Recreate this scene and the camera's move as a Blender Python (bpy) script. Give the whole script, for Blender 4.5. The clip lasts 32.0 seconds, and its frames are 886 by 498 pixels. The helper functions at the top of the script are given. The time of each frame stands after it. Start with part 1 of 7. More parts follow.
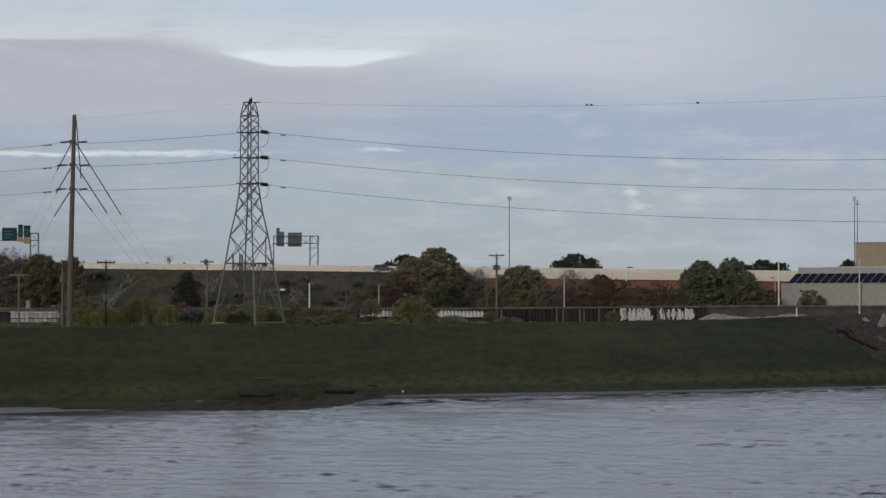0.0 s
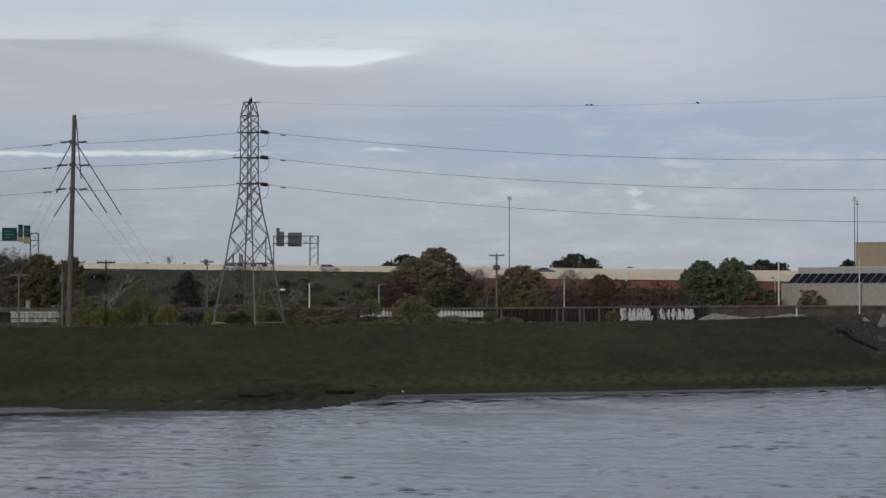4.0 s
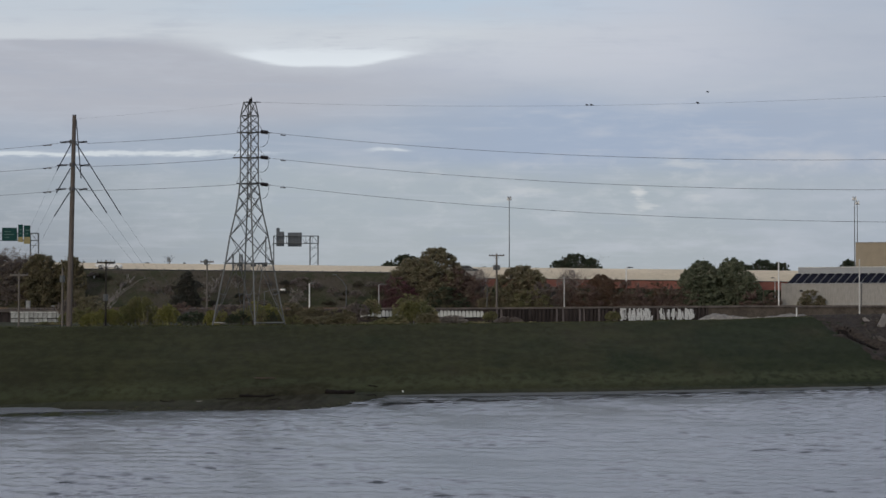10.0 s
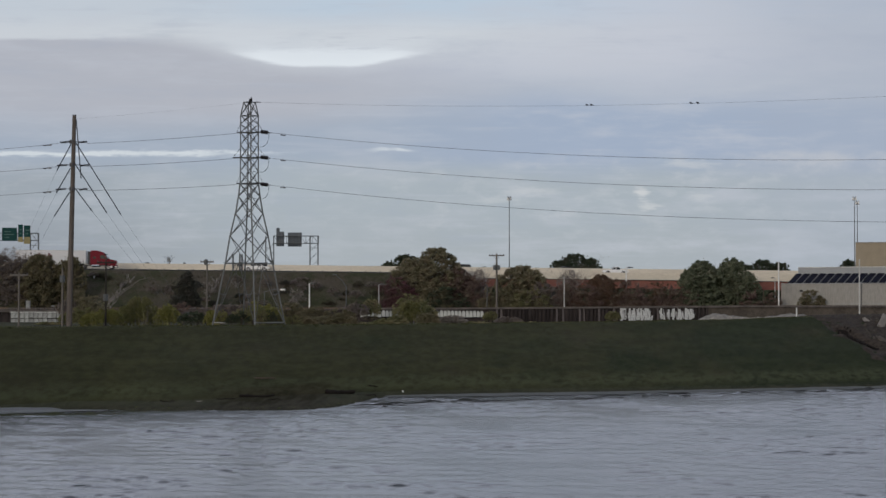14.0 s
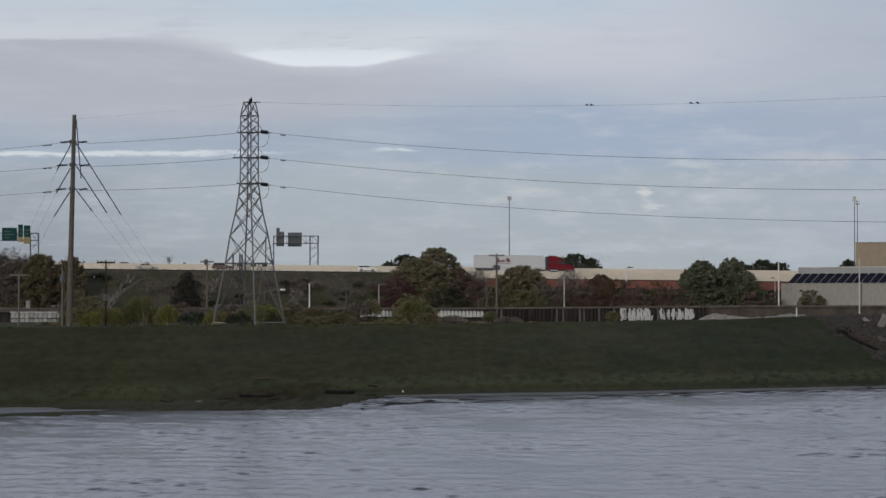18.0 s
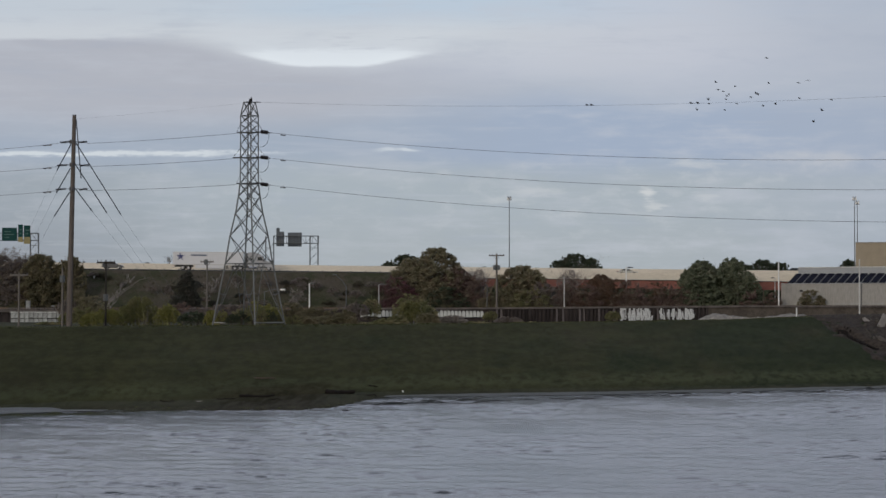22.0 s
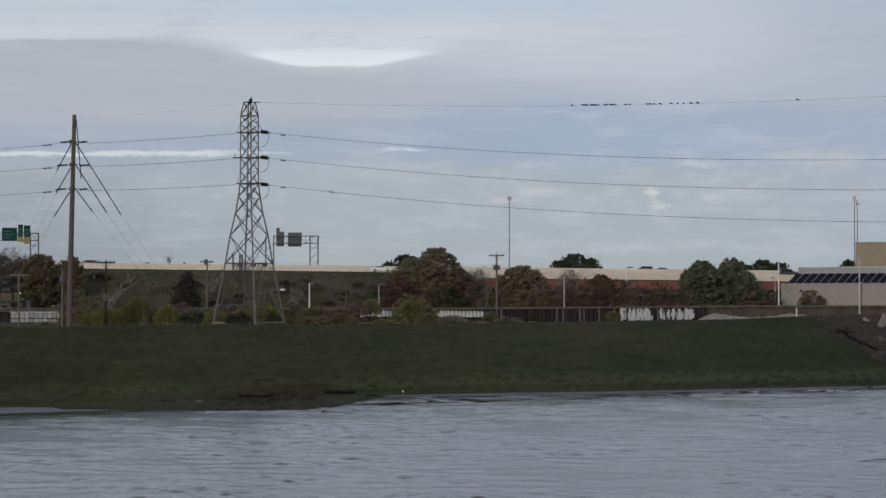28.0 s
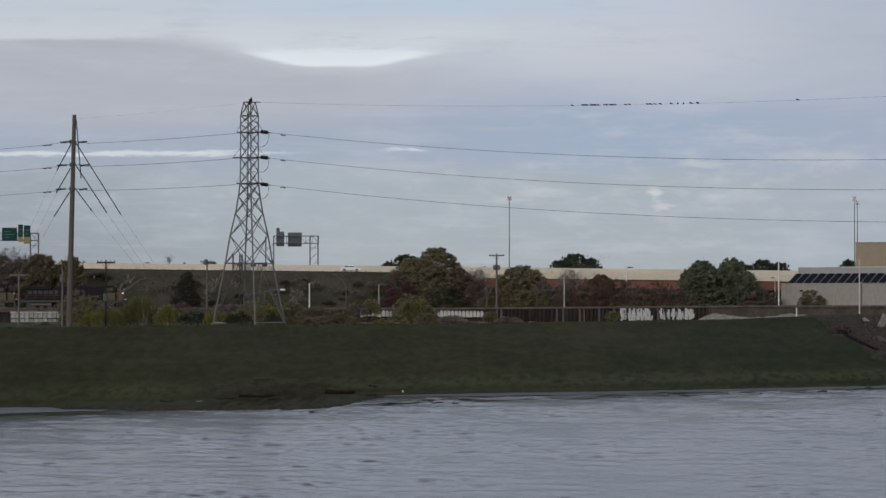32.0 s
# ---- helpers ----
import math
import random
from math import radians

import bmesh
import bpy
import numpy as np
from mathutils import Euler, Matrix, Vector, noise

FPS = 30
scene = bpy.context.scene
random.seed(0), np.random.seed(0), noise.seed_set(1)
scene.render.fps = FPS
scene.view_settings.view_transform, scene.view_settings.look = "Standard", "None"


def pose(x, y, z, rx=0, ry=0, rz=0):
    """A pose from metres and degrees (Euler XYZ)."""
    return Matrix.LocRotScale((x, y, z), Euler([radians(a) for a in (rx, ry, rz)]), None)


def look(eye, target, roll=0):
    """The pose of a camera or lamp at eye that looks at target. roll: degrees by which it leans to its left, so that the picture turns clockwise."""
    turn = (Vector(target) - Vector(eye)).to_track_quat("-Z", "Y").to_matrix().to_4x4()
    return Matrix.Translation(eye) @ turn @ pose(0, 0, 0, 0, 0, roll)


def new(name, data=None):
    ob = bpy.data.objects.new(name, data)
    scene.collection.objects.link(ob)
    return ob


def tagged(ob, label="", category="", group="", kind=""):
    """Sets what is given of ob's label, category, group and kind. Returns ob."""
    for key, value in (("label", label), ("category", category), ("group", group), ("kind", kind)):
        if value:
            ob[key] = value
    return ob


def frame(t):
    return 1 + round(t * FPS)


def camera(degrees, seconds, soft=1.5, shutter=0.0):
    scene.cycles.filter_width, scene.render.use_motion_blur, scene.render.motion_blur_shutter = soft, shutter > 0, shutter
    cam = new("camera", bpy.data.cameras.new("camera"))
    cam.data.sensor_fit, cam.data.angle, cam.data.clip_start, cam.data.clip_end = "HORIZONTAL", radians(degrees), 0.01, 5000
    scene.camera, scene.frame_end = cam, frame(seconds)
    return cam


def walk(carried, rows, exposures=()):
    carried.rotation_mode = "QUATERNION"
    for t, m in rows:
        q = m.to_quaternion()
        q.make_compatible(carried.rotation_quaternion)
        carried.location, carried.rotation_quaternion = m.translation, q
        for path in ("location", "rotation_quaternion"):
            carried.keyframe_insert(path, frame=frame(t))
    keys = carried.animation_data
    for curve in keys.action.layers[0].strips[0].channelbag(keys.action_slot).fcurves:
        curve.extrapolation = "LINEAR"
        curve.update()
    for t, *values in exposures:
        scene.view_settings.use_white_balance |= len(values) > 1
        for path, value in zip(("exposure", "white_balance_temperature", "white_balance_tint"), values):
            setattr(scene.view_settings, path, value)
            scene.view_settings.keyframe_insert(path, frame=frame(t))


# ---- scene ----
cam = camera(25.27, 32.0, soft=1.5, shutter=0.4)
walk(cam, [(0, pose(0, 0, 8.0, 91.702, 0, 0)), (32, pose(0, 0, 8.0, 91.702, 0, 0))], exposures=[(0, 0.0), (32, 0.0)])

# ---- light: a late overcast afternoon, thin low sun from behind the viewer ----
SUN_EL, SUN_AZ = 16.0, 205.0
world = bpy.data.worlds.new("world")
scene.world = world
world.use_nodes = True
wt = world.node_tree
wt.nodes.clear()
w_out = wt.nodes.new("ShaderNodeOutputWorld")
w_bg = wt.nodes.new("ShaderNodeBackground")
w_sky = wt.nodes.new("ShaderNodeTexSky")
w_sky.sky_type, w_sky.sun_disc = "NISHITA", False
w_sky.sun_elevation, w_sky.sun_rotation = radians(SUN_EL), radians(SUN_AZ)
w_bg.inputs["Strength"].default_value = 0.085
# cloud deck: a soft grey veil mixed over the clear sky
w_co = wt.nodes.new("ShaderNodeTexCoord")
w_no = wt.nodes.new("ShaderNodeTexNoise")
w_no.inputs["Scale"].default_value, w_no.inputs["Detail"].default_value = 2.2, 6.0
w_ra = wt.nodes.new("ShaderNodeMapRange")
w_ra.inputs["From Min"].default_value, w_ra.inputs["From Max"].default_value = 0.3, 0.7
w_ra.inputs["To Min"].default_value, w_ra.inputs["To Max"].default_value = 0.72, 0.95
w_mix = wt.nodes.new("ShaderNodeMix")
w_mix.data_type = "RGBA"
w_mix.inputs["B"].default_value = (4.9, 5.25, 6.2, 1)
wt.links.new(w_co.outputs["Generated"], w_no.inputs["Vector"])
wt.links.new(w_no.outputs["Fac"], w_ra.inputs["Value"])
wt.links.new(w_ra.outputs["Result"], w_mix.inputs["Factor"])
wt.links.new(w_sky.outputs["Color"], w_mix.inputs["A"])
wt.links.new(w_mix.outputs["Result"], w_bg.inputs["Color"])
wt.links.new(w_bg.outputs["Background"], w_out.inputs["Surface"])

sun = new("sun", bpy.data.lights.new("sun", "SUN"))
sun.data.energy, sun.data.angle, sun.data.color = 1.15, radians(12), (1.0, 0.91, 0.79)
az = radians(SUN_AZ)
sun_dir = Vector((math.sin(az) * math.cos(radians(SUN_EL)), math.cos(az) * math.cos(radians(SUN_EL)), math.sin(radians(SUN_EL))))
sun.matrix_world = look(sun_dir * 300, (0, 0, 0))


# ---- materials ----
class Net:
    """Small helper to write node trees in few lines."""

    def __init__(self, name):
        self.m = bpy.data.materials.new(name)
        self.m.use_nodes = True
        self.t = self.m.node_tree
        self.b = self.t.nodes["Principled BSDF"]

    def node(self, kind, **inputs):
        n = self.t.nodes.new(kind)
        for k, v in inputs.items():
            self.put(n, k.replace("_", " "), v)
        return n

    def put(self, n, key, v):
        if isinstance(v, bpy.types.NodeSocket):
            self.t.links.new(v, n.inputs[key])
        else:
            n.inputs[key].default_value = v

    def math(self, op, a, b=0.0, c=0.0, clamp=False):
        n = self.t.nodes.new("ShaderNodeMath")
        n.operation, n.use_clamp = op, clamp
        for i, v in enumerate((a, b, c)):
            self.put(n, i, v)
        return n.outputs[0]

    def mix(self, f, a, b):
        n = self.t.nodes.new("ShaderNodeMix")
        n.data_type = "RGBA"
        for i, v in ((0, f), (6, a), (7, b)):
            if isinstance(v, tuple) and len(v) == 3:
                v = (*v, 1)
            self.put(n, i, v)
        return n.outputs[2]

    def ramp(self, v, lo, hi, a=0.0, b=1.0):
        n = self.t.nodes.new("ShaderNodeMapRange")
        n.interpolation_type = "SMOOTHSTEP"
        for k, x in (("Value", v), ("From Min", lo), ("From Max", hi), ("To Min", a), ("To Max", b)):
            self.put(n, k, x)
        return n.outputs[0]

    def noise(self, vec, scale, detail=4.0, rough=0.55):
        n = self.t.nodes.new("ShaderNodeTexNoise")
        self.put(n, "Vector", vec)
        for k, x in (("Scale", scale), ("Detail", detail), ("Roughness", rough)):
            self.put(n, k, x)
        return n.outputs["Fac"]

    def scaled(self, vec, x, y, z):
        n = self.t.nodes.new("ShaderNodeMapping")
        self.put(n, "Vector", vec)
        n.inputs["Scale"].default_value = (x, y, z)
        return n.outputs[0]


def shade(c, k):
    return tuple(min(1.0, v * k) for v in c)


def mat(name, base, rough=0.8, metal=0.0, vary=0.3, scale=1.5, bump=0.15, other=None, streak=(1, 1, 1), island=0.0):
    """A worn surface: base colour with blotches and grain at two scales, grain bump, per-piece variation."""
    n = Net(name)
    co = n.node("ShaderNodeTexCoord").outputs["Object"]
    vec = n.scaled(co, *streak)
    big, fine = n.noise(vec, scale, 5), n.noise(vec, scale * 11, 3)
    f = n.math("MULTIPLY_ADD", fine, 0.45, n.math("MULTIPLY", big, 0.55))
    f = n.ramp(f, 0.32, 0.68)
    col = n.mix(f, shade(base, 1 - vary), other if other else shade(base, 1 + vary))
    if island:
        rnd = n.node("ShaderNodeObjectInfo").outputs["Random"]
        col = n.mix(n.math("MULTIPLY", rnd, island), col, shade(base, 0.35))
    n.put(n.b, "Base Color", col)
    n.put(n.b, "Roughness", n.ramp(big, 0.2, 0.8, rough * 0.85, min(1.0, rough * 1.15)))
    n.put(n.b, "Metallic", metal)
    n.put(n.b, "Specular IOR Level", 0.15 if rough >= 0.8 else 0.5)
    if bump:
        bn = n.node("ShaderNodeBump", Strength=bump, Distance=0.03, Height=f)
        n.put(n.b, "Normal", bn.outputs[0])
    return n.m


def leafy(name, a, b, c):
    """Leaves: every leaf or clump takes its own mix of three tones."""
    a, b, c = shade(a, 1.8), shade(b, 1.75), shade(c, 1.7)
    n = Net(name)
    g = n.node("ShaderNodeNewGeometry")
    co = n.node("ShaderNodeTexCoord").outputs["Object"]
    r = g.outputs["Random Per Island"]
    blot, bough = n.noise(co, 0.55, 3), n.noise(co, 1.1, 2)
    tone = n.math("MULTIPLY_ADD", r, 0.42, n.ramp(bough, 0.35, 0.65, 0.12, 0.46))
    col = n.mix(tone, a, b)
    col = n.mix(n.ramp(n.math("ADD", blot, n.math("MULTIPLY", r, 0.2)), 0.52, 0.80), col, c)
    n.put(n.b, "Base Color", col)
    n.put(n.b, "Roughness", 0.7)
    n.put(n.b, "Specular IOR Level", 0.2)
    thin = n.node("ShaderNodeBsdfTranslucent", Color=col)
    both = n.node("ShaderNodeMixShader")
    n.put(both, 0, 0.35)
    n.put(both, 1, n.b.outputs[0])
    n.put(both, 2, thin.outputs[0])
    n.t.links.new(both.outputs[0], n.t.nodes["Material Output"].inputs["Surface"])
    return n.m


def plain(name, c, rough=0.5, metal=0.0):
    n = Net(name)
    n.put(n.b, "Base Color", (*c, 1))
    n.put(n.b, "Roughness", rough)
    n.put(n.b, "Metallic", metal)
    return n.m


M = {}
M["steel"] = mat("galvanised_steel", (0.090, 0.097, 0.100), 0.6, 0.1, 0.25, 0.8, 0.1)
M["steel_light"] = mat("light_steel", (0.42, 0.42, 0.41), 0.5, 0.3, 0.2, 0.8, 0.1)
M["steel_dark"] = mat("dark_steel", (0.07, 0.07, 0.075), 0.6, 0.2, 0.3, 2, 0.1)
M["pole_wood"] = mat("weathered_pole_wood", (0.108, 0.093, 0.083), 0.85, 0, 0.35, 1.2, 0.3, streak=(6, 6, 0.4))
M["pole_dark"] = mat("dark_pole_wood", (0.030, 0.027, 0.024), 0.9, 0, 0.35, 1.2, 0.3, streak=(6, 6, 0.4))
M["pole_grey"] = mat("grey_pole_wood", (0.135, 0.122, 0.110), 0.85, 0, 0.35, 1.2, 0.3, streak=(6, 6, 0.4))
M["insulator"] = mat("dark_porcelain", (0.025, 0.022, 0.024), 0.3, 0, 0.2, 4, 0)
M["rod"] = mat("dark_guy_rod", (0.03, 0.035, 0.045), 0.5, 0, 0.2, 3, 0)
M["wire"] = mat("weathered_wire", (0.12, 0.12, 0.13), 0.5, 0.4, 0.2, 0.3, 0)
M["white_post"] = mat("white_painted_steel", (0.62, 0.62, 0.6), 0.5, 0, 0.12, 1, 0.05)
M["barrier"] = mat("pale_concrete_barrier", (0.60, 0.545, 0.455), 0.9, 0, 0.1, 0.25, 0.15, streak=(0.4, 1, 1.5))
M["girder"] = mat("red_oxide_girder", (0.19, 0.065, 0.046), 0.6, 0, 0.25, 0.5, 0.1, streak=(0.3, 1, 1.5))
M["asphalt"] = mat("grey_asphalt", (0.10, 0.10, 0.105), 0.9, 0, 0.3, 0.6, 0.3)
M["old_concrete"] = mat("old_concrete", (0.34, 0.31, 0.27), 0.9, 0, 0.4, 0.7, 0.4)
M["dark_concrete"] = mat("sooty_concrete", (0.034, 0.028, 0.028), 0.9, 0, 0.55, 0.9, 0.5, streak=(1.8, 1, 0.3), other=(0.070, 0.058, 0.057), island=0.6)
M["white_panel"] = mat("white_weathered_panel", (0.42, 0.43, 0.41), 0.8, 0, 0.3, 1.2, 0.2, streak=(1.5, 1, 0.5))
M["panel_grey"] = mat("grey_weathered_panel", (0.31, 0.32, 0.31), 0.8, 0, 0.45, 1.6, 0.2, streak=(1.5, 1, 0.5), island=0.55)
M["rust_deck"] = mat("rusty_deck_edge", (0.105, 0.092, 0.085), 0.85, 0.1, 0.4, 0.6, 0.3)
M["brown_bank"] = mat("brown_retaining_face", (0.075, 0.064, 0.054), 0.95, 0, 0.4, 0.6, 0.5)
M["ballast"] = mat("railway_ballast", (0.16, 0.14, 0.125), 0.95, 0, 0.4, 3, 0.5)
M["rail"] = mat("rusty_rail", (0.11, 0.07, 0.05), 0.5, 0.6, 0.3, 2, 0.1)
M["engine_stripe"] = mat("dull_engine_stripe", (0.045, 0.02, 0.016), 0.8, 0, 0.3, 2, 0.05)
M["graffiti_thin"] = mat("thin_grey_spray", (0.26, 0.26, 0.265), 0.7, 0, 0.3, 2.5, 0.05)
M["graffiti"] = mat("white_spray_paint", (0.42, 0.43, 0.43), 0.7, 0, 0.4, 2.5, 0.05)
M["rubble"] = mat("pale_rubble", (0.40, 0.37, 0.33), 0.95, 0, 0.35, 2.0, 0.6, island=0.4)
M["dirt"] = mat("bare_brown_dirt", (0.044, 0.0355, 0.0295), 0.95, 0, 0.6, 2.0, 1.0)
M["grass_edge"] = mat("waterside_weeds", (0.030, 0.034, 0.016), 0.95, 0, 0.5, 1.5, 0.6)
# dark tone that stands in for the bank's reflection on still water
M["bank_reflection"] = mat("dark_bank_reflection", (0.018, 0.019, 0.018), 0.9, 0, 0.5, 1.5, 0.5)
M["log"] = mat("wet_driftwood", (0.011, 0.0085, 0.0075), 0.8, 0, 0.4, 2, 0.5, streak=(4, 4, 0.5))
M["bark"] = mat("tree_bark", (0.075, 0.06, 0.048), 0.95, 0, 0.35, 3, 0.5, streak=(3, 3, 0.6))
M["twig_pale"] = mat("bleached_twigs", (0.25, 0.23, 0.22), 0.95, 0, 0.3, 3, 0.2)
M["twig"] = mat("pale_bare_twigs", (0.20, 0.175, 0.16), 0.95, 0, 0.3, 3, 0.2)
M["wall_white"] = mat("cream_metal_siding", (0.255, 0.243, 0.222), 0.7, 0, 0.22, 1.1, 0.2, streak=(3, 1, 0.6))
M["wall_grey"] = mat("light_grey_fascia", (0.28, 0.29, 0.295), 0.7, 0, 0.12, 0.5, 0.1)
M["wall_tan"] = mat("tan_block_wall", (0.29, 0.245, 0.18), 0.85, 0, 0.1, 0.6, 0.15)
M["solar"] = mat("dark_blue_glazing", (0.009, 0.010, 0.019), 0.7, 0, 0.3, 0.6, 0)
M["solar"].node_tree.nodes["Principled BSDF"].inputs["Specular IOR Level"].default_value = 0.06
M["sign_green"] = mat("green_sign_face", (0.010, 0.046, 0.043), 0.8, 0, 0.12, 0.8, 0.02)
M["sign_yellow"] = mat("yellow_sign_face", (0.20, 0.165, 0.055), 0.5, 0, 0.1, 0.8, 0.02)
M["sign_back"] = mat("aluminium_sign_back", (0.105, 0.124, 0.148), 0.6, 0.3, 0.2, 0.8, 0.05)
M["sign_white"] = plain("white_sign_legend", (0.03, 0.10, 0.088))
M["tyre"] = mat("black_tyre", (0.016, 0.016, 0.017), 0.85, 0, 0.2, 5, 0.1)
M["rim"] = plain("alloy_rim", (0.35, 0.35, 0.36), 0.35, 0.8)
M["glass"] = plain("dark_car_glass", (0.02, 0.024, 0.028), 0.08)
M["trim_black"] = plain("black_plastic_trim", (0.02, 0.02, 0.022), 0.6)
M["chrome"] = plain("chrome_metal", (0.6, 0.6, 0.62), 0.2, 1.0)
M["lamp_red"] = plain("red_tail_lens", (0.35, 0.02, 0.015), 0.25)
M["lamp_clear"] = plain("clear_head_lens", (0.75, 0.75, 0.72), 0.15)


def glow(name, c, k):
    n = Net(name)
    n.put(n.b, "Base Color", (*c, 1))
    n.put(n.b, "Emission Color", (*c, 1))
    n.put(n.b, "Emission Strength", k)
    return n.m


M["lamp_on"] = glow("lit_headlamp", (1.0, 0.97, 0.9), 1.6)
M["bird"] = mat("dark_feathers", (0.022, 0.022, 0.025), 0.8, 0, 0.4, 8, 0.1)
M["leaf_olive"] = leafy("olive_autumn_leaves", (0.072, 0.069, 0.041), (0.126, 0.114, 0.070), (0.148, 0.121, 0.080))
M["leaf_moss"] = leafy("brown_olive_leaves", (0.054, 0.050, 0.029), (0.100, 0.091, 0.052), (0.122, 0.100, 0.064))
M["leaf_green"] = leafy("dark_green_leaves", (0.048, 0.058, 0.037), (0.086, 0.097, 0.062), (0.115, 0.121, 0.082))
M["leaf_yellow"] = leafy("yellow_green_leaves", (0.086, 0.086, 0.027), (0.135, 0.132, 0.042), (0.165, 0.152, 0.056))
M["faded_rib"] = mat("faded_paint_on_rib", (0.092, 0.080, 0.080), 0.9, 0, 0.6, 1.5, 0.2, streak=(2, 2, 0.6))
M["leaf_gold"] = leafy("olive_gold_leaves", (0.066, 0.068, 0.026), (0.112, 0.110, 0.044), (0.142, 0.128, 0.060))
M["leaf_maroon"] = leafy("maroon_brush", (0.062, 0.041, 0.036), (0.113, 0.075, 0.067), (0.121, 0.100, 0.075))
M["leaf_dull"] = leafy("dull_slope_weeds", (0.026, 0.026, 0.016), (0.046, 0.042, 0.027), (0.058, 0.050, 0.036))
M["leaf_rust"] = leafy("rust_leaves", (0.056, 0.035, 0.023), (0.094, 0.056, 0.037), (0.082, 0.061, 0.043))
M["leaf_dark"] = leafy("dark_evergreen", (0.020, 0.030, 0.019), (0.042, 0.051, 0.031), (0.057, 0.059, 0.039))
M["leaf_weed"] = leafy("dull_weeds", (0.063, 0.066, 0.031), (0.116, 0.116, 0.054), (0.157, 0.134, 0.078))
M["leaf_umber"] = leafy("dark_umber_brush", (0.023, 0.025, 0.020), (0.036, 0.037, 0.030), (0.044, 0.040, 0.034))
M["leaf_wine"] = leafy("wine_red_leaves", (0.051, 0.025, 0.028), (0.085, 0.039, 0.045), (0.081, 0.051, 0.046))
M["leaf_drab"] = leafy("drab_grey_brush", (0.074, 0.062, 0.058), (0.121, 0.105, 0.098), (0.138, 0.113, 0.089))
M["leaf_bare"] = leafy("bare_twig_haze", (0.108, 0.092, 0.086), (0.160, 0.140, 0.132), (0.184, 0.160, 0.148))
M["leaf_grey"] = leafy("grey_dry_brush", (0.092, 0.082, 0.071), (0.153, 0.138, 0.122), (0.204, 0.184, 0.169))


def ground_material():
    """Grass: olive and lush patches, mown streaks, dead flecks, with mud and dead turf low by the water."""
    n = Net("levee_grass")
    pos = n.node("ShaderNodeNewGeometry").outputs["Position"]
    sep = n.node("ShaderNodeSeparateXYZ", Vector=pos)
    x, y, z = sep.outputs
    # run along the bank, rise up the slope
    rise = n.math("MULTIPLY", z, 3.2)

    def field(kx, kz, scale, detail, rough=0.6, seed=0.0):
        vec = n.node("ShaderNodeCombineXYZ", X=n.math("MULTIPLY", x, kx), Y=n.math("MULTIPLY", rise, kz), Z=n.math("MULTIPLY_ADD", y, 0.1 * kx, seed)).outputs[0]
        return n.noise(vec, scale, detail, rough)

    wide = field(0.10, 0.09, 1.0, 5, 0.62)
    big, mid = field(0.22, 0.75, 0.7, 5, 0.6, 3.0), field(0.8, 0.5, 1.6, 6, 0.68, 7.0)
    fine, fleck = n.noise(pos, 7.0, 3), field(1.3, 1.5, 2.1, 3, 0.6, 11.0)
    f = n.math("MULTIPLY_ADD", mid, 0.62, n.math("MULTIPLY", big, 0.38))
    tone = n.ramp(f, 0.38, 0.63)
    olive = n.mix(tone, (0.0250, 0.0268, 0.0112), (0.0440, 0.0455, 0.0190))
    lush = n.mix(tone, (0.0140, 0.0195, 0.0075), (0.0245, 0.0325, 0.0126))
    grow = n.math("ADD", n.ramp(x, -15.0, 45.0, 0.0, 0.26), wide)
    grass = n.mix(n.ramp(grow, 0.52, 0.76), olive, lush)
    # worn brown turf in patches
    grass = n.mix(n.math("MULTIPLY", n.ramp(wide, 0.44, 0.30), 0.40), grass, (0.040, 0.034, 0.021))
    grass = n.mix(n.math("MULTIPLY", n.ramp(fine, 0.5, 0.8), 0.6), grass, (0.037, 0.040, 0.018))
    grass = n.mix(n.math("MULTIPLY", n.ramp(fleck, 0.64, 0.78), 0.7), grass, (0.070, 0.066, 0.038))
    # unmown paler band near the foot of the slope
    low = n.math("MULTIPLY", n.ramp(z, 0.4, 1.0), n.ramp(n.math("MULTIPLY_ADD", n.math("SUBTRACT", big, 0.5), 1.6, z), 2.1, 1.1))
    grass = n.mix(n.math("MULTIPLY", n.math("MULTIPLY", low, 0.8), n.ramp(mid, 0.3, 0.6)), grass, (0.056, 0.063, 0.031))
    mud = n.mix(n.ramp(mid, 0.4, 0.6), (0.027, 0.0235, 0.0175), (0.048, 0.041, 0.031))
    edge = n.math("ADD", z, n.math("MULTIPLY", mid, -0.9))
    wet = n.ramp(edge, -0.08, -0.34)
    flat = n.math("MULTIPLY", n.math("MULTIPLY", n.ramp(x, -22.0, -16.0), n.ramp(x, -8.5, -11.5)), n.ramp(n.math("ADD", edge, n.math("MULTIPLY", big, -1.1)), 0.62, -0.15))
    foot = n.mix(n.ramp(mid, 0.4, 0.6), (0.034, 0.034, 0.021), (0.054, 0.052, 0.034))
    col = n.mix(n.math("MULTIPLY", flat, 0.6), n.mix(wet, grass, foot), mud)
    n.put(n.b, "Base Color", col)
    n.put(n.b, "Roughness", n.ramp(wet, 0.0, 1.0, 0.95, 0.85))
    n.put(n.b, "Specular IOR Level", n.ramp(n.math("MAXIMUM", wet, flat), 0.0, 1.0, 0.15, 0.02))
    b = n.node("ShaderNodeBump", Strength=0.6, Distance=0.16, Height=n.math("ADD", mid, fine))
    n.put(n.b, "Normal", b.outputs[0])
    return n.m


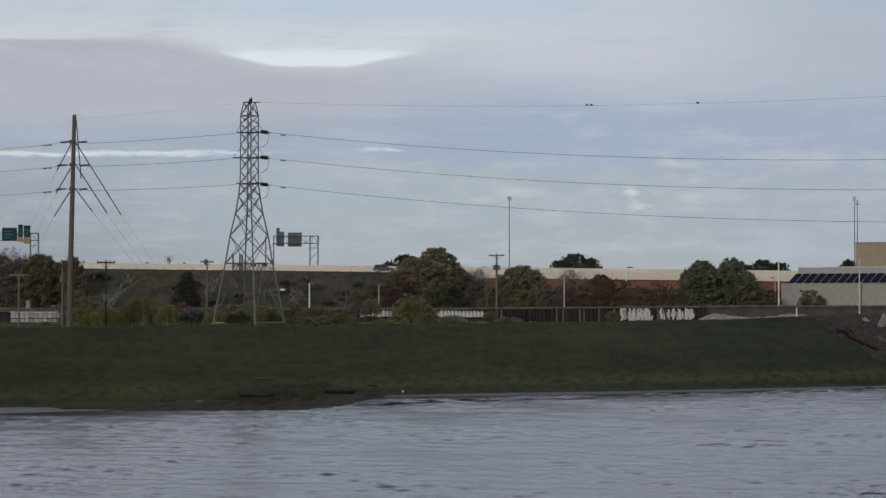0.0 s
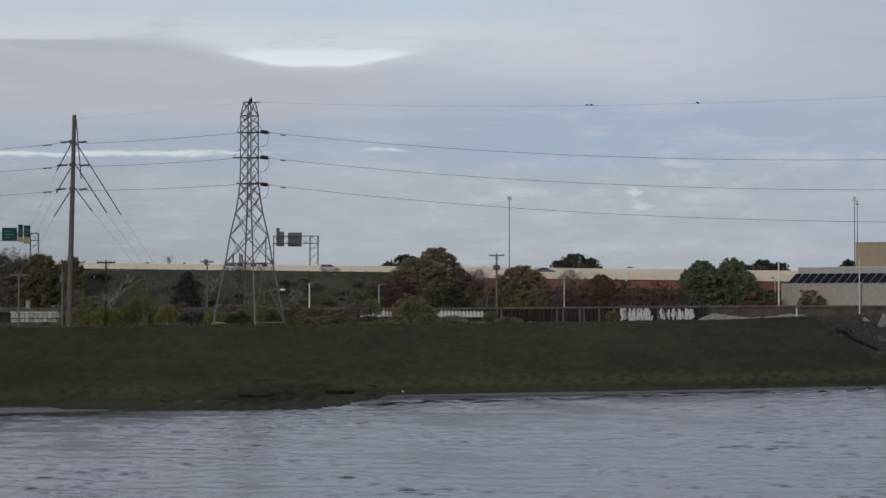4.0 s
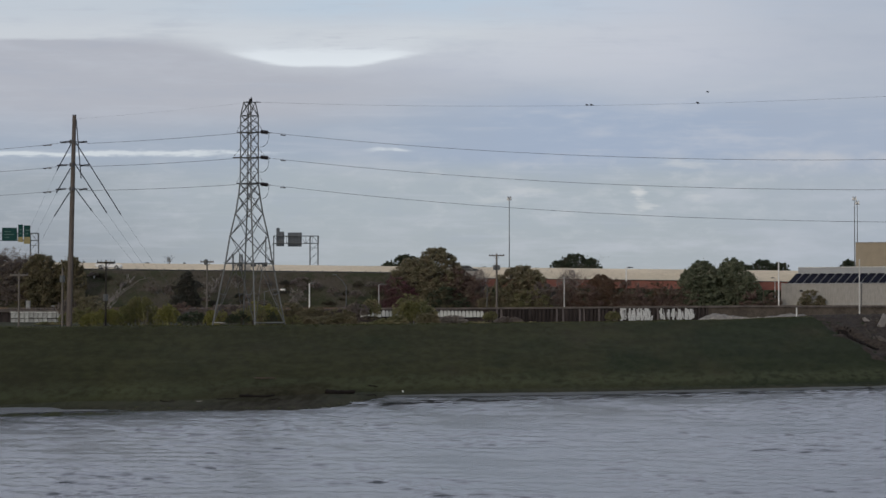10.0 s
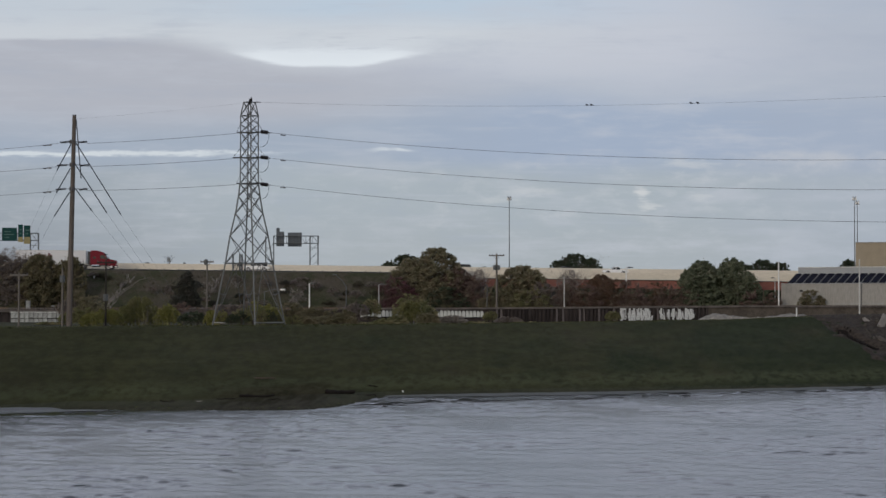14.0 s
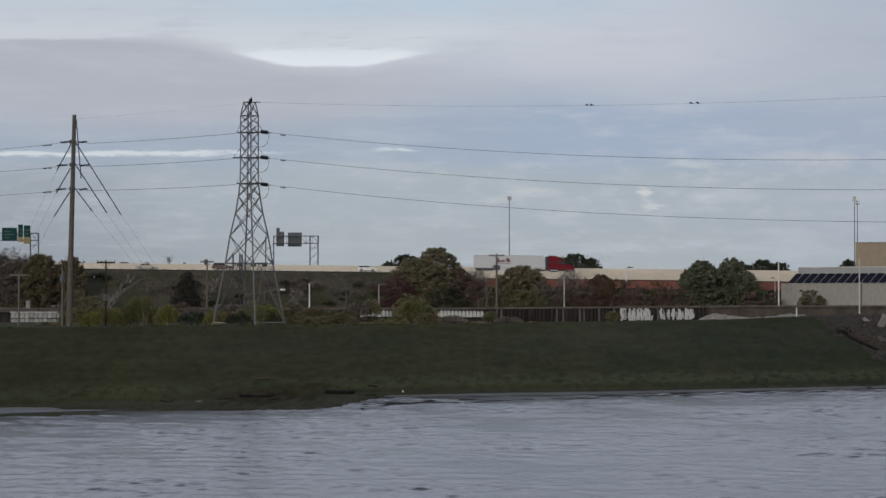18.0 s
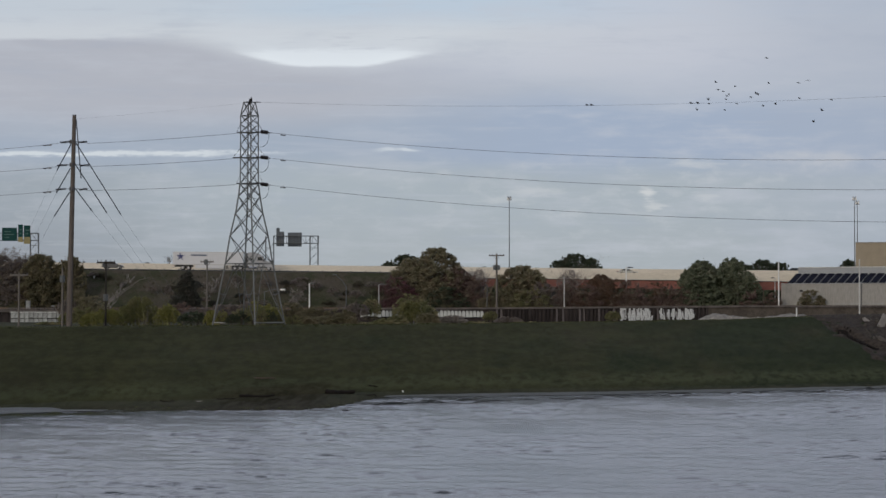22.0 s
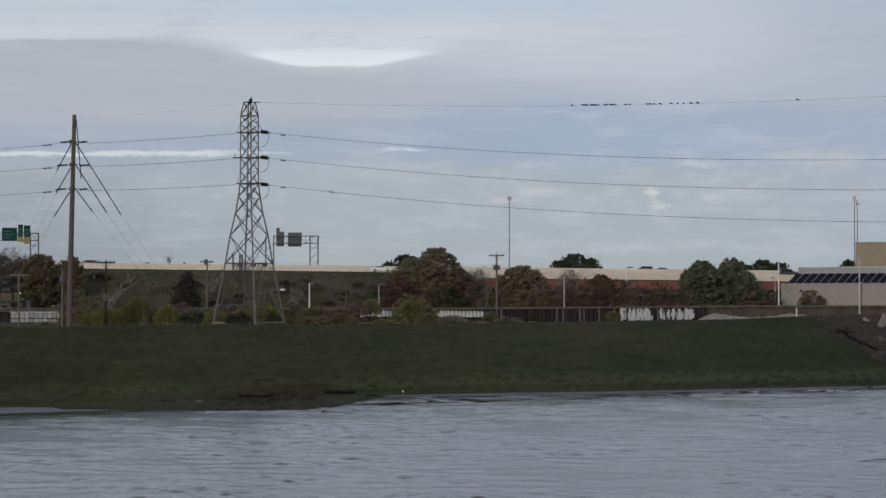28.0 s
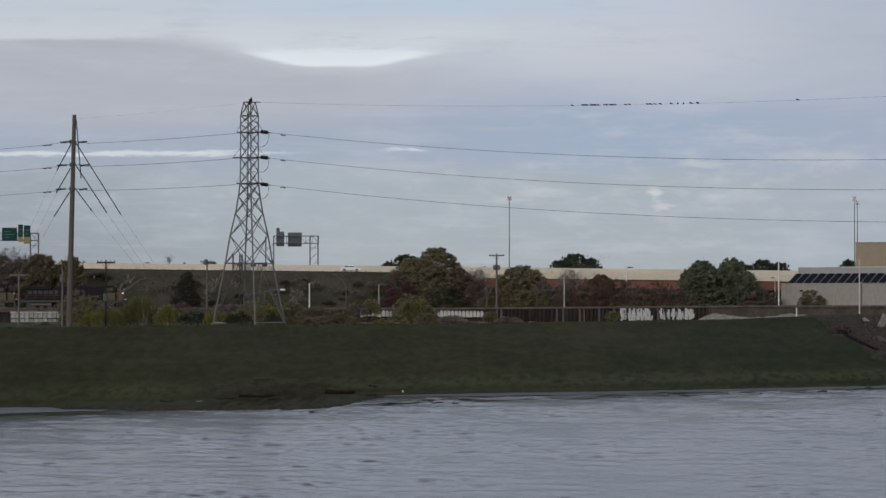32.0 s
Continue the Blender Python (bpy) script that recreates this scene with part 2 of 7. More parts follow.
def water_material():
    n = Net("river_water")
    co = n.node("ShaderNodeTexCoord").outputs["Object"]
    b = n.noise(n.scaled(co, 0.6, 1.2, 1.0), 3.2, 3, 0.55)
    n.put(n.b, "Base Color", (0.030, 0.036, 0.042, 1))
    n.put(n.b, "Roughness", 0.20)
    n.put(n.b, "IOR", 1.333)
    bp = n.node("ShaderNodeBump", Strength=0.35, Distance=0.06, Height=b)
    n.put(n.b, "Normal", bp.outputs[0])
    return n.m


def rgb(r, g, b):
    """A colour from its screen values."""
    return tuple(((v / 255 + 0.055) / 1.055) ** 2.4 for v in (r, g, b))


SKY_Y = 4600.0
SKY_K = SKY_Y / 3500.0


def sky_material():
    """The cloud deck low in the sky: a grey bank under paler veil, one bright rift at its edge, a thin bright streak, a blue gap, small puffs."""
    n = Net("cloudy_sky")
    for other in list(n.t.nodes):
        if other.type == "BSDF_PRINCIPLED":
            n.t.nodes.remove(other)
    out = [q for q in n.t.nodes if q.type == "OUTPUT_MATERIAL"][0]
    sp = n.node("ShaderNodeSeparateXYZ", Vector=n.node("ShaderNodeTexCoord").outputs["Object"])
    z = sp.outputs[2]
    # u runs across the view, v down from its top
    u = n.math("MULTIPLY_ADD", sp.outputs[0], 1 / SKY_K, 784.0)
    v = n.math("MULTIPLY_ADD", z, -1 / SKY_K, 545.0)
    add, mul, less = (lambda a, b: n.math("ADD", a, b)), (lambda a, b: n.math("MULTIPLY", a, b)), (lambda a, b: n.math("SUBTRACT", a, b))

    def field(su, sv, detail=5, rough=0.58, seed=0.0):
        vec = n.node("ShaderNodeCombineXYZ", X=mul(u, 1 / su), Y=mul(v, 1 / sv), Z=seed).outputs[0]
        return n.noise(vec, 1.0, detail, rough)

    wide, soft, thin, puff = field(420, 110, 4, 0.5), field(190, 46, 6, 0.6, 3.0), field(70, 9, 5, 0.6, 5.0), field(62, 30, 6, 0.62, 8.0)
    wisp2 = field(38, 8, 5, 0.6, 15.0)
    wispy = field(230, 13, 6, 0.66, 12.0)
    right = n.ramp(u, 480, 1050)
    vw = add(v, add(mul(less(wide, 0.5), 70.0), mul(less(soft, 0.5), 34.0)))
    # low haze, then the blue gap, then the grey-lilac bank
    col = n.mix(n.ramp(vw, 470, 330), n.mix(n.ramp(u, 0, 620), rgb(148, 155, 163), rgb(167, 175, 181)), n.mix(n.ramp(u, 0, 520), rgb(156, 165, 174), rgb(168, 178, 186)))
    col = n.mix(n.ramp(vw, 325, 265), col, n.mix(right, rgb(161, 173, 189), rgb(160, 174, 195)))
    col = n.mix(n.ramp(vw, n.ramp(u, 300, 1100, 262, 205), n.ramp(u, 300, 1100, 175, 150)), col, n.mix(right, rgb(176, 180, 190), rgb(179, 187, 200)))
    # upper right, its far end darkened in colour for the vignette
    col = n.mix(mul(n.ramp(vw, 170, 95), right), col, n.mix(n.ramp(u, 1150, 1568), rgb(191, 196, 208), rgb(179, 186, 200)))
    # the bank's upper edge: straight at first, sagging under the rift, lost farther on
    edge = add(n.ramp(u, 270, 540, 68.0, 117.0), n.ramp(u, 610, 770, 0.0, -22.0))
    edge = add(edge, add(mul(less(thin, 0.5), 7.0), mul(less(soft, 0.5), n.ramp(u, 620, 1000, 6.0, 60.0))))
    over = less(edge, v)
    half = add(n.ramp(u, 120, 400, 3.5, 24.0), n.ramp(u, 700, 1000, 0.0, 60.0))
    f = n.ramp(n.math("DIVIDE", over, half), -1.0, 1.0)
    pale = n.mix(n.ramp(v, 10, 62), n.mix(n.ramp(u, 200, 640), rgb(192, 201, 211), rgb(186, 201, 216)), rgb(200, 206, 213))
    col = n.mix(mul(f, n.ramp(u, 760, 1250, 1.0, 0.25)), col, pale)
    # grey wisps through the pale veil and the bank
    col = n.mix(mul(n.ramp(wispy, 0.50, 0.72), 0.34), col, rgb(184, 190, 201))
    col = n.mix(mul(n.ramp(soft, 0.46, 0.70), n.ramp(u, 600, 1100, 0.28, 0.5)), col, rgb(191, 196, 206))
    col = n.mix(mul(n.ramp(soft, 0.50, 0.28), 0.22), col, rgb(160, 170, 187))
    # bright rift just over the sagging edge
    rift = mul(mul(n.ramp(over, -3.0, 5.0), n.ramp(add(v, mul(less(thin, 0.5), 20.0)), 78.0, 94.0)), mul(n.ramp(u, 380, 470), n.ramp(u, 785, 690)))
    col = n.mix(mul(rift, 0.95), col, rgb(224, 231, 237))
    glow_ = mul(mul(n.ramp(over, -6.0, 24.0), n.ramp(over, 90.0, 20.0)), mul(n.ramp(u, 300, 480), n.ramp(u, 900, 680)))
    col = n.mix(mul(glow_, 0.42), col, rgb(208, 215, 223))
    bars = mul(mul(n.ramp(thin, 0.52, 0.66), n.ramp(v, 96.0, 84.0)), mul(n.ramp(v, 52.0, 64.0), mul(n.ramp(u, 440, 560), n.ramp(u, 860, 740))))
    col = n.mix(mul(bars, 0.55), col, rgb(187, 193, 203))
    # thin bright streaks lying in the gap
    for v0, u0, u1, u2, u3, thick, k in ((272.0, -900, -800, 330, 470, 6.5, 0.85), (266.0, 640, 690, 715, 745, 4.2, 0.7), (269.0, 300, 360, 420, 560, 4.5, 0.6)):
        d = n.math("ABSOLUTE", less(add(v, mul(less(soft, 0.5), 17.0)), v0))
        line = mul(n.ramp(add(d, mul(less(wisp2, 0.5), 15.0)), thick, thick * 0.1), mul(n.ramp(u, u0, u1), n.ramp(u, u3, u2)))
        col = n.mix(mul(line, k), col, rgb(211, 218, 223))
    # broken puffs low on the right, two small bright ones, faint ones elsewhere
    belt = mul(n.ramp(v, 470, 380), n.ramp(v, 258, 300))
    col = n.mix(mul(mul(belt, n.ramp(puff, 0.50, 0.70)), n.ramp(u, 300, 1100, 0.20, 0.40)), col, rgb(192, 197, 203))
    col = n.mix(mul(mul(belt, n.ramp(puff, 0.46, 0.28)), 0.25), col, rgb(163, 173, 187))
    bank = mul(mul(n.ramp(v, 262, 274), n.ramp(v, 318, 282)), n.ramp(u, 1230, 1450))
    col = n.mix(mul(bank, n.ramp(puff, 0.32, 0.66, 0.0, 0.85)), col, rgb(195, 198, 204))
    for cu, cv, ru, rv, k in ((1138, 342, 15, 12, 0.85), (1150, 366, 22, 9, 0.6), (1240, 347, 26, 9, 0.35), (1225, 290, 46, 8, 0.4), (940, 338, 60, 9, 0.3), (880, 355, 50, 8, 0.28)):
        du, dv = mul(less(u, cu), 1 / ru), mul(less(v, cv), 1 / rv)
        r = n.math("SQRT", add(mul(du, du), mul(dv, dv)))
        col = n.mix(mul(n.ramp(add(r, mul(less(wisp2, 0.5), 3.0)), 1.3, 0.1), k), col, rgb(205, 208, 210))
    # lens vignette painted in: the deck darkens toward the right-hand end
    col = n.mix(n.ramp(u, 1150, 1568, 0.0, 0.42), col, rgb(166, 175, 190))
    # the deck brightens overhead
    col = n.mix(n.ramp(z, 700, 1150), col, (0.80, 0.86, 1.04))
    em = n.node("ShaderNodeEmission", Color=col, Strength=1.0)
    n.t.links.new(em.outputs[0], out.inputs["Surface"])
    return n.m


# ---- building helpers ----
def mesh_of(name, bm):
    me = bpy.data.meshes.new(name)
    bm.to_mesh(me)
    bm.free()
    return me


def part(name, bm, material, parent, label=""):
    """Links a bmesh (or a ready mesh) as one mesh object under a thing or a part."""
    me = bm if isinstance(bm, bpy.types.Mesh) else mesh_of(name, bm)
    if not me.materials:
        me.materials.append(material)
    ob = new(name, me)
    ob.parent = parent
    return tagged(ob, label) if label else ob


def thing(name, label, category, at=(0, 0, 0), rz=0.0, group="", kind=""):
    """An Empty at the base of a thing."""
    ob = new(name)
    ob.matrix_basis = pose(*at, 0, 0, rz)
    ob.empty_display_size = 0.2
    return tagged(ob, label, category, group, kind)


def solo(name, bm, material, label, category, group="", kind="", at=(0, 0, 0), rz=0.0):
    """A thing that is one mesh."""
    me = bm if isinstance(bm, bpy.types.Mesh) else mesh_of(name, bm)
    me.materials.append(material)
    ob = new(name, me)
    ob.matrix_basis = pose(*at, 0, 0, rz)
    return tagged(ob, label, category, group, kind)


def box(bm, x0, x1, y0, y1, z0, z1, bevel=0.0):
    c = [bm.verts.new((x, y, z)) for x in (x0, x1) for y in (y0, y1) for z in (z0, z1)]
    fs = [bm.faces.new([c[i] for i in q]) for q in ((0, 1, 3, 2), (4, 6, 7, 5), (0, 4, 5, 1), (2, 3, 7, 6), (0, 2, 6, 4), (1, 5, 7, 3))]
    if bevel:
        es = list({e for f in fs for e in f.edges})
        bmesh.ops.bevel(bm, geom=es, offset=bevel, segments=2, affect="EDGES", profile=0.5)
    return bm


def boxed(x0, x1, y0, y1, z0, z1, bevel=0.0):
    return box(bmesh.new(), x0, x1, y0, y1, z0, z1, bevel)


def tube(bm, pts, r, sides=6, r_end=None):
    """A round bar along a line of points."""
    pts = [Vector(p) for p in pts]
    r_end = r if r_end is None else r_end
    rings = []
    for i, p in enumerate(pts):
        d = (pts[min(i + 1, len(pts) - 1)] - pts[max(i - 1, 0)]).normalized()
        up = Vector((0, 0, 1)) if abs(d.z) < 0.9 else Vector((1, 0, 0))
        a = d.cross(up).normalized()
        b = d.cross(a)
        k = r + (r_end - r) * i / max(1, len(pts) - 1)
        rings.append([bm.verts.new(p + a * (k * math.cos(2 * math.pi * j / sides)) + b * (k * math.sin(2 * math.pi * j / sides))) for j in range(sides)])
    for q, s in zip(rings, rings[1:]):
        for j in range(sides):
            bm.faces.new((q[j], q[(j + 1) % sides], s[(j + 1) % sides], s[j]))
    bm.faces.new(rings[0])
    bm.faces.new(rings[-1][::-1])
    return bm


def tubed(pts, r, sides=6, r_end=None):
    return tube(bmesh.new(), pts, r, sides, r_end)


def angle_bar(p, q, w, t=0.014):
    """A steel angle (L section) from p to q."""
    p, q = Vector(p), Vector(q)
    d = (q - p).normalized()
    up = Vector((0, 0, 1)) if abs(d.z) < 0.95 else Vector((1, 0, 0))
    a = d.cross(up).normalized()
    b = d.cross(a)
    sec = [(0, 0), (w, 0), (w, t), (t, t), (t, w), (0, w)]
    bm = bmesh.new()
    r0 = [bm.verts.new(p + a * (u - w / 2) + b * (v - w / 2)) for u, v in sec]
    r1 = [bm.verts.new(q + a * (u - w / 2) + b * (v - w / 2)) for u, v in sec]
    for j in range(6):
        bm.faces.new((r0[j], r0[(j + 1) % 6], r1[(j + 1) % 6], r1[j]))
    bm.faces.new(r0)
    bm.faces.new(r1[::-1])
    return bm


def sagging(p, q, sag, n=14):
    p, q = Vector(p), Vector(q)
    return [p.lerp(q, i / n) - Vector((0, 0, sag * 4 * (i / n) * (1 - i / n))) for i in range(n + 1)]


def extruded(profile, y0, y1, bevel=0.0):
    """A side outline in x and z, drawn out from y0 to y1."""
    bm = bmesh.new()
    a = [bm.verts.new((x, y0, z)) for x, z in profile]
    b = [bm.verts.new((x, y1, z)) for x, z in profile]
    k = len(profile)
    fs = [bm.faces.new(a), bm.faces.new(b[::-1])]
    for j in range(k):
        fs.append(bm.faces.new((a[j], b[j], b[(j + 1) % k], a[(j + 1) % k])))
    bmesh.ops.recalc_face_normals(bm, faces=bm.faces)
    if bevel:
        bmesh.ops.bevel(bm, geom=list(fs[0].edges) + list(fs[1].edges), offset=bevel, segments=2, affect="EDGES", profile=0.5)
    return bm


# ---- sky ----
bm = bmesh.new()
vs = [bm.verts.new(p) for p in ((-2600, 0, -60), (2600, 0, -60), (2600, 0, 2600), (-2600, 0, 2600))]
bm.faces.new(vs)
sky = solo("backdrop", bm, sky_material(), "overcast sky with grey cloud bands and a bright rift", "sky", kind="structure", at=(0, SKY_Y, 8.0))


# ---- ground and river ----
def soft_plus(v, w):
    return w * math.log1p(math.exp(max(-40.0, min(40.0, v / w))))


def mudflat(x):
    """How far the low mud flat reaches out: it swells slowly and tapers off."""
    return 1 / ((1 + math.exp(min(40.0, -(x + 26.0) / 2.6))) * (1 + math.exp(min(40.0, (x + 7.2) / 0.75))))


def reach(x):
    """Metres by which the mud flat stands out into the river."""
    return (8.6 + 8.4 * min(1.0, max(0.0, (x + 22.0) / 11.0))) * mudflat(x)


def foot_line(x):
    """Where the water line would run without the mud flat."""
    k = soft_plus(-(max(x, -70.0) + 5.0), 3.0)
    return 181.0 + 0.47 * max(-600, min(600, x)) - 0.60 * k - 2.2 * min(1.0, max(0.0, (x - 2.0) / 14.0))


def shore(x):
    """The far water line: y for a given x."""
    return foot_line(x) - reach(x)


def crest(x):
    """The front edge of the levee's top."""
    k = soft_plus(-(max(x, -70.0) - 0.0), 5.0)
    return 201.0 + 0.48 * max(-600, min(600, x)) - 0.45 * k


def crest_z(x):
    return 6.32 + 0.0105 * max(0.0, min(60.0, x)) + 0.24 * min(1.0, max(0.0, (x - 30) / 12.0))


def ground_z(x, y):
    m, mc, zc = y - shore(x), crest(x) - shore(x), crest_z(x)
    if m < -148:
        return min(6.4, -2.0 + 8.4 * min(1.0, max(0.0, (-148 - m) / 28)))
    if m < -5:
        return -2.0
    if m < 0:
        return -2.0 * (-m / 5)
    # flat toe, then the mown slope
    toe = 2.0 + reach(x) + 5.5 * min(1.0, max(0.0, (-23.0 - x) / 5.0))
    if m < toe:
        z = 0.42 * m / toe
    elif m < mc:
        f = (m - toe) / (mc - toe)
        z = 0.42 + (zc - 0.42) * (f + 0.10 * math.sin(math.pi * f) * (1 - f))
    elif m < mc + 5:
        z = zc
    elif m < mc + 16:
        f = (m - mc - 5) / 11
        z = zc + (5.7 - zc) * f * f * (3 - 2 * f)
    else:
        z = 5.7 - 0.7 * min(1.0, (m - mc - 16) / 120)
    if x < -24 and 0.7 < m < 6:
        # a shallow pool behind a low spit
        z -= 0.75 * min(1.0, (-24 - x) / 4) * math.exp(-((m - 2.6) / 1.3) ** 2)
    if 0 < m < mc + 30:
        z += 0.07 * noise.noise((x * 0.22, y * 0.22, 0.3)) + 0.03 * noise.noise((x * 0.9, y * 0.9, 2.0))
        # washed-out gully in the slope and its slumped lip
        f = m / mc
        gx = 44.6 - (f - 0.67) * 10.0
        dx = (x - gx) / 0.55
        if 0.42 < f < 0.90:
            k = min(1.0, (f - 0.42) / 0.1) * min(1.0, (0.90 - f) / 0.1)
            z -= 0.65 * k * math.exp(-dx * dx)
            z += 0.25 * k * math.exp(-((x - gx - 1.2) / 0.8) ** 2)
    return z


def spread(points):
    """Grid lines: from, to, step, over and over."""
    out = []
    for a, b, s in points:
        k = max(1, round((b - a) / s))
        out += [a + (b - a) * i / k for i in range(k)]
    return out + [points[-1][1]]


def sheet(name, xs, ms, fn):
    vs = [fn(x, m) for m in ms for x in xs]
    w = len(xs)
    fs = [(j * w + i, j * w + i + 1, (j + 1) * w + i + 1, (j + 1) * w + i) for j in range(len(ms) - 1) for i in range(w - 1)]
    me = bpy.data.meshes.new(name)
    me.from_pydata(vs, [], fs)
    for p in me.polygons:
        p.use_smooth = True
    return me


xs = spread([(-3500, -600, 580), (-600, -80, 52), (-80, -50, 1.5), (-50, -14, 0.5), (-14, -4, 0.125), (-4, 60, 0.5), (60, 90, 1.5), (90, 600, 51), (600, 3500, 580)])
ms = spread([(-3500, -300, 640), (-300, -190, 22), (-190, -140, 2), (-140, -26, 22), (-26, -20, 2.0), (-20, 30, 0.5), (30, 60, 2), (60, 300, 20), (300, 4300, 500)])
ground = solo("ground", sheet("ground", xs, ms, lambda x, m: (x, foot_line(x) + m, ground_z(x, foot_line(x) + m))), ground_material(),
              "dark green mown grass levee with muddy waterside edge", "grass bank", kind="structure")

# pale silt strip at the water's edge, coloured for the inlet's reflected sky
vs = []
for j in range(9):
    for i in range(41):
        u, v = i / 40, j / 8
        x = -37.5 + 11.5 * u
        e = math.sin(math.pi * min(1.0, max(0.0, u))) ** 0.4
        m = 3.4 - 1.2 * u + (v - 0.5) * (6.0 - 3.6 * u) * e + 0.4 * noise.noise((x * 0.5, v, 2.0))
        y = shore(x) + m
        vs.append((x, y, max(0.04, ground_z(x, y) + 0.03)))
me = bpy.data.meshes.new("silt_bar")
me.from_pydata(vs, [], [(j * 41 + i, j * 41 + i + 1, (j + 1) * 41 + i + 1, (j + 1) * 41 + i) for j in range(8) for i in range(40)])
for p in me.polygons:
    p.use_smooth = True
solo("silt_bar", me, mat("pale_inlet_tone", (0.058, 0.062, 0.060), 0.45, 0, 0.35, 1.2, 0.3, streak=(0.4, 2, 1)), "pale wet silt strip at the water's edge, toned like an inlet reflecting the sky", "silt", kind="structure")

# weedy spit before the pale strip; levee's reflection along its foot modelled as dark strips
def spit(name, x0, y0, x1, y1, width, height, seed, label, mat_key="grass_edge"):
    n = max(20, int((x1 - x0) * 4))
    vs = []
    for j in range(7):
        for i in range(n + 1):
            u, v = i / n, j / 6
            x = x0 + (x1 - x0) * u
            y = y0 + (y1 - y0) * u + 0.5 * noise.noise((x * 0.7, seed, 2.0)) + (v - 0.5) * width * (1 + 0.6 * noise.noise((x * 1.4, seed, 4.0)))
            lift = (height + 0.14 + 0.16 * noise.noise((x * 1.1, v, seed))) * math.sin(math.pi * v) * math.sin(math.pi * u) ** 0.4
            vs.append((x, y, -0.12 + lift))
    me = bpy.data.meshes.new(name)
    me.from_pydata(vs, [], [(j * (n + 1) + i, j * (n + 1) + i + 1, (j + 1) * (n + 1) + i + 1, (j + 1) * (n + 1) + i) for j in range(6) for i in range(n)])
    solo(name, me, M[mat_key], label, "weeds", kind="structure")


spit("weed_spit", -33.8, 146.9, -23.6, 149.0, 2.2, 0.14, 5.0, "low dark green weedy spit in the shallow water")
# the bank's dark reflection, built as thin low strips in the shallows
spit("weed_line", -9.0, 161.6, 4.0, 169.4, 0.8, 0.05, 21.0, "long thin dark line for the bank's reflection in the shallow water", "bank_reflection")
spit("weed_line", 1.0, 168.4, 19.0, 178.0, 0.7, 0.03, 23.0, "long thin dark line for the bank's reflection in the shallow water", "bank_reflection")
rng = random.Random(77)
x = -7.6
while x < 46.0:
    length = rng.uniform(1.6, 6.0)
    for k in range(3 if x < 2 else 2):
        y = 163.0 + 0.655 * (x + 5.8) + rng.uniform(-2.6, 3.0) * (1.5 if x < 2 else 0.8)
        spit("weed_streak", x, y, x + length, y + 0.60 * length, rng.uniform(0.8, 1.8), 0.03, x + k, "thin dark streak for the bank's reflection in the shallow water", "bank_reflection")
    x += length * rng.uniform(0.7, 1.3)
# pale rim under the bank: calm water's reflection put into a silt colour
vs = []
for j in range(8):
    for i in range(181):
        u, v = i / 180, j / 7
        x = -7.2 + 62.0 * u
        m = -(3.4 + 2.2 * noise.noise((x * 0.21, 3.0, 0.7)) + 1.1 * noise.noise((x * 1.1, 8.0, 0.7))) * (1 - v) * min(1.0, 7 * u) + 0.5 * v
        vs.append((x, foot_line(x) + m, 0.035 + 0.05 * math.sin(math.pi * v) + 0.07 * v + 0.045 * noise.noise((x * 0.5, m * 1.6, 1.0))))
me = bpy.data.meshes.new("silt_rim")
me.from_pydata(vs, [], [(j * 181 + i, j * 181 + i + 1, (j + 1) * 181 + i + 1, (j + 1) * 181 + i) for j in range(7) for i in range(180)])
for p in me.polygons:
    p.use_smooth = True
solo("silt_rim", me, mat("calm_water_tone", (0.105, 0.110, 0.106), 0.8, 0, 0.35, 1.6, 0.4, streak=(0.4, 2, 1)), "thin pale silt rim toned like calm reflecting water along the bank", "silt", kind="structure")

# short wind ripples, drawn as real relief on a grid that fans out with distance
WAVES = []
for i in range(36):
    lam = 0.50 * 1.028 ** i
    ang = radians(85 + random.gauss(0, 46))
    WAVES.append((2 * math.pi / lam * math.cos(ang), 2 * math.pi / lam * math.sin(ang), random.uniform(0, 6.28), 0.0160 * lam / (2 * math.pi)))
for i in range(20):
    lam = 1.4 * 1.05 ** i
    ang = radians(86 + random.gauss(0, 30))
    WAVES.append((2 * math.pi / lam * math.cos(ang), 2 * math.pi / lam * math.sin(ang), random.uniform(0, 6.28), 0.0135 * lam / (2 * math.pi)))
# steep short wavelets in scattered groups
CHOP = []
for i in range(22):
    lam = 0.52 * 1.032 ** i
    ang = radians(88 + random.gauss(0, 40))
    CHOP.append((2 * math.pi / lam * math.cos(ang), 2 * math.pi / lam * math.sin(ang), random.uniform(0, 6.28), 0.0365 * lam / (2 * math.pi)))
GUSTS = []
for i in range(26):
    k, ang = 2 * math.pi / random.uniform(2.6, 9.0), random.uniform(0, math.pi)
    GUSTS.append((0.55 * k * math.cos(ang), k * math.sin(ang), random.uniform(0, 6.28)))
us = spread([(-6, -0.9, 0.85), (-0.9, -0.31, 0.06), (-0.31, 0.31, 0.0013), (0.31, 0.9, 0.06), (0.9, 6, 0.85)])
ys = spread([(-20, 40, 20), (40, 68, 2), (68, 125, 0.16), (125, 214, 0.22), (214, 600, 96)])
WY = np.array(ys)[:, None]
WX = np.array(us)[None, :] * (WY + 40)
WZ = 0.72 * sum(a * np.sin(kx * WX + ky * WY + ph) for kx, ky, ph, a in WAVES)
GUST = sum(np.sin(kx * WX + ky * WY + ph) for kx, ky, ph in GUSTS) / math.sqrt(13.0)
WZ = WZ + np.clip(GUST + 0.40, 0, 1.25) * sum(a * np.sin(kx * WX + ky * WY + ph) for kx, ky, ph, a in CHOP)
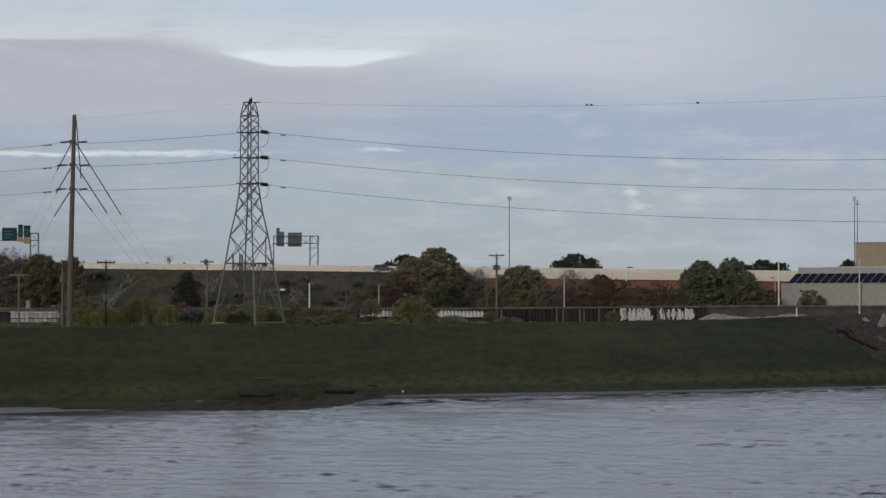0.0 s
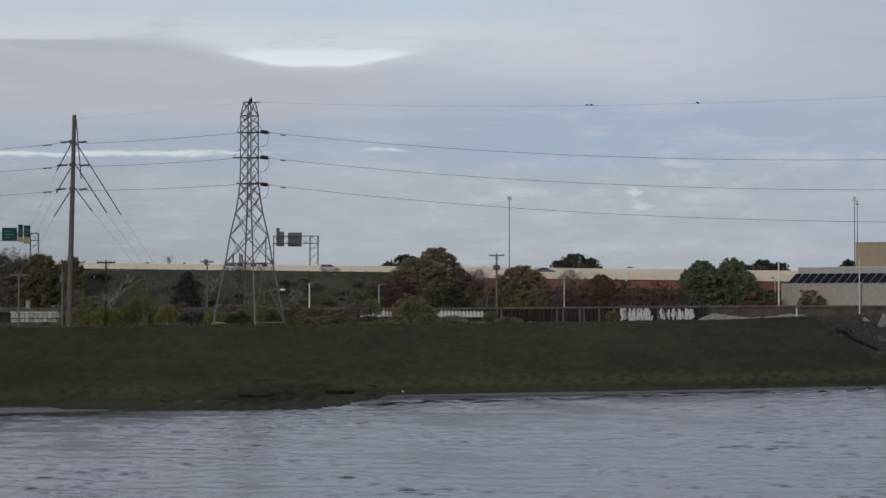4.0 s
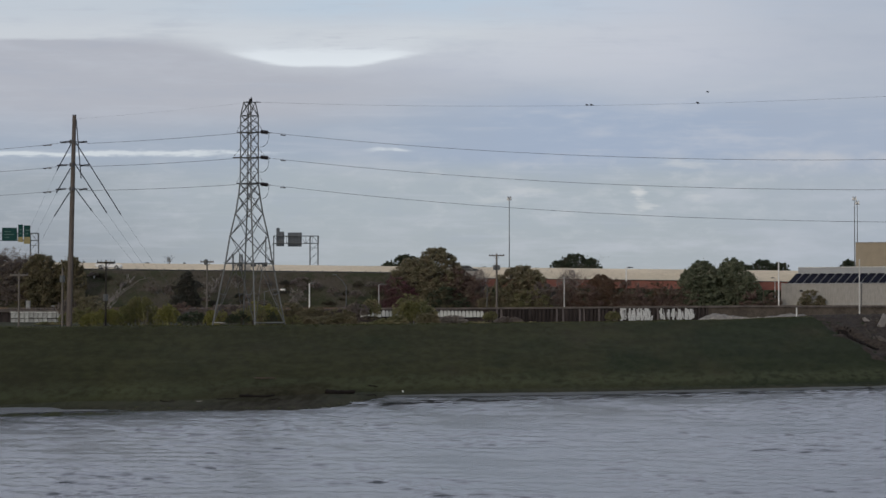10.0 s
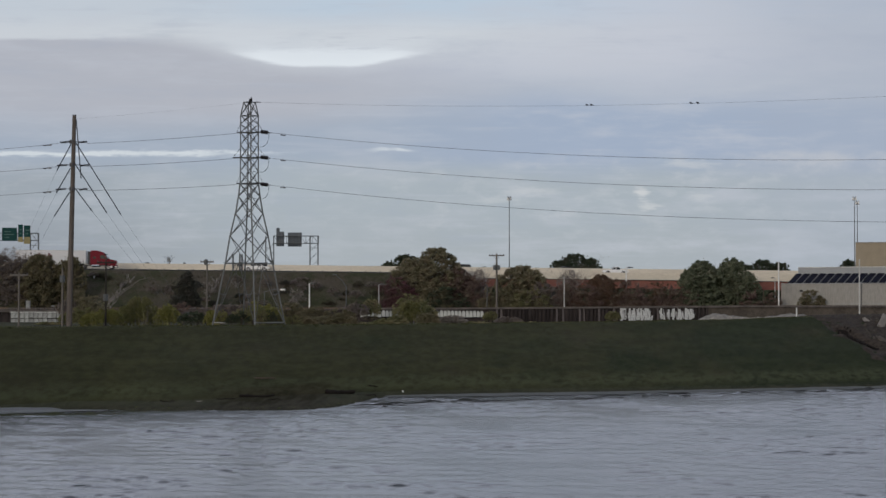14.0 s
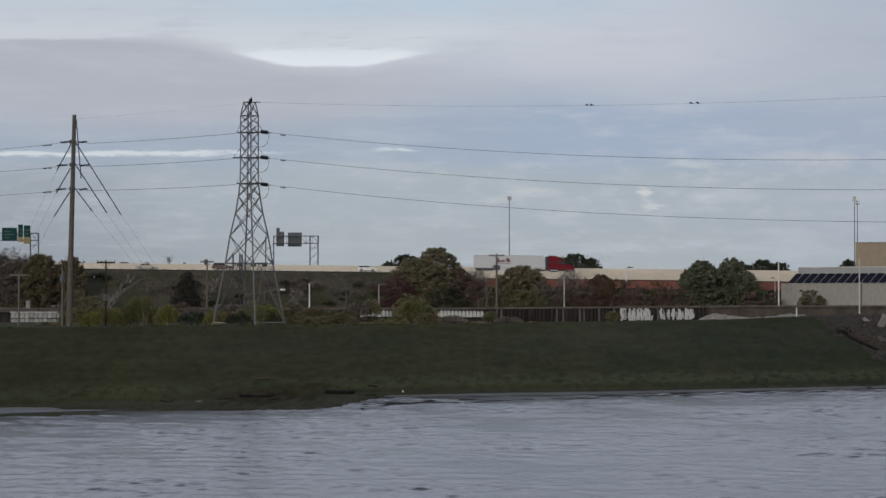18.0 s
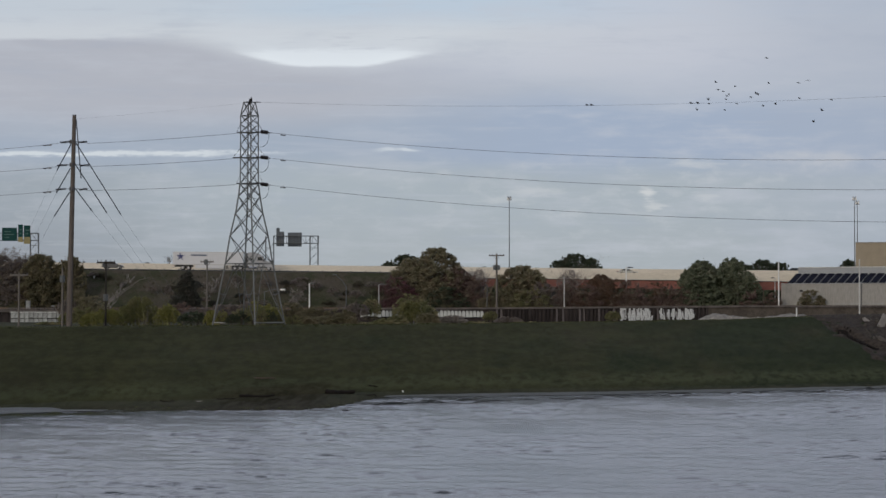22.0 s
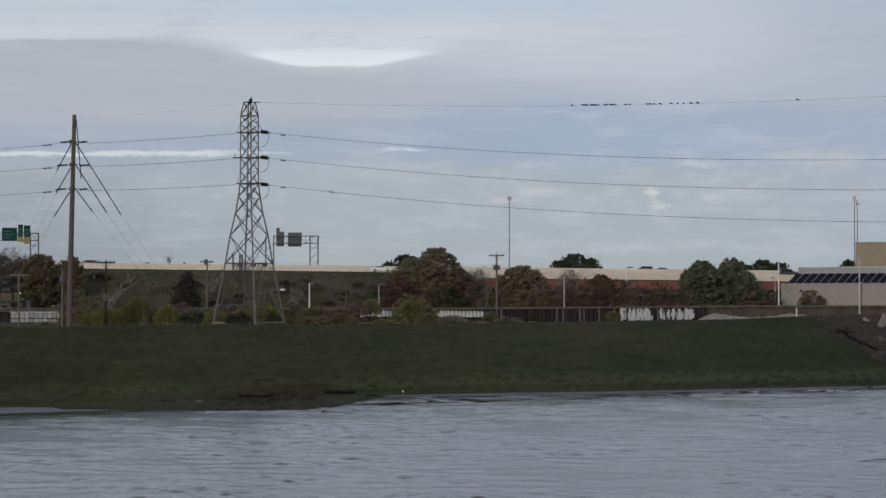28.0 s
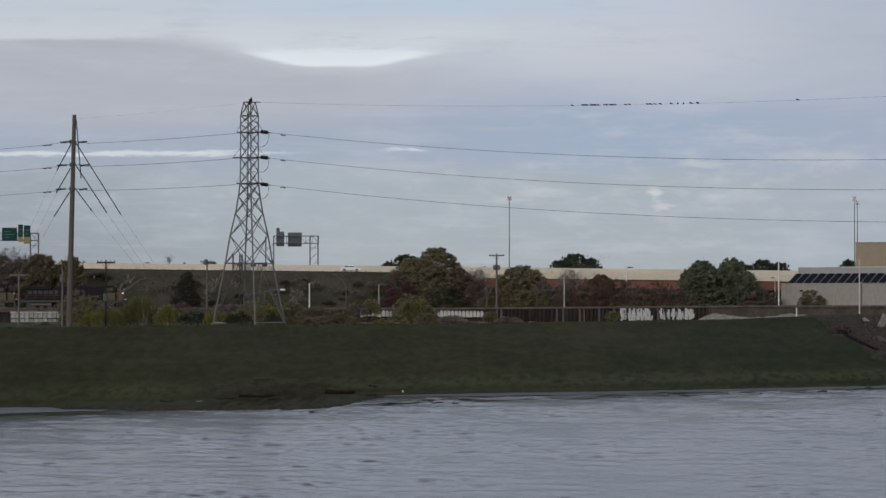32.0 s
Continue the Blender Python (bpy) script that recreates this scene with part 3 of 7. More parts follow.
WG = 1.0 + 0.45 * np.sin(0.11 * WX + 0.07 * WY) * np.sin(0.05 * WX - 0.09 * WY + 1.0) + 0.35 * np.sin(0.31 * WX + 0.6) * np.sin(0.17 * WY + 0.05 * WX)
FADE = np.clip((0.33 - np.abs(np.array(us)[None, :])) / 0.02, 0, 1) * np.clip((WY - 66) / 5, 0, 1) * np.clip((217 - WY) / 4, 0, 1)
WZ = WZ * WG * FADE * (0.90 + 0.10 * np.clip((WY - 85) / 60, 0, 1)) * (1 - 0.12 * np.clip((WY - 0.4 * WX - 158) / 16, 0, 1))
xs = us
w, h = len(xs), len(ys)
co = np.empty((h, w, 3), np.float32)
co[..., 0], co[..., 1], co[..., 2] = WX, WY + 0 * WX, WZ
me = bpy.data.meshes.new("water")
idx = np.arange(w * h).reshape(h, w)
quads = np.stack((idx[:-1, :-1], idx[:-1, 1:], idx[1:, 1:], idx[1:, :-1]), -1).reshape(-1, 4)
me.from_pydata(co.reshape(-1, 3), [], quads)
me.polygons.foreach_set("use_smooth", np.ones(len(quads), bool))
me.update()
water = solo("water", me, water_material(), "grey rippled river water reflecting the overcast sky", "river", kind="structure")

# ---- freeway: embankment, two carriageways, median barrier, bridge ----


def road_z(x):
    """Height of the near carriageway's lane: a slight fall to the right."""
    return 16.25 - 0.0112 * (max(-420, min(420, x)) + 37.0)


ABUT = -5.32


def strip(name, stations, section, x0=-1400.0, x1=1400.0, step=20.0):
    """A long body: the section's (y, dz) points carried along x at the road's height."""
    k = max(1, round((x1 - x0) / step))
    vs, fs = [], []
    n = len(section)
    for i in range(k + 1):
        x = x0 + (x1 - x0) * i / k
        for y, dz, ab in section:
            vs.append((x, y, dz if ab else road_z(x) + dz))
    for i in range(k):
        for j in range(n):
            a, b = i * n + j, i * n + (j + 1) % n
            fs.append((a, b, b + n, a + n))
    fs.append(tuple(range(n))[::-1])
    fs.append(tuple(k * n + j for j in range(n)))
    me = bpy.data.meshes.new(name)
    me.from_pydata(vs, [], fs)
    return me


def weedy_material():
    n = Net("weedy_embankment")
    pos = n.node("ShaderNodeNewGeometry").outputs["Position"]
    big, mid, fine = n.noise(n.scaled(pos, 1, 1, 0.6), 0.16, 5, 0.65), n.noise(pos, 0.7, 5), n.noise(pos, 5.0, 3)
    col = n.mix(n.ramp(big, 0.38, 0.62), (0.088, 0.076, 0.060), (0.050, 0.056, 0.030))
    col = n.mix(n.ramp(mid, 0.5, 0.75), col, (0.095, 0.082, 0.063))
    col = n.mix(n.math("MULTIPLY", n.ramp(fine, 0.45, 0.8), 0.6), col, (0.034, 0.025, 0.017))
    n.put(n.b, "Base Color", col)
    n.put(n.b, "Roughness", 0.95)
    n.put(n.b, "Specular IOR Level", 0.1)
    b = n.node("ShaderNodeBump", Strength=0.9, Distance=0.4, Height=n.math("ADD", mid, fine))
    n.put(n.b, "Normal", b.outputs[0])
    return n.m


M["weedy"] = weedy_material()
solo("embankment", strip("embankment", 0, [(421, 4.6, 1), (438.6, -0.45, 0), (440.0, -0.22, 0), (476.0, -0.22, 0), (496, 4.6, 1)], x1=ABUT), M["weedy"],
     "weedy brown-green freeway embankment slope", "embankment", kind="structure")
solo("road_near", strip("road_near", 0, [(440.2, -0.14, 0), (440.2, 0.0, 0), (455.6, 0.0, 0), (455.6, -0.14, 0)]), M["asphalt"], "grey asphalt freeway carriageway", "road", kind="structure")
solo("road_far", strip("road_far", 0, [(456.6, -0.14, 0), (456.6, 0.62, 0), (474.5, 0.62, 0), (474.5, -0.14, 0)]), M["asphalt"], "grey asphalt freeway carriageway beyond the median", "road", kind="structure")

# median barrier in cast lengths
barrier = thing("median_barrier", "long pale concrete median barrier on the freeway", "barrier", kind="structure")
sec = [(455.75, -0.1), (455.75, 0.1), (456.0, 0.32), (456.06, 1.62), (456.24, 1.62), (456.3, 0.32), (456.55, 0.1), (456.55, -0.1)]
for i in range(-40, 40):
    x0, x1 = i * 12.0, i * 12.0 + 11.96
    me = strip("barrier_length", 0, [(y, dz, 0) for y, dz in sec], x0, x1, 12.0)
    part("barrier_length", me, M["barrier"], barrier)

guard = thing("guard_rail", "low dark guard rail posts along the freeway shoulder", "guard rail", kind="structure")
me = mesh_of("guard_post", boxed(-0.12, 0.12, -0.08, 0.08, -0.4, 0.16))
me.materials.append(M["steel_dark"])
for i in range(60):
    x = -110 + i * 3.2
    if x < ABUT:
        part("guard_post", me, None, guard).location = (x, 440.0, road_z(x))
bridge = thing("freeway_bridge", "freeway bridge with pale concrete parapet over red steel girder", "bridge", kind="structure")
for i in range(36):
    x0, x1 = ABUT + i * 9.0, ABUT + i * 9.0 + 8.97
    part("parapet_panel", strip("parapet_panel", 0, [(439.6, -1.15, 0), (439.6, 0.40, 0), (439.95, 0.40, 0), (439.95, -1.15, 0)], x0, x1, 9.0), M["barrier"], bridge)
part("deck_slab", strip("deck_slab", 0, [(439.9, -0.55, 0), (439.9, -0.16, 0), (475.8, -0.16, 0), (475.8, -0.55, 0)], ABUT, 420), M["old_concrete"], bridge)
part("girder", strip("girder", 0, [(439.9, -3.0, 0), (439.9, -1.16, 0), (440.3, -1.16, 0), (440.3, -3.0, 0)], ABUT, 420), M["girder"], bridge, "red oxide painted steel girder")
part("bottom_flange", strip("bottom_flange", 0, [(439.7, -3.06, 0), (439.7, -3.0, 0), (440.5, -3.0, 0), (440.5, -3.06, 0)], ABUT, 420), M["girder"], bridge)
part("drip_edge", strip("drip_edge", 0, [(439.5, -1.25, 0), (439.5, -1.12, 0), (439.6, -1.12, 0), (439.6, -1.25, 0)], ABUT, 420), M["steel_dark"], bridge)
for x in np.arange(ABUT + 4, 300, 6.0):
    part("stiffener", boxed(x, x + 0.1, 439.75, 439.9, road_z(x) - 2.98, road_z(x) - 1.2), M["girder"], bridge)
for x in (ABUT + 32.0, ABUT + 64.0, ABUT + 96.0, ABUT + 128):
    part("pier", boxed(x - 0.8, x + 0.8, 441, 475, 4.5, road_z(x) - 3.06), M["old_concrete"], bridge)
part("slope_paving", extruded([(65.9, 5.0), (65.9, 8.2), (67.6, 11.6), (70.6, 8.4), (71.4, 5.0)], 441.2, 443.0), M["old_concrete"], bridge, "pale paved slope under the bridge")
part("abutment", boxed(ABUT - 3, ABUT + 1.2, 441.5, 474, 4.5, road_z(ABUT) - 0.6), M["old_concrete"], bridge)

# ---- railway viaduct and its retaining wall ----
RAIL_Y, RAIL_Z = 412.0, 8.0
rail_line = thing("railway_viaduct", "low railway viaduct with rusty deck edge and sooty wall", "railway", kind="structure")


def rail_rise(x):
    """The line climbs gently past the underpass."""
    return 0.0078 * min(60.0, max(0.0, x - 2.0))


def climbing(name, x0, x1, y0, y1, z0, z1, fixed_foot=False):
    """A long bar that follows the climb of the line."""
    n = max(1, round((x1 - x0) / 6.0))
    vs, fs = [], []
    for i in range(n + 1):
        x = x0 + (x1 - x0) * i / n
        r = rail_rise(x)
        f = 0.0 if fixed_foot else r
        vs += [(x, y0, z0 + f), (x, y0, z1 + r), (x, y1, z1 + r), (x, y1, z0 + f)]
    for i in range(n):
        for j in range(4):
            a, b = 4 * i + j, 4 * i + (j + 1) % 4
            fs.append((a, b, b + 4, a + 4))
    me = bpy.data.meshes.new(name)
    me.from_pydata(vs, [], fs + [(3, 2, 1, 0), (4 * n, 4 * n + 1, 4 * n + 2, 4 * n + 3)])
    return me


part("deck_edge", climbing("deck_edge", -21.50, 260, 408.9, 409.5, 7.62, 8.02), M["rust_deck"], rail_line)
part("deck_edge", boxed(-200, -78.06, 408.9, 409.5, 7.05, 7.55, 0.03), M["rust_deck"], rail_line)
for y in (411.3, 412.74):
    part("rail", climbing("rail", -260, 300, y - 0.04, y + 0.04, 7.85, 8.02), M["rail"], rail_line)
part("ballast_bed", climbing("ballast_bed", -260, 300, 409.85, 417, 7.0, 7.78), M["ballast"], rail_line)
part("core_wall", climbing("core_wall", -260, 54.45, 409.6, 410.2, 4.2, 7.66, True), M["dark_concrete"], rail_line)
part("bank_face", climbing("bank_face", 54.45, 260, 409.3, 410.2, 4.2, 7.60, True), M["brown_bank"], rail_line)
me_pile = mesh_of("wall_rib", boxed(-0.28, 0.28, -0.22, 0.22, 4.2, 7.60, 0.04))
me_pile.materials.append(M["dark_concrete"])
me_faded = mesh_of("wall_rib", boxed(-0.28, 0.28, -0.22, 0.22, 4.2, 7.60, 0.04))
me_faded.materials.append(M["faded_rib"])
x = 9.58
while x < 54.69:
    ob = part("wall_rib", me_faded if random.random() < (0.35 if 26 < x < 37 else 0.07) else me_pile, None, rail_line)
    ob.matrix_basis = pose(x, 409.35 + random.uniform(-0.1, 0.12), rail_rise(x) + random.uniform(-0.06, 0), 0, random.uniform(-1.2, 1.2), random.uniform(-6, 6)) @ Matrix.Diagonal((random.uniform(0.45, 0.85), 1, 1, 1))
    x += 0.76 * random.uniform(0.85, 1.2)

# pale panels along the deck: two rows at the river road underpass, one row behind the bushes
def panel_row(me, x, x1, z, lean, mess, pitch):
    while x < x1:
        ob = part("rail_panel", me, None, rail_line)
        ob.matrix_basis = pose(x, 408.75 + random.uniform(0, 0.06), z + random.uniform(-mess, mess), random.uniform(-lean, lean), random.uniform(-lean, lean), 0) @ Matrix.Diagonal((1, 1, random.uniform(0.94, 1.06), 1))
        x += pitch


me_wide = mesh_of("rail_panel", boxed(-0.45, 0.45, -0.09, 0.09, -0.56, 0.56, 0.07))
me_wide.materials.append(M["panel_grey"])
panel_row(me_wide, -88.92, -78.99, 6.44, 0.8, 0.03, 0.95)
panel_row(me_wide, -88.92, -78.99, 5.20, 0.8, 0.03, 0.95)
bm = bmesh.new()
for y in (-0.09, 0.09):
    bm.faces.new([bm.verts.new(p) for p in ((-0.30, y, -0.70), (0.34, y, -0.70), (0.32, y, 0.05), (0.26, y, 0.40), (0.12, y, 0.60), (-0.16, y, 0.64), (-0.30, y, 0.50), (-0.36, y, 0.20))])
bmesh.ops.bridge_loops(bm, edges=bm.edges[:])
bmesh.ops.recalc_face_normals(bm, faces=bm.faces[:])
me_pan = mesh_of("rail_panel", bm)
me_pan.materials.append(M["white_panel"])
panel_row(me_pan, -16.83, -8.41, 6.83, 5.0, 0.12, 0.76)
panel_row(me_pan, -2.57, 8.65, 6.77, 3.0, 0.06, 0.76)
part("sill_beam", boxed(-89.51, -78.99, 408.7, 409.3, 7.01, 7.18), M["white_panel"], rail_line)
for x in np.arange(-89.51, -78.99, 1.25):
    part("hand_rail_post", boxed(x, x + 0.06, 408.8, 408.9, 7.05, 8.00), M["steel_dark"], rail_line)
part("hand_rail", boxed(-89.97, -78.76, 408.8, 408.9, 7.88, 8.00), M["steel_dark"], rail_line)
# ---- transmission tower ----
TX, TY = -24.24, 247.0
TZ = 5.75


def lattice_tower():
    t = thing("transmission_tower", "tall grey galvanised lattice transmission tower behind the levee", "power tower", at=(TX, TY, 0))
    levels = [(TZ, 4.58), (13.50, 2.98), (16.96, 2.40), (19.79, 1.72), (21.91, 1.36), (23.47, 1.16), (25.10, 1.14), (26.73, 1.13),
              (28.36, 1.12), (29.92, 1.12), (30.98, 1.12), (32.04, 1.12), (33.74, 0.72)]

    def corner(i, k):
        z, r = levels[i]
        a = radians(15 + 90 * k)
        return Vector((r * math.cos(a), r * math.sin(a), z))

    for k in range(4):
        bm = bmesh.new()
        for i in range(len(levels) - 1):
            seg = angle_bar(corner(i, k), corner(i + 1, k) + Vector((0, 0, 0.05)), 0.17 if i < 5 else 0.13, 0.03)
            me = mesh_of("seg", seg)
            bm.from_mesh(me)
            bpy.data.meshes.remove(me)
        part("leg", bm, M["steel"], t)
        part("footing", boxed(-0.45, 0.45, -0.45, 0.45, 0, 0.6, 0.04), M["old_concrete"], t).matrix_basis = Matrix.Translation(corner(0, k) - Vector((0, 0, 0.72)))
    for i in range(len(levels) - 1):
        for k in range(4):
            a0, b0, a1, b1 = corner(i, k), corner(i, k + 1), corner(i + 1, k), corner(i + 1, k + 1)
            w = 0.10 if i < 5 else 0.075
            if i == 0:
                # wide bottom panel: knee braces from the feet to the middle of the ring above
                mid = (a1 + b1) / 2
                q = a0.lerp(a1, 0.52)
                r = b0.lerp(b1, 0.52)
                part("brace", angle_bar(a0, mid, 0.065), M["steel"], t)
                part("brace", angle_bar(b0, mid, 0.065), M["steel"], t)
                part("sub_brace", angle_bar(q, a0.lerp(mid, 0.5), 0.07), M["steel"], t)
                part("sub_brace", angle_bar(r, b0.lerp(mid, 0.5), 0.07), M["steel"], t)
            else:
                part("brace", angle_bar(a0, b1, w), M["steel"], t)
                part("brace", angle_bar(b0, a1, w), M["steel"], t)
            if i in (0, 4, 6, 8, 10, 11):
                part("ring_bar", angle_bar(a1, b1, 0.09), M["steel"], t)
    part("foot_bar", angle_bar(corner(0, 2) + Vector((0, 0, 0.42)), corner(0, 2).lerp(corner(0, 3), 0.3) + Vector((0, 0, 0.42)), 0.12), M["steel_light"], t)
    part("foot_bar", angle_bar(corner(0, 3) + Vector((0, 0, 0.42)), corner(0, 0) + Vector((0, 0, 0.42)), 0.14), M["steel_light"], t)
    # short cross-arms with stay bars
    for py_z, left, right in ((29.92, -1.6, 1.75), (26.76, -2.05, 2.1), (23.54, -1.6, 1.8)):
        part("cross_arm", tubed([(left, -0.05, py_z), (right, 0.05, py_z + 0.05)], 0.1, 6), M["steel_dark"], t, "dark steel cross-arm")
        for s in (left, right):
            part("arm_stay", tubed([(s, 0, py_z + 0.05), (0.95 * (1 if s > 0 else -1), 0, py_z + 1.45)], 0.025, 5), M["steel"], t)
    part("warning_plate", boxed(-0.3, 0.3, -0.02, 0.02, 21.77, 22.20), M["sign_back"], t).location = (0.2, -1.35, 0)
    return t


tower = lattice_tower()
LINE = Vector((math.cos(radians(-27)), math.sin(radians(-27)), 0))


def string_insulator(p, q, sheds=9, r=0.25):
    """Discs on a rod from p to q."""
    p, q = Vector(p), Vector(q)
    d = q - p
    bm = tubed([p - d * 0.08, q + d * 0.08], 0.035, 6)
    for i in range(sheds):
        c = p + d * ((i + 0.5) / sheds)
        u = d.normalized() * (d.length / sheds * 0.36)
        tube(bm, [c - u, c + u], r, 9, r * 0.55)
    return bm


def span(name, label, pts, r, group="power lines"):
    return solo(name, tubed(pts, r, 5), M["wire"], label, "power line", group)


# conductors toward the river: height along the line is a + b s + c s^2
for a, b, c, s0 in ((30.1939, -0.136395, 0.00070810, 3.0), (27.0236, -0.135379, 0.00068670, 3.4), (23.6577, -0.134072, 0.00065889, 3.0)):
    f = lambda s: Vector((TX, TY, 0)) + LINE * s + Vector((0, 0, a + b * s + c * s * s))
    span("power_line", "thin grey conductor sagging across the sky", [f(s0 + (190 - s0) * i / 60) for i in range(61)], 0.023)
    ins = thing("insulator_string", "black porcelain strain insulator on the tower arm", "insulator", group="tower insulators")
    part("disc_string", string_insulator(f(1.75), f(2.75)), M["insulator"], ins)
    part("link", tubed([f(2.7), f(3.2)], 0.05, 5), M["steel_dark"], ins)
    part("damper", tubed([f(4.6) - Vector((0, 0, 0.12)), f(5.3) - Vector((0, 0, 0.12))], 0.07, 6), M["steel_dark"], ins)
    # jumper loop under the arm
    e, g = f(2.9), Vector((TX + 0.4, TY, a - 1.95))
    loop = [e.lerp(g, k / 12) + Vector((0.55 * math.sin(math.pi * k / 12), 0, -0.75 * math.sin(math.pi * k / 12))) for k in range(13)]
    solo("jumper_loop", tubed(loop, 0.03, 5), M["wire"], "slack jumper cable looping under the tower arm", "cable", "tower jumpers")
shield = lambda s: Vector((TX, TY, 0)) + LINE * s + Vector((0, 0, 33.7862 - 0.078497 * s + 0.00047701 * s * s))
span("power_line", "thin shield wire where birds perch", [shield(0.9 + 189 * i / 60) for i in range(61)], 0.010)
solo("wire_clamp", tubed([shield(0.9), shield(1.6)], 0.06, 6), M["steel_dark"], "dark wire clamp on top of the tower", "clamp")

# ---- tall wooden pole with guys ----
PY = 258.0


def big_pole():
    t = thing("transmission_pole", "tall brown wooden transmission pole with insulated guys", "power pole", at=(0, PY, 0))
    foot, top = Vector((-48.80, 0, 5.4)), Vector((-48.24, 0, 33.11))
    part("shaft", tubed([foot.lerp(top, i / 8) for i in range(9)], 0.40, 12, 0.25), M["pole_wood"], t)
    part("cap", tubed([top, top + Vector((0, 0, 0.12))], 0.27, 12), M["steel_dark"], t)
    for zt, l0, l1, r0, r1 in ((29.71, 105, 122, 138, 152), (26.67, 100, 118, 141, 156), (23.53, 98, 116, 139, 154)):
        for a, b in ((l0, l1), (r0, r1)):
            x0, x1 = (a - 784) / 3500 * PY, (b - 784) / 3500 * PY
            part("strain_insulator", string_insulator((x0, 0, zt - 0.1), (x1, 0, zt), 8, 0.16), M["insulator"], t)
        part("band", tubed([Vector(((125 - 784) / 3500 * PY + 0.1, 0, zt - 0.25)), Vector(((125 - 784) / 3500 * PY + 0.1, 0, zt + 0.25))], 0.37, 12), M["steel_dark"], t)
        part("bracket", tubed([((118 - 784) / 3500 * PY, 0, zt), ((139 - 784) / 3500 * PY, 0, zt)], 0.05, 6), M["steel_dark"], t)
    for (xa, za, xb, zb) in ((-48.65, 29.41, -50.49, 25.93), (-48.72, 26.23, -50.56, 22.98), (-48.80, 23.12, -50.79, 19.95),
                             (-48.06, 29.63, -42.09, 20.17), (-48.13, 26.82, -43.93, 20.39), (-48.13, 23.64, -45.85, 20.61),
                             (-47.99, 32.59, -47.32, 24.90)):
        a, b = Vector((xa, 0, za)), Vector((xb, 0, zb))
        part("guy_rod", tubed([a, b], 0.075, 6), M["rod"], t, "dark fibreglass guy rod")
        if xb < -46.73 and xb > -48.21:
            continue
        d = b - a
        end = b + d * ((b.z - 5.4) / -d.z)
        end.y += 6.0
        part("guy_wire", tubed([b, end], 0.011, 4), M["wire"], t)
    for k in range(10):
        z = 8 + k * 1.6
        part("step_bolt", tubed([((124 - 784) / 3500 * PY, -0.3, z), ((124 - 784) / 3500 * PY + 0.3, -0.5, z)], 0.02, 4), M["steel_dark"], t)
    return t


big_pole()
# spans between pole and tower, and on past the pole
for zp, zt, xt, zl, px_off in ((29.48, 29.84, -1.6, 29.33, 0), (26.45, 26.66, -2.05, 26.36, 0), (23.31, 23.40, -1.6, 23.21, 0)):
    span("power_line", "short conductor span between pole and tower", sagging((-46.58, PY, zp), (TX + xt, TY, zt), 0.12), 0.025)
    x0 = -50.27
    pts = sagging((x0, PY, zp), (-90, 270, zl + 1.0 + (zl - zp) * 2.0), 1.0)
    span("power_line", "conductor running on beyond the wooden pole", pts, 0.025)
    c = pts[0].lerp(pts[1], 0.55)
    damper = thing("line_damper", "small black vibration damper on a conductor", "damper", at=tuple(c), group="line dampers")
    part("weight", tubed([(-0.55, 0, -0.10), (-0.15, 0, -0.12)], 0.09, 7, 0.06), M["insulator"], damper)
    part("weight", tubed([(0.55, 0, -0.04), (0.15, 0, -0.09)], 0.09, 7, 0.06), M["insulator"], damper)
    part("cable", tubed([(-0.55, 0, -0.10), (0, 0, -0.10), (0.55, 0, -0.04)], 0.02, 5), M["steel_dark"], damper)
    part("clamp", boxed(-0.06, 0.06, -0.05, 0.05, -0.12, 0.04, 0.01), M["steel_dark"], damper)
span("power_line", "faint shield wire between pole and tower", sagging((-48.13, PY, 32.67), (TX - 0.5, TY, 33.67), 0.1), 0.005)


# ---- smaller poles ----
def utility_pole(px, d, top, base, arm, label, tall=0.16, drum=None, wood="pole_grey"):
    t = thing("utility_pole", label, "utility pole", at=(px, d, 0), group="utility poles")
    part("shaft", tubed([(0, 0, base), (0.0, 0, (top + base) / 2), (0, 0, top)], tall, 8, tall * 0.7), M[wood], t)
    if arm:
        part("cross_arm", boxed(-arm, arm, -0.09, 0.09, top - 0.55, top - 0.30, 0.02), M[wood], t)
        for s in (-0.9, -0.5, 0.5, 0.9):
            part("pin_insulator", tubed([(s * arm, 0, top - 0.3), (s * arm, 0, top - 0.08)], 0.07, 6, 0.04), M["insulator"], t)
        for s in (-1, 1):
            part("arm_brace", tubed([(s * arm * 0.5, -0.08, top - 0.52), (0, -0.12, top - 1.3)], 0.03, 4), M["steel_dark"], t)
    if drum:
        for z, s in drum:
            part("transformer", tubed([(s * 0.45, -0.2, z - 0.5), (s * 0.45, -0.2, z + 0.5)], 0.36, 10), M["steel"], t, "pale grey pole transformer")
    return t


utility_pole(-51.17, 300, 15.28, 5.2, 1.4, "dark wooden utility pole with cross-arm among bushes", 0.14, [(9.54, 0.0)], "pole_dark")
utility_pole(-61.15, 285, 13.13, 5.3, 1.3, "grey wooden utility pole with two cross-arms", 0.16)
utility_pole(-55.84, 290, 13.88, 5.3, 0, "grey wooden utility pole with transformer", 0.17, [(12.22, 0.0)])
utility_pole(-45.38, 380, 17.23, 6.0, 1.3, "wooden utility pole below the freeway slope", 0.17, [(16.79, -0.4)])
utility_pole(11.37, 419, 19.49, 5.0, 1.65, "wooden utility pole with transformers beside the tracks", 0.26, [(16.50, -0.9), (16.50, 0.9)])
utility_pole(-75.75, 505, 19.54, 4.8, 0.9, "small far wooden pole beyond the freeway", 0.14)


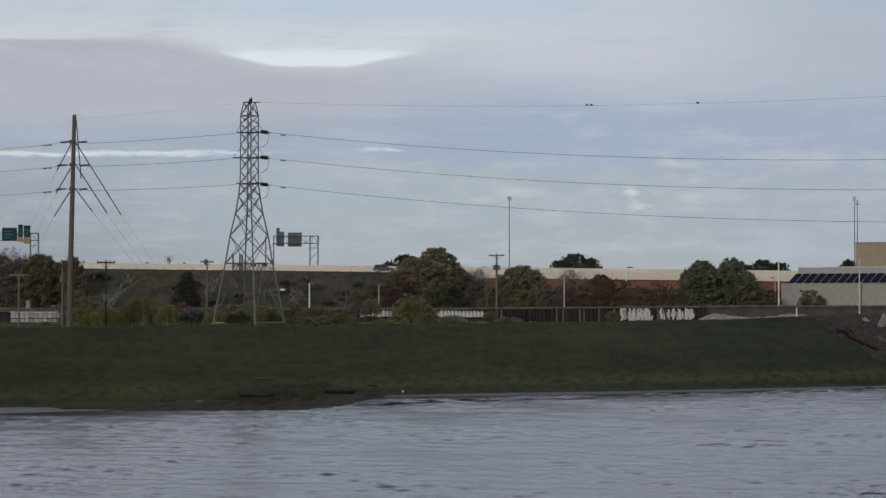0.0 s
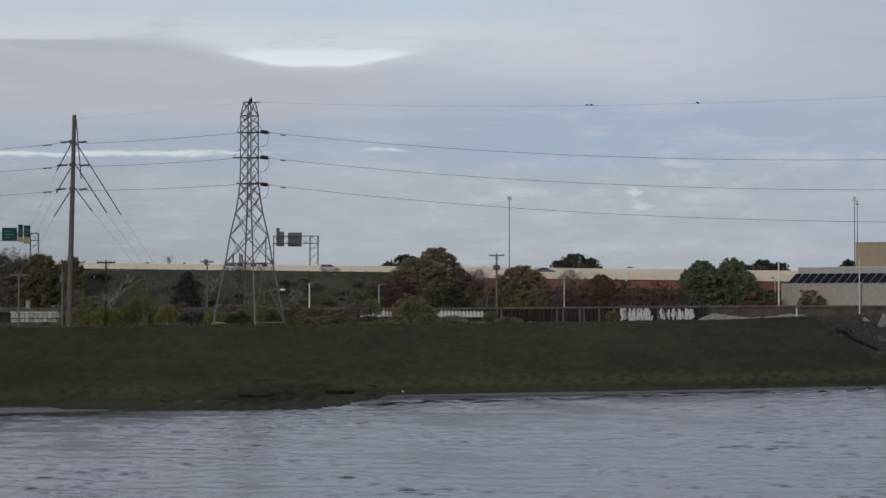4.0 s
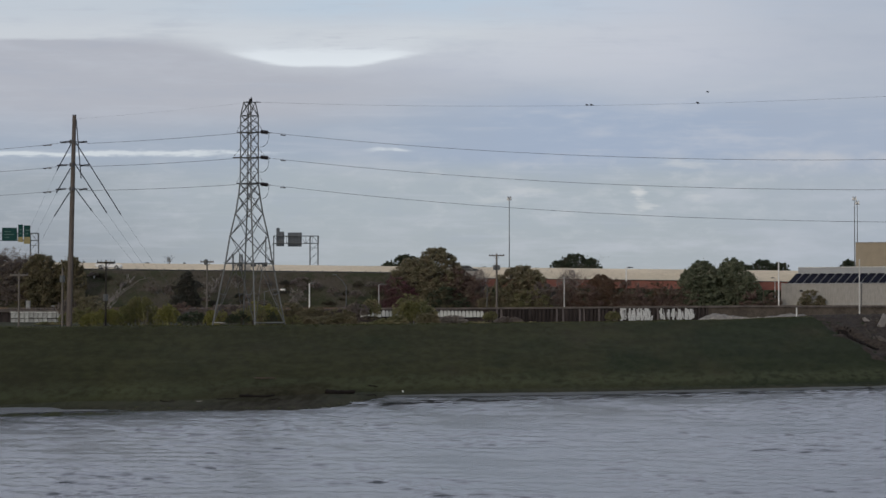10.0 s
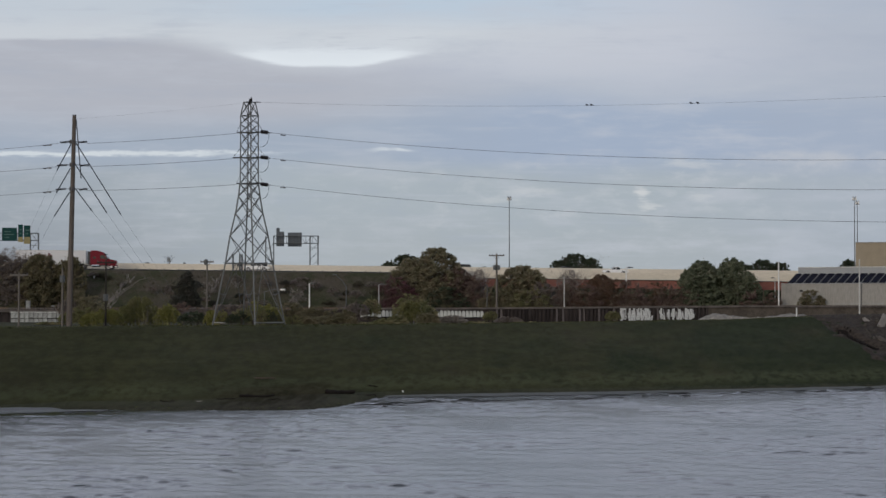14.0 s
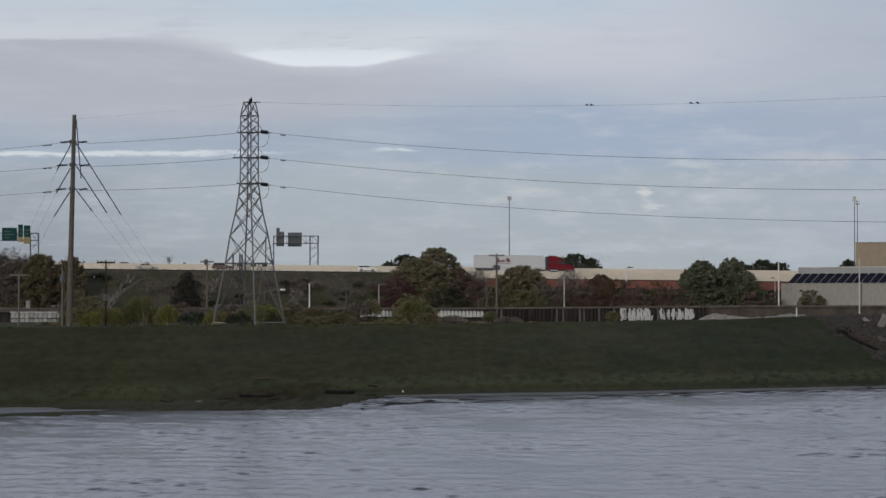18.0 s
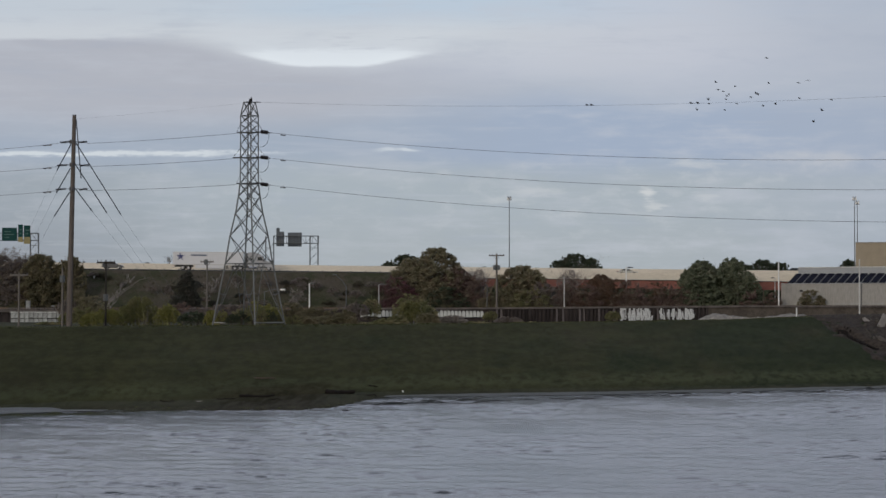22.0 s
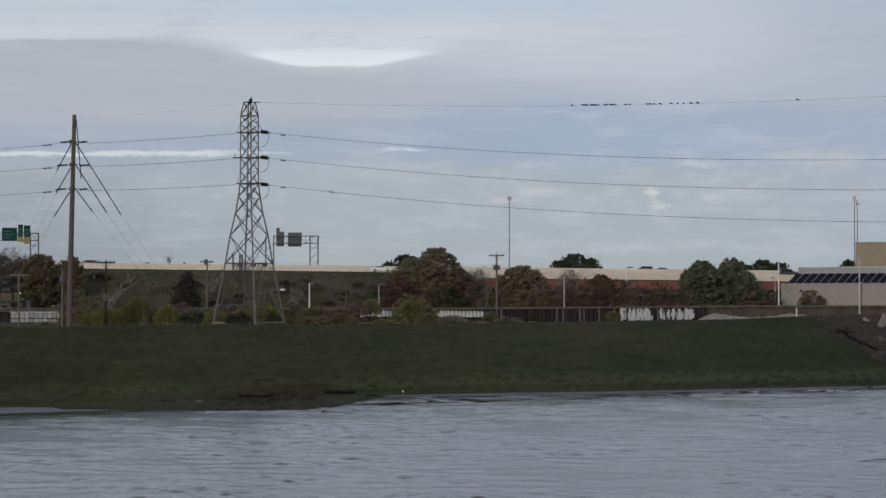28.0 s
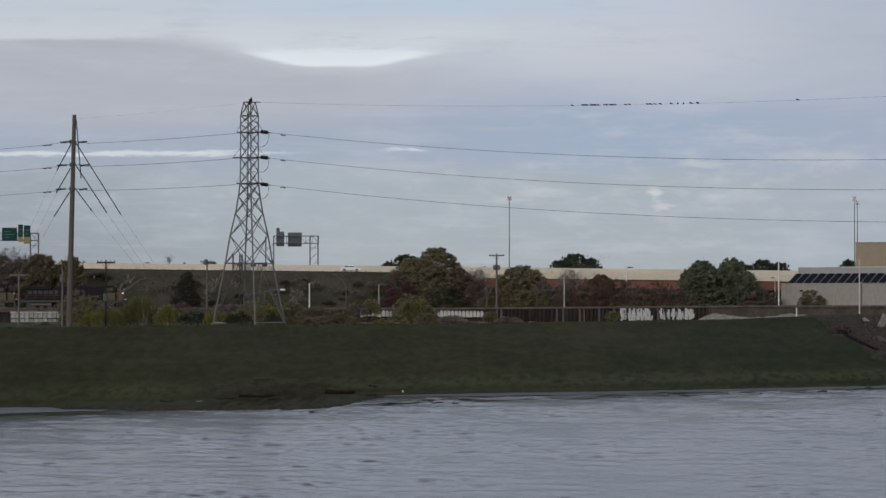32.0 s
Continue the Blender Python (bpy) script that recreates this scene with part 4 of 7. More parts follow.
def lamp_post(px, d, top, base, reach, label, mat_="white_post", r=0.11):
    t = thing("street_lamp", label, "street lamp", at=(px, d, 0), group="street lamps")
    part("post", tubed([(0, 0, base), (0, 0, top)], r, 8, r * 0.8), M[mat_], t)
    if reach:
        part("arm", tubed([(0, 0, top - 0.08), (reach * 0.5, 0, top), (reach, 0, top)], 0.06, 6), M[mat_], t)
        part("lamp_head", boxed(min(0.3 * reach, reach - 0.3), max(0.3 * reach, reach + 0.45), -0.16, 0.16, top - 0.12, top + 0.10, 0.04), M["steel"], t)
    return t


lamp_post(-28.31, 419, 13.15, 5.0, 0.7, "white street lamp post below the embankment", r=0.17)
lamp_post(-13.59, 419, 12.97, 5.0, 0.8, "white street lamp post beside maroon brush", "steel_light")
lamp_post(9.34, 419, 12.91, 5.0, 0, "pale short post beside the tracks", "steel", r=0.12)
lamp_post(25.68, 419, 14.58, 5.0, 0, "pale steel post behind the railway wall", "steel_light", r=0.15)
lamp_post(39.49, 426, 16.70, 5.0, 1.0, "white street lamp post below the bridge", r=0.18)
lamp_post(71.17, 419, 17.58, 5.0, 0, "slim white mast beside the cream building", r=0.17)
lamp_post(71.23, 424, 14.42, 5.0, -0.6, "small grey lamp post beside the building", "steel_light", r=0.11)
lamp_post(63.21, 300, 15.37, 5.6, 0, "slim pale grey pole behind the levee top", "steel_light", 0.125)
lamp_post(42.92, 240, 8.00, 6.2, 0, "short white marker stake on the levee top", r=0.09)
lamp_post(93.15, 424, 9.57, 5.0, 0, "short pale post by the building", r=0.08)
t = thing("street_lamp", "grey cobra-head street lamp leaning over the tracks", "street lamp", at=(-20.53, 419, 0), group="street lamps")
part("post", tubed([(0, 0, 5), (0, 0, 12.67)], 0.12, 8, 0.09), M["steel"], t)
part("arm", tubed([(0, 0, 12.43), (-0.8, 0, 13.74), (-2.2, 0, 14.94)], 0.075, 6), M["steel"], t)
part("lamp_head", boxed(-2.9, -2.0, -0.15, 0.15, 14.88, 15.12, 0.04), M["steel"], t)
t = thing("street_lamp", "pale street lamp head on a short arm beside the tower", "street lamp", at=(-31.64, 390, 0), group="street lamps")
part("post", tubed([(-3.6, 0, 5), (-3.6, 0, 11.23)], 0.1, 8), M["steel"], t)
part("arm", tubed([(-3.6, 0, 11.12), (-1.6, 0, 11.67), (-0.2, 0, 11.56)], 0.06, 6), M["steel"], t)
part("lamp_head", boxed(-0.5, 0.5, -0.18, 0.18, 11.40, 11.73, 0.05), M["white_post"], t)


def high_mast(px, d, top, label, heads=2):
    t = thing("high_mast_light", label, "light mast", at=(px, d, 0), group="high mast lights")
    part("mast", tubed([(0, 0, 4.6), (0, 0, top)], 0.17, 8, 0.07), M["steel"], t)
    part("lamp_ring", tubed([(0.45 * math.cos(a * 0.7854), 0.45 * math.sin(a * 0.7854), top - 0.55) for a in range(9)], 0.06, 6), M["steel"], t)
    for k in range(4):
        x, y = 0.42 * math.cos(k * 1.571 + 0.6), 0.42 * math.sin(k * 1.571 + 0.6)
        h = part("lamp_head", tubed([(x, y, top - 0.72), (x, y, top - 0.5), (x, y, top - 0.25), (x, y, top)], 0.30, 9, 0.16), M["white_post"], t, "pale round lamp housing")
        part("lamp_cap", tubed([(x, y, top + 0.01), (x, y, top + 0.2)], 0.17, 8, 0.08), M["steel_dark"], h)
    return t


high_mast(16.11, 480, 34.83, "very tall thin freeway light mast")
high_mast(100.04, 480, 34.83, "very tall thin freeway light mast above the tan building")
high_mast(104.92, 500, 34.88, "tall thin freeway light mast above the tan building", 1)


# ---- sign gantries ----
def gantry(x0, x1, d, z_top, z_low, base, ends, label):
    t = thing("sign_gantry", label, "sign gantry", at=(0, d, 0), group="freeway sign gantries")
    for z in (z_top, z_low):
        for y in (-0.6, 0.6):
            part("chord", tubed([(x0, y, z), (x1, y, z)], 0.10, 6), M["steel"], t)
    k = max(2, round((x1 - x0) / 1.6))
    for i in range(k):
        a, b = x0 + (x1 - x0) * i / k, x0 + (x1 - x0) * (i + 1) / k
        part("web_bar", tubed([(a, -0.6, z_low if i % 2 else z_top), (b, -0.6, z_top if i % 2 else z_low)], 0.055, 5), M["steel"], t)
        part("web_bar", tubed([(b, -0.6, z_low), (b, -0.6, z_top)], 0.05, 5), M["steel"], t)
    for xe in ends:
        for s in (-0.95, 0.95):
            part("end_post", tubed([(xe + s, 0, base), (xe + s, 0, z_top)], 0.14, 8), M["steel"], t)
        h = z_low - base
        for i in range(3):
            za, zb = base + h * i / 3, base + h * (i + 1) / 3
            part("post_brace", tubed([(xe - 0.95, 0, za), (xe + 0.95, 0, zb)], 0.05, 5), M["steel"], t)
        part("post_tie", tubed([(xe - 0.95, 0, z_low - 1.1), (xe + 0.95, 0, z_low - 1.1)], 0.06, 5), M["steel"], t)
    return t


def sign_panel(t, x0, x1, z0, z1, face, label, bars=(), back=False):
    y = 0.95 if back else -0.95
    p = part("sign_panel", boxed(x0, x1, y, y + 0.12, z0, z1, 0.02), M[face], t, label)
    for (u0, u1, v0, v1) in bars:
        part("legend_bar", boxed(x0 + (x1 - x0) * u0, x0 + (x1 - x0) * u1, -0.965, -0.952, z0 + (z1 - z0) * v0, z0 + (z1 - z0) * v1), M["sign_white"], p)
    if back:
        n = round((x1 - x0) / 0.52)
        for i in range(n):
            x = x0 + (x1 - x0) * (i + 0.5) / n
            part("back_rib", boxed(x - 0.07, x + 0.07, 0.80, 0.947, z0, z1), M["steel"], p)
    return p


g = gantry(-40.28, -29.54, 470, 25.06, 23.31, 17.40, [-30.68, -41.22], "grey truss sign gantry over the freeway with sign backs")
sign_panel(g, -39.75, -37.87, 22.64, 26.13, "sign_back", "grey metal back of a road sign", back=True)
sign_panel(g, -39.75, -38.94, 26.13, 27.01, "sign_back", "small exit tab of a road sign", back=True)
sign_panel(g, -36.99, -33.70, 22.57, 25.93, "sign_back", "grey metal back of a road sign", back=True)
g = gantry(-106.41, -92.72, 452, 25.05, 23.37, 16.39, [-93.49], "truss sign gantry with green guide signs")
lines = ((0.15, 0.6, 0.68, 0.74), (0.15, 0.8, 0.46, 0.52), (0.2, 0.5, 0.24, 0.30))
sign_panel(g, -100.73, -97.30, 23.24, 26.28, "sign_green", "green freeway guide sign", lines)
for a, b, top, tab in ((32.5, 41, 398, 413), (42.5, 54, 399.5, 414)):
    x0, x1 = (a - 784) / 3500 * 452, (b - 784) / 3500 * 452
    zt, zm, zb = 8 + (545 - top) / 3500 * 452, 8 + (545 - 420) / 3500 * 452, 8 + (545 - (429 if a < 40 else 432)) / 3500 * 452
    sign_panel(g, x0, x1, zm, zt, "sign_green", "green freeway guide sign", ((0.2, 0.8, 0.55, 0.62), (0.2, 0.7, 0.25, 0.32)))
    sign_panel(g, x0, x1, zb, zm - 0.01, "sign_yellow", "yellow exit strip under a green sign")
b_ = boxed(-0.42, 0.42, -0.5, 0.5, 0, 2.0, 0.04)
solo("relay_cabinet", b_, M["panel_grey"], "pale railway relay cabinet beside the tracks", "cabinet", at=(-87.35, 416.3, 7.5))
t = thing("track_sign", "small pale sign beside the tracks", "road sign", at=(-82.13, 416.4, 7.5))
part("post", tubed([(0, 0, 0), (0, 0, 1.1)], 0.04, 5), M["steel"], t)
part("plate", boxed(-0.35, 0.35, -0.03, 0.03, 0.7, 1.0, 0.01), M["panel_grey"], t)
t = thing("marker_post", "small white marker on the embankment slope", "marker", at=(-76.86, 435.6, 14.35))
part("post", tubed([(0, 0, -0.4), (0, 0, 0.3)], 0.04, 5), M["steel"], t)
part("plate", boxed(-0.16, 0.16, -0.05, 0.0, 0.25, 0.65, 0.01), M["white_post"], t)
# small far fixtures by the freeway
for px, pz, s in ((-68.50, 18.20, 0.5), (-59.90, 18.15, 0.3), (-83.10, 18.41, 0.22)):
    t = thing("roadside_sign", "small roadside sign seen edge-on beyond the barrier", "road sign", at=(px, 457.5, 0), group="roadside signs")
    part("post", tubed([(0, 0, 15), (0, 0, pz + 0.4)], 0.05, 5), M["steel"], t)
    part("plate", boxed(-s, s, -0.03, 0.03, pz - 0.25, pz + 0.3, 0.01), M["sign_back"], t)
t = thing("signal_cabinet", "pale equipment cabinets on a steel frame behind the tower", "equipment", at=(-45.17, 453, 0))
part("frame_bar", boxed(-5.2, 5.0, -0.1, 0.1, 18.22, 18.35), M["steel_dark"], t)
for px in (-46.59, -43.49, -40.90):
    part("cabinet", boxed(px - -45.17 - 0.6, px - -45.17 + 0.6, -0.4, 0.3, 17.45, 18.22, 0.05), M["trim_black"], t, "dark equipment box")
for px in (-48.14, -46.59, -46.07):
    part("stack", tubed([(px - -45.17, 0, 16.41), (px - -45.17, 0, 20.29)], 0.20, 8), M["steel"], t)

# ---- buildings at the end of the tracks ----
BROT = -24.0
b = thing("cream_building", "low cream metal building with a row of dark sloping glazing", "building", at=(72.90, 426, 5.0), rz=BROT)
bz = lambda z: z - 5.0
WTOP, PTOP, RTOP = bz(13.13), bz(15.27), bz(16.80)
part("front_wall", boxed(0, 60, 0, 0.4, 0, WTOP, 0.02), M["wall_white"], b)
part("end_wall", boxed(0, 0.4, 0.4, 11, 0, WTOP), M["wall_white"], b)
part("wall_cap", boxed(-0.1, 60, -0.12, 0.5, WTOP, WTOP + 0.12), M["wall_grey"], b)
for z in (0.7, 1.75, 2.8, 3.85):
    if z < WTOP - 0.2:
        part("wall_seam", boxed(0, 60, -0.035, 0, z, z + 0.05), M["wall_grey"], b)
for i in range(9):
    x = 6.9 + i * 6.9
    part("wall_seam", boxed(x, x + 0.03, -0.02, 0, 0.1, WTOP - 0.05), M["wall_white"], b)
for x, z in ((30.5, 1.2), (31.4, 3.0)):
    part("wall_vent", boxed(x, x + 0.4, -0.1, 0, z, z + 0.5, 0.02), M["wall_grey"], b)
bm = bmesh.new()
q = [bm.verts.new(p) for p in ((0.9, 0.42, WTOP), (60, 0.42, WTOP), (60, 4.6, PTOP), (3.2, 4.6, PTOP), (3.2, 11, PTOP), (0.9, 11, WTOP))]
bm.faces.new((q[0], q[1], q[2], q[3]))
bm.faces.new((q[0], q[3], q[4], q[5]))
bmesh.ops.solidify(bm, geom=bm.faces[:], thickness=0.1)
part("roof_slope", bm, M["wall_grey"], b)
tilt = math.degrees(math.atan2(PTOP - WTOP, 4.2))
for i in range(32):
    x = 1.9 + i * 1.78
    p = part("glazing_panel", boxed(-0.68, 0.74, 0.1, 4.35, 0.13, 0.2, 0.02), M["solar"], b, "dark blue sloping glass panel")
    p.matrix_basis = pose(x, 0.42, WTOP, tilt, 0, 0) @ Matrix(((1, 0.42, 0, 0), (0, 1, 0, 0), (0, 0, 1, 0), (0, 0, 0, 1)))
part("roof_fascia", boxed(2.6, 60, 4.62, 5.0, PTOP, RTOP - 0.12, 0.02), M["wall_grey"], b)
part("roof_edge", boxed(2.5, 60.1, 4.5, 12, RTOP - 0.12, RTOP, 0.02), M["white_post"], b)
part("roof_body", boxed(3.2, 59.5, 5.05, 11.8, PTOP - 1, RTOP - 0.14), M["wall_grey"], b)
# thin dark upright strip standing on the front wall
part("downspout", boxed(17.22, 17.42, -0.14, -0.002, 0.2, WTOP, 0.03), M["steel_dark"], b, "thin dark upright strip on the wall")
part("wall_lamp", boxed(4.1, 4.7, -0.35, 0, WTOP - 1.7, WTOP - 1.3, 0.05), M["trim_black"], b, "black wall lamp")
b = thing("tan_building", "tall plain tan building behind the cream one", "building", at=(97.32, 466, 5.0), rz=-16)
part("block", boxed(0, 40, 0, 25, 0, bz(23.25), 0.03), M["wall_tan"], b)
part("coping", boxed(-0.15, 40.1, -0.15, 25, bz(23.25), bz(23.45), 0.02), M["wall_white"], b)
for i in range(1, 9):
    part("course_line", boxed(0, 40, -0.02, 0, i * 1.5, i * 1.5 + 0.04), M["wall_tan"], b)

# ---- paint on the railway wall: illegible spray letters as plain strokes ----
def graffiti(x0, x1, z0, z1, strokes, label):
    t = thing("graffiti", label, "graffiti", at=(x0, 409.08, z0))
    w, h = x1 - x0, z1 - z0
    for i, (u, v0, v1, tw, lean) in enumerate(strokes):
        bm = boxed(-tw * w * 0.36, tw * w * 0.36, -0.012, 0.012, v0 * h, v1 * h)
        p = part("stroke", bm, M["graffiti"], t)
        p.matrix_basis = pose(u * w, -0.004 * (i % 3), 0, 0, lean, 0)
    rng = random.Random(len(strokes))
    # slanting scrawl across the letters
    for i in range(15):
        v0 = rng.uniform(0.0, 0.35)
        tw = rng.uniform(0.014, 0.032) * w
        p = part("stroke", boxed(-tw, tw, -0.008, 0.008, v0 * h, rng.uniform(v0 + 0.3, 0.98) * h), M["graffiti"], t)
        p.matrix_basis = pose((0.04 + 0.92 * (i + rng.random()) / 15) * w, -0.022 - 0.0006 * i, 0, 0, rng.uniform(-20, 20), 0)
    # thinner grey runs and outlines between the letters
    for i in range(22):
        tw, v0 = rng.uniform(0.010, 0.026) * w, rng.uniform(0.0, 0.45)
        p = part("stroke", boxed(-tw, tw, -0.006, 0.006, v0 * h, rng.uniform(0.6, 1.0) * h), M["graffiti_thin"], t)
        p.matrix_basis = pose((0.04 + 0.92 * (i + rng.random()) / 22) * w, 0.014 - 0.0004 * i, 0, 0, rng.uniform(-7, 7), 0)
    return t


graffiti(36.57, 43.23, 5.32, 8.02,
         [(0.05, 0, 1, 0.10, 0), (0.10, 0.8, 1, 0.20, 0), (0.20, 0.05, 0.95, 0.07, 0), (0.30, 0.0, 0.95, 0.08, 2), (0.38, 0.0, 0.25, 0.12, 0), (0.46, 0.0, 0.95, 0.08, -2),
          (0.57, 0.05, 1.0, 0.08, 4), (0.63, 0.4, 0.6, 0.10, 0), (0.69, 0.0, 0.95, 0.08, -4), (0.80, 0.0, 0.95, 0.08, 0), (0.86, 0.7, 0.95, 0.10, 0), (0.92, 0.05, 0.75, 0.09, 0), (0.98, 0, 0.4, 0.07, 12)],
         "white sprayed block letters on the dark railway wall")
graffiti(44.64, 52.12, 5.43, 8.02,
         [(0.05, 0.55, 0.95, 0.12, 8), (0.10, 0.1, 0.5, 0.10, -10), (0.17, 0.0, 0.3, 0.14, 0), (0.27, 0.15, 0.85, 0.06, 0), (0.34, 0.5, 0.9, 0.08, 12), (0.40, 0.0, 0.9, 0.07, 0), (0.50, 0.1, 1.0, 0.06, 4),
          (0.55, 0.4, 0.62, 0.10, 0), (0.62, 0.05, 0.9, 0.07, -8), (0.72, 0.55, 0.95, 0.10, 8), (0.78, 0.0, 0.45, 0.10, -8), (0.88, 0.1, 0.7, 0.08, 6), (0.95, 0.2, 0.5, 0.10, 0)],
         "white sprayed angular letters on the dark railway wall")
# ---- trees and brush ----
def leaves_mesh(name, lobes, count, size, rng, lift=0.28, spread_to=1.35):
    """Small leaves over lobes (x, y, z, rx, ry, rz): thick on their upper skins, thin beneath; lift turns the leaves to the sky."""
    gen = np.random.default_rng(rng.randrange(1 << 30))
    lob = np.array(lobes, float)
    vol = np.maximum(0.05, lob[:, 3] * lob[:, 5]) ** 0.8
    each = np.maximum(3, (count * vol / vol.sum()).astype(int))
    lob = np.repeat(lob, each, 0)
    n = len(lob)
    unit = lambda v: v / np.maximum(1e-6, np.linalg.norm(v, axis=1))[:, None]
    d = unit(gen.normal(size=(n, 3)))
    d[:, 2] = np.where((d[:, 2] < -0.1) & (gen.random(n) < 0.6), -d[:, 2], d[:, 2])
    k = gen.random(n) ** 0.42 * gen.uniform(0.6, spread_to, n)
    c = lob[:, :3] + d * lob[:, 3:] * k[:, None]
    s = (size * gen.uniform(0.5, 1.4, n))[:, None]
    out = unit(d + gen.normal(0, 0.38, (n, 3)) + (0, 0, lift))
    a = unit(np.cross(out, gen.normal(size=(n, 3))))
    b = np.cross(out, a)
    co = np.stack((c - a * s, c + a * s * 0.7 - b * s * 0.6, c + a * s * 0.5 + b * s * 0.7 + out * s * 0.2), 1).reshape(-1, 3)
    me = bpy.data.meshes.new(name)
    me.vertices.add(3 * n)
    me.vertices.foreach_set("co", co.astype(np.float32).ravel())
    me.loops.add(3 * n)
    me.loops.foreach_set("vertex_index", np.arange(3 * n, dtype=np.int32))
    me.polygons.add(n)
    me.polygons.foreach_set("loop_start", np.arange(0, 3 * n, 3, dtype=np.int32))
    me.update(calc_edges=True)
    return me


def limbs(bm, start, end, r, rng, depth=0, forks=3):
    """A tapering branch that bends and forks."""
    mid = start.lerp(end, 0.5) + Vector((rng.gauss(0, 1), rng.gauss(0, 1), rng.gauss(0, 0.3))) * ((end - start).length * 0.07)
    tube(bm, [start, mid, end], r, 6 if depth == 0 else 4, r * 0.4)
    if depth < 2:
        for _ in range(forks):
            p = start.lerp(end, rng.uniform(0.45, 0.95))
            d = (end - start).normalized() * 0.7 + Vector((rng.gauss(0, 1), rng.gauss(0, 1), rng.uniform(-0.1, 0.8))) * 0.55
            limbs(bm, p, p + d * ((end - start).length * rng.uniform(0.22, 0.42)), r * 0.42, rng, depth + 1, forks)


def tree(x, y, base, top, half, leaf, label, seed, count=2600, size=0.24, trunk=0.3, low=0.12, kind_name="tree", lobes_n=16, group="", cone=False):
    """Trunk, limbs and an uneven crown of leaf clumps. half: half the crown's width; low: where the crown begins, as a share of the height."""
    rng = random.Random(seed)
    t = thing(kind_name, label, "tree" if kind_name == "tree" else "bush", at=(x, y, base), group=group)
    h = top - base
    bm = bmesh.new()
    tip = Vector((rng.uniform(-0.1, 0.1) * half, 0, h * 0.72))
    tube(bm, [Vector((0, 0, -0.3)), Vector((0.05 * half, 0, h * 0.35)), tip], trunk, 8, trunk * 0.35)
    for i in range(7):
        z = h * rng.uniform(max(0.1, low), 0.6)
        a = rng.uniform(0, 6.28)
        e = Vector((math.cos(a) * half * 0.75, math.sin(a) * half * 0.6, min(h * 0.92, z + h * rng.uniform(0.1, 0.4))))
        limbs(bm, Vector((0.03 * half, 0, z)), e, trunk * 0.4, rng, 1, 2)
    part("trunk", bm, M["bark"], t)
    lobes = []

    def girth(f):
        return 0.12 + 0.88 * (1 - f) ** 0.8 if cone else max(0.14, 1 - abs((f - 0.36) / 0.66) ** 2.2) ** 0.5

    # boughs: flattened clumps hung through an uneven envelope, with gaps between them
    for i in range(lobes_n * 17):
        f = rng.random() ** 0.85
        a = rng.uniform(0, 6.28)
        bulge = 1 + 0.46 * noise.noise((math.cos(a) * 1.6 + seed, math.sin(a) * 1.6, f * 3.4))
        w = half * girth(f) * bulge
        r = half * rng.uniform(0.05, 0.12) * (1.15 - 0.35 * f)
        off = min(half * 1.06, w) * rng.uniform(0.5, 1.0) - r * 0.5
        z = h * (low + (0.97 - low) * f) + h * 0.05 * noise.noise((math.cos(a) * 2.0, math.sin(a) * 2.0, seed))
        lobes.append((math.cos(a) * off, math.sin(a) * off * 0.85, min(z, h - r * 0.5), r * rng.uniform(0.9, 1.5), r, r * rng.uniform(0.6, 1.05)))
    for i in range(2 * lobes_n):
        # sprays of the upper rim
        q = rng.uniform(-0.92, 0.92)
        rise = h * (low + (1 - low) * (1 - abs(q) if cone else 0.45 + 0.5 * (1 - abs(q) ** 2.2) ** 0.5)) * rng.uniform(0.90, 1.0)
        lobes.append((q * half, rng.uniform(-0.35, 0.35) * half, rise - half * 0.10, half * rng.uniform(0.05, 0.11), half * 0.10, half * rng.uniform(0.08, 0.22)))
    # dark heart of the crown
    lobes.append((0, 0, h * (low + 0.66 * (1 - low)), half * 0.56, half * 0.45, h * 0.24 * (1 - low)))
    lobes.append((0, 0, h * (low + 0.34 * (1 - low)), half * 0.62, half * 0.5, h * 0.26 * (1 - low)))
    part("crown", leaves_mesh("crown", lobes, int(count * 11.0), size * 0.60, rng, 0.28, 1.35 if low > 0.6 else 1.6), M[leaf], t)
    return t


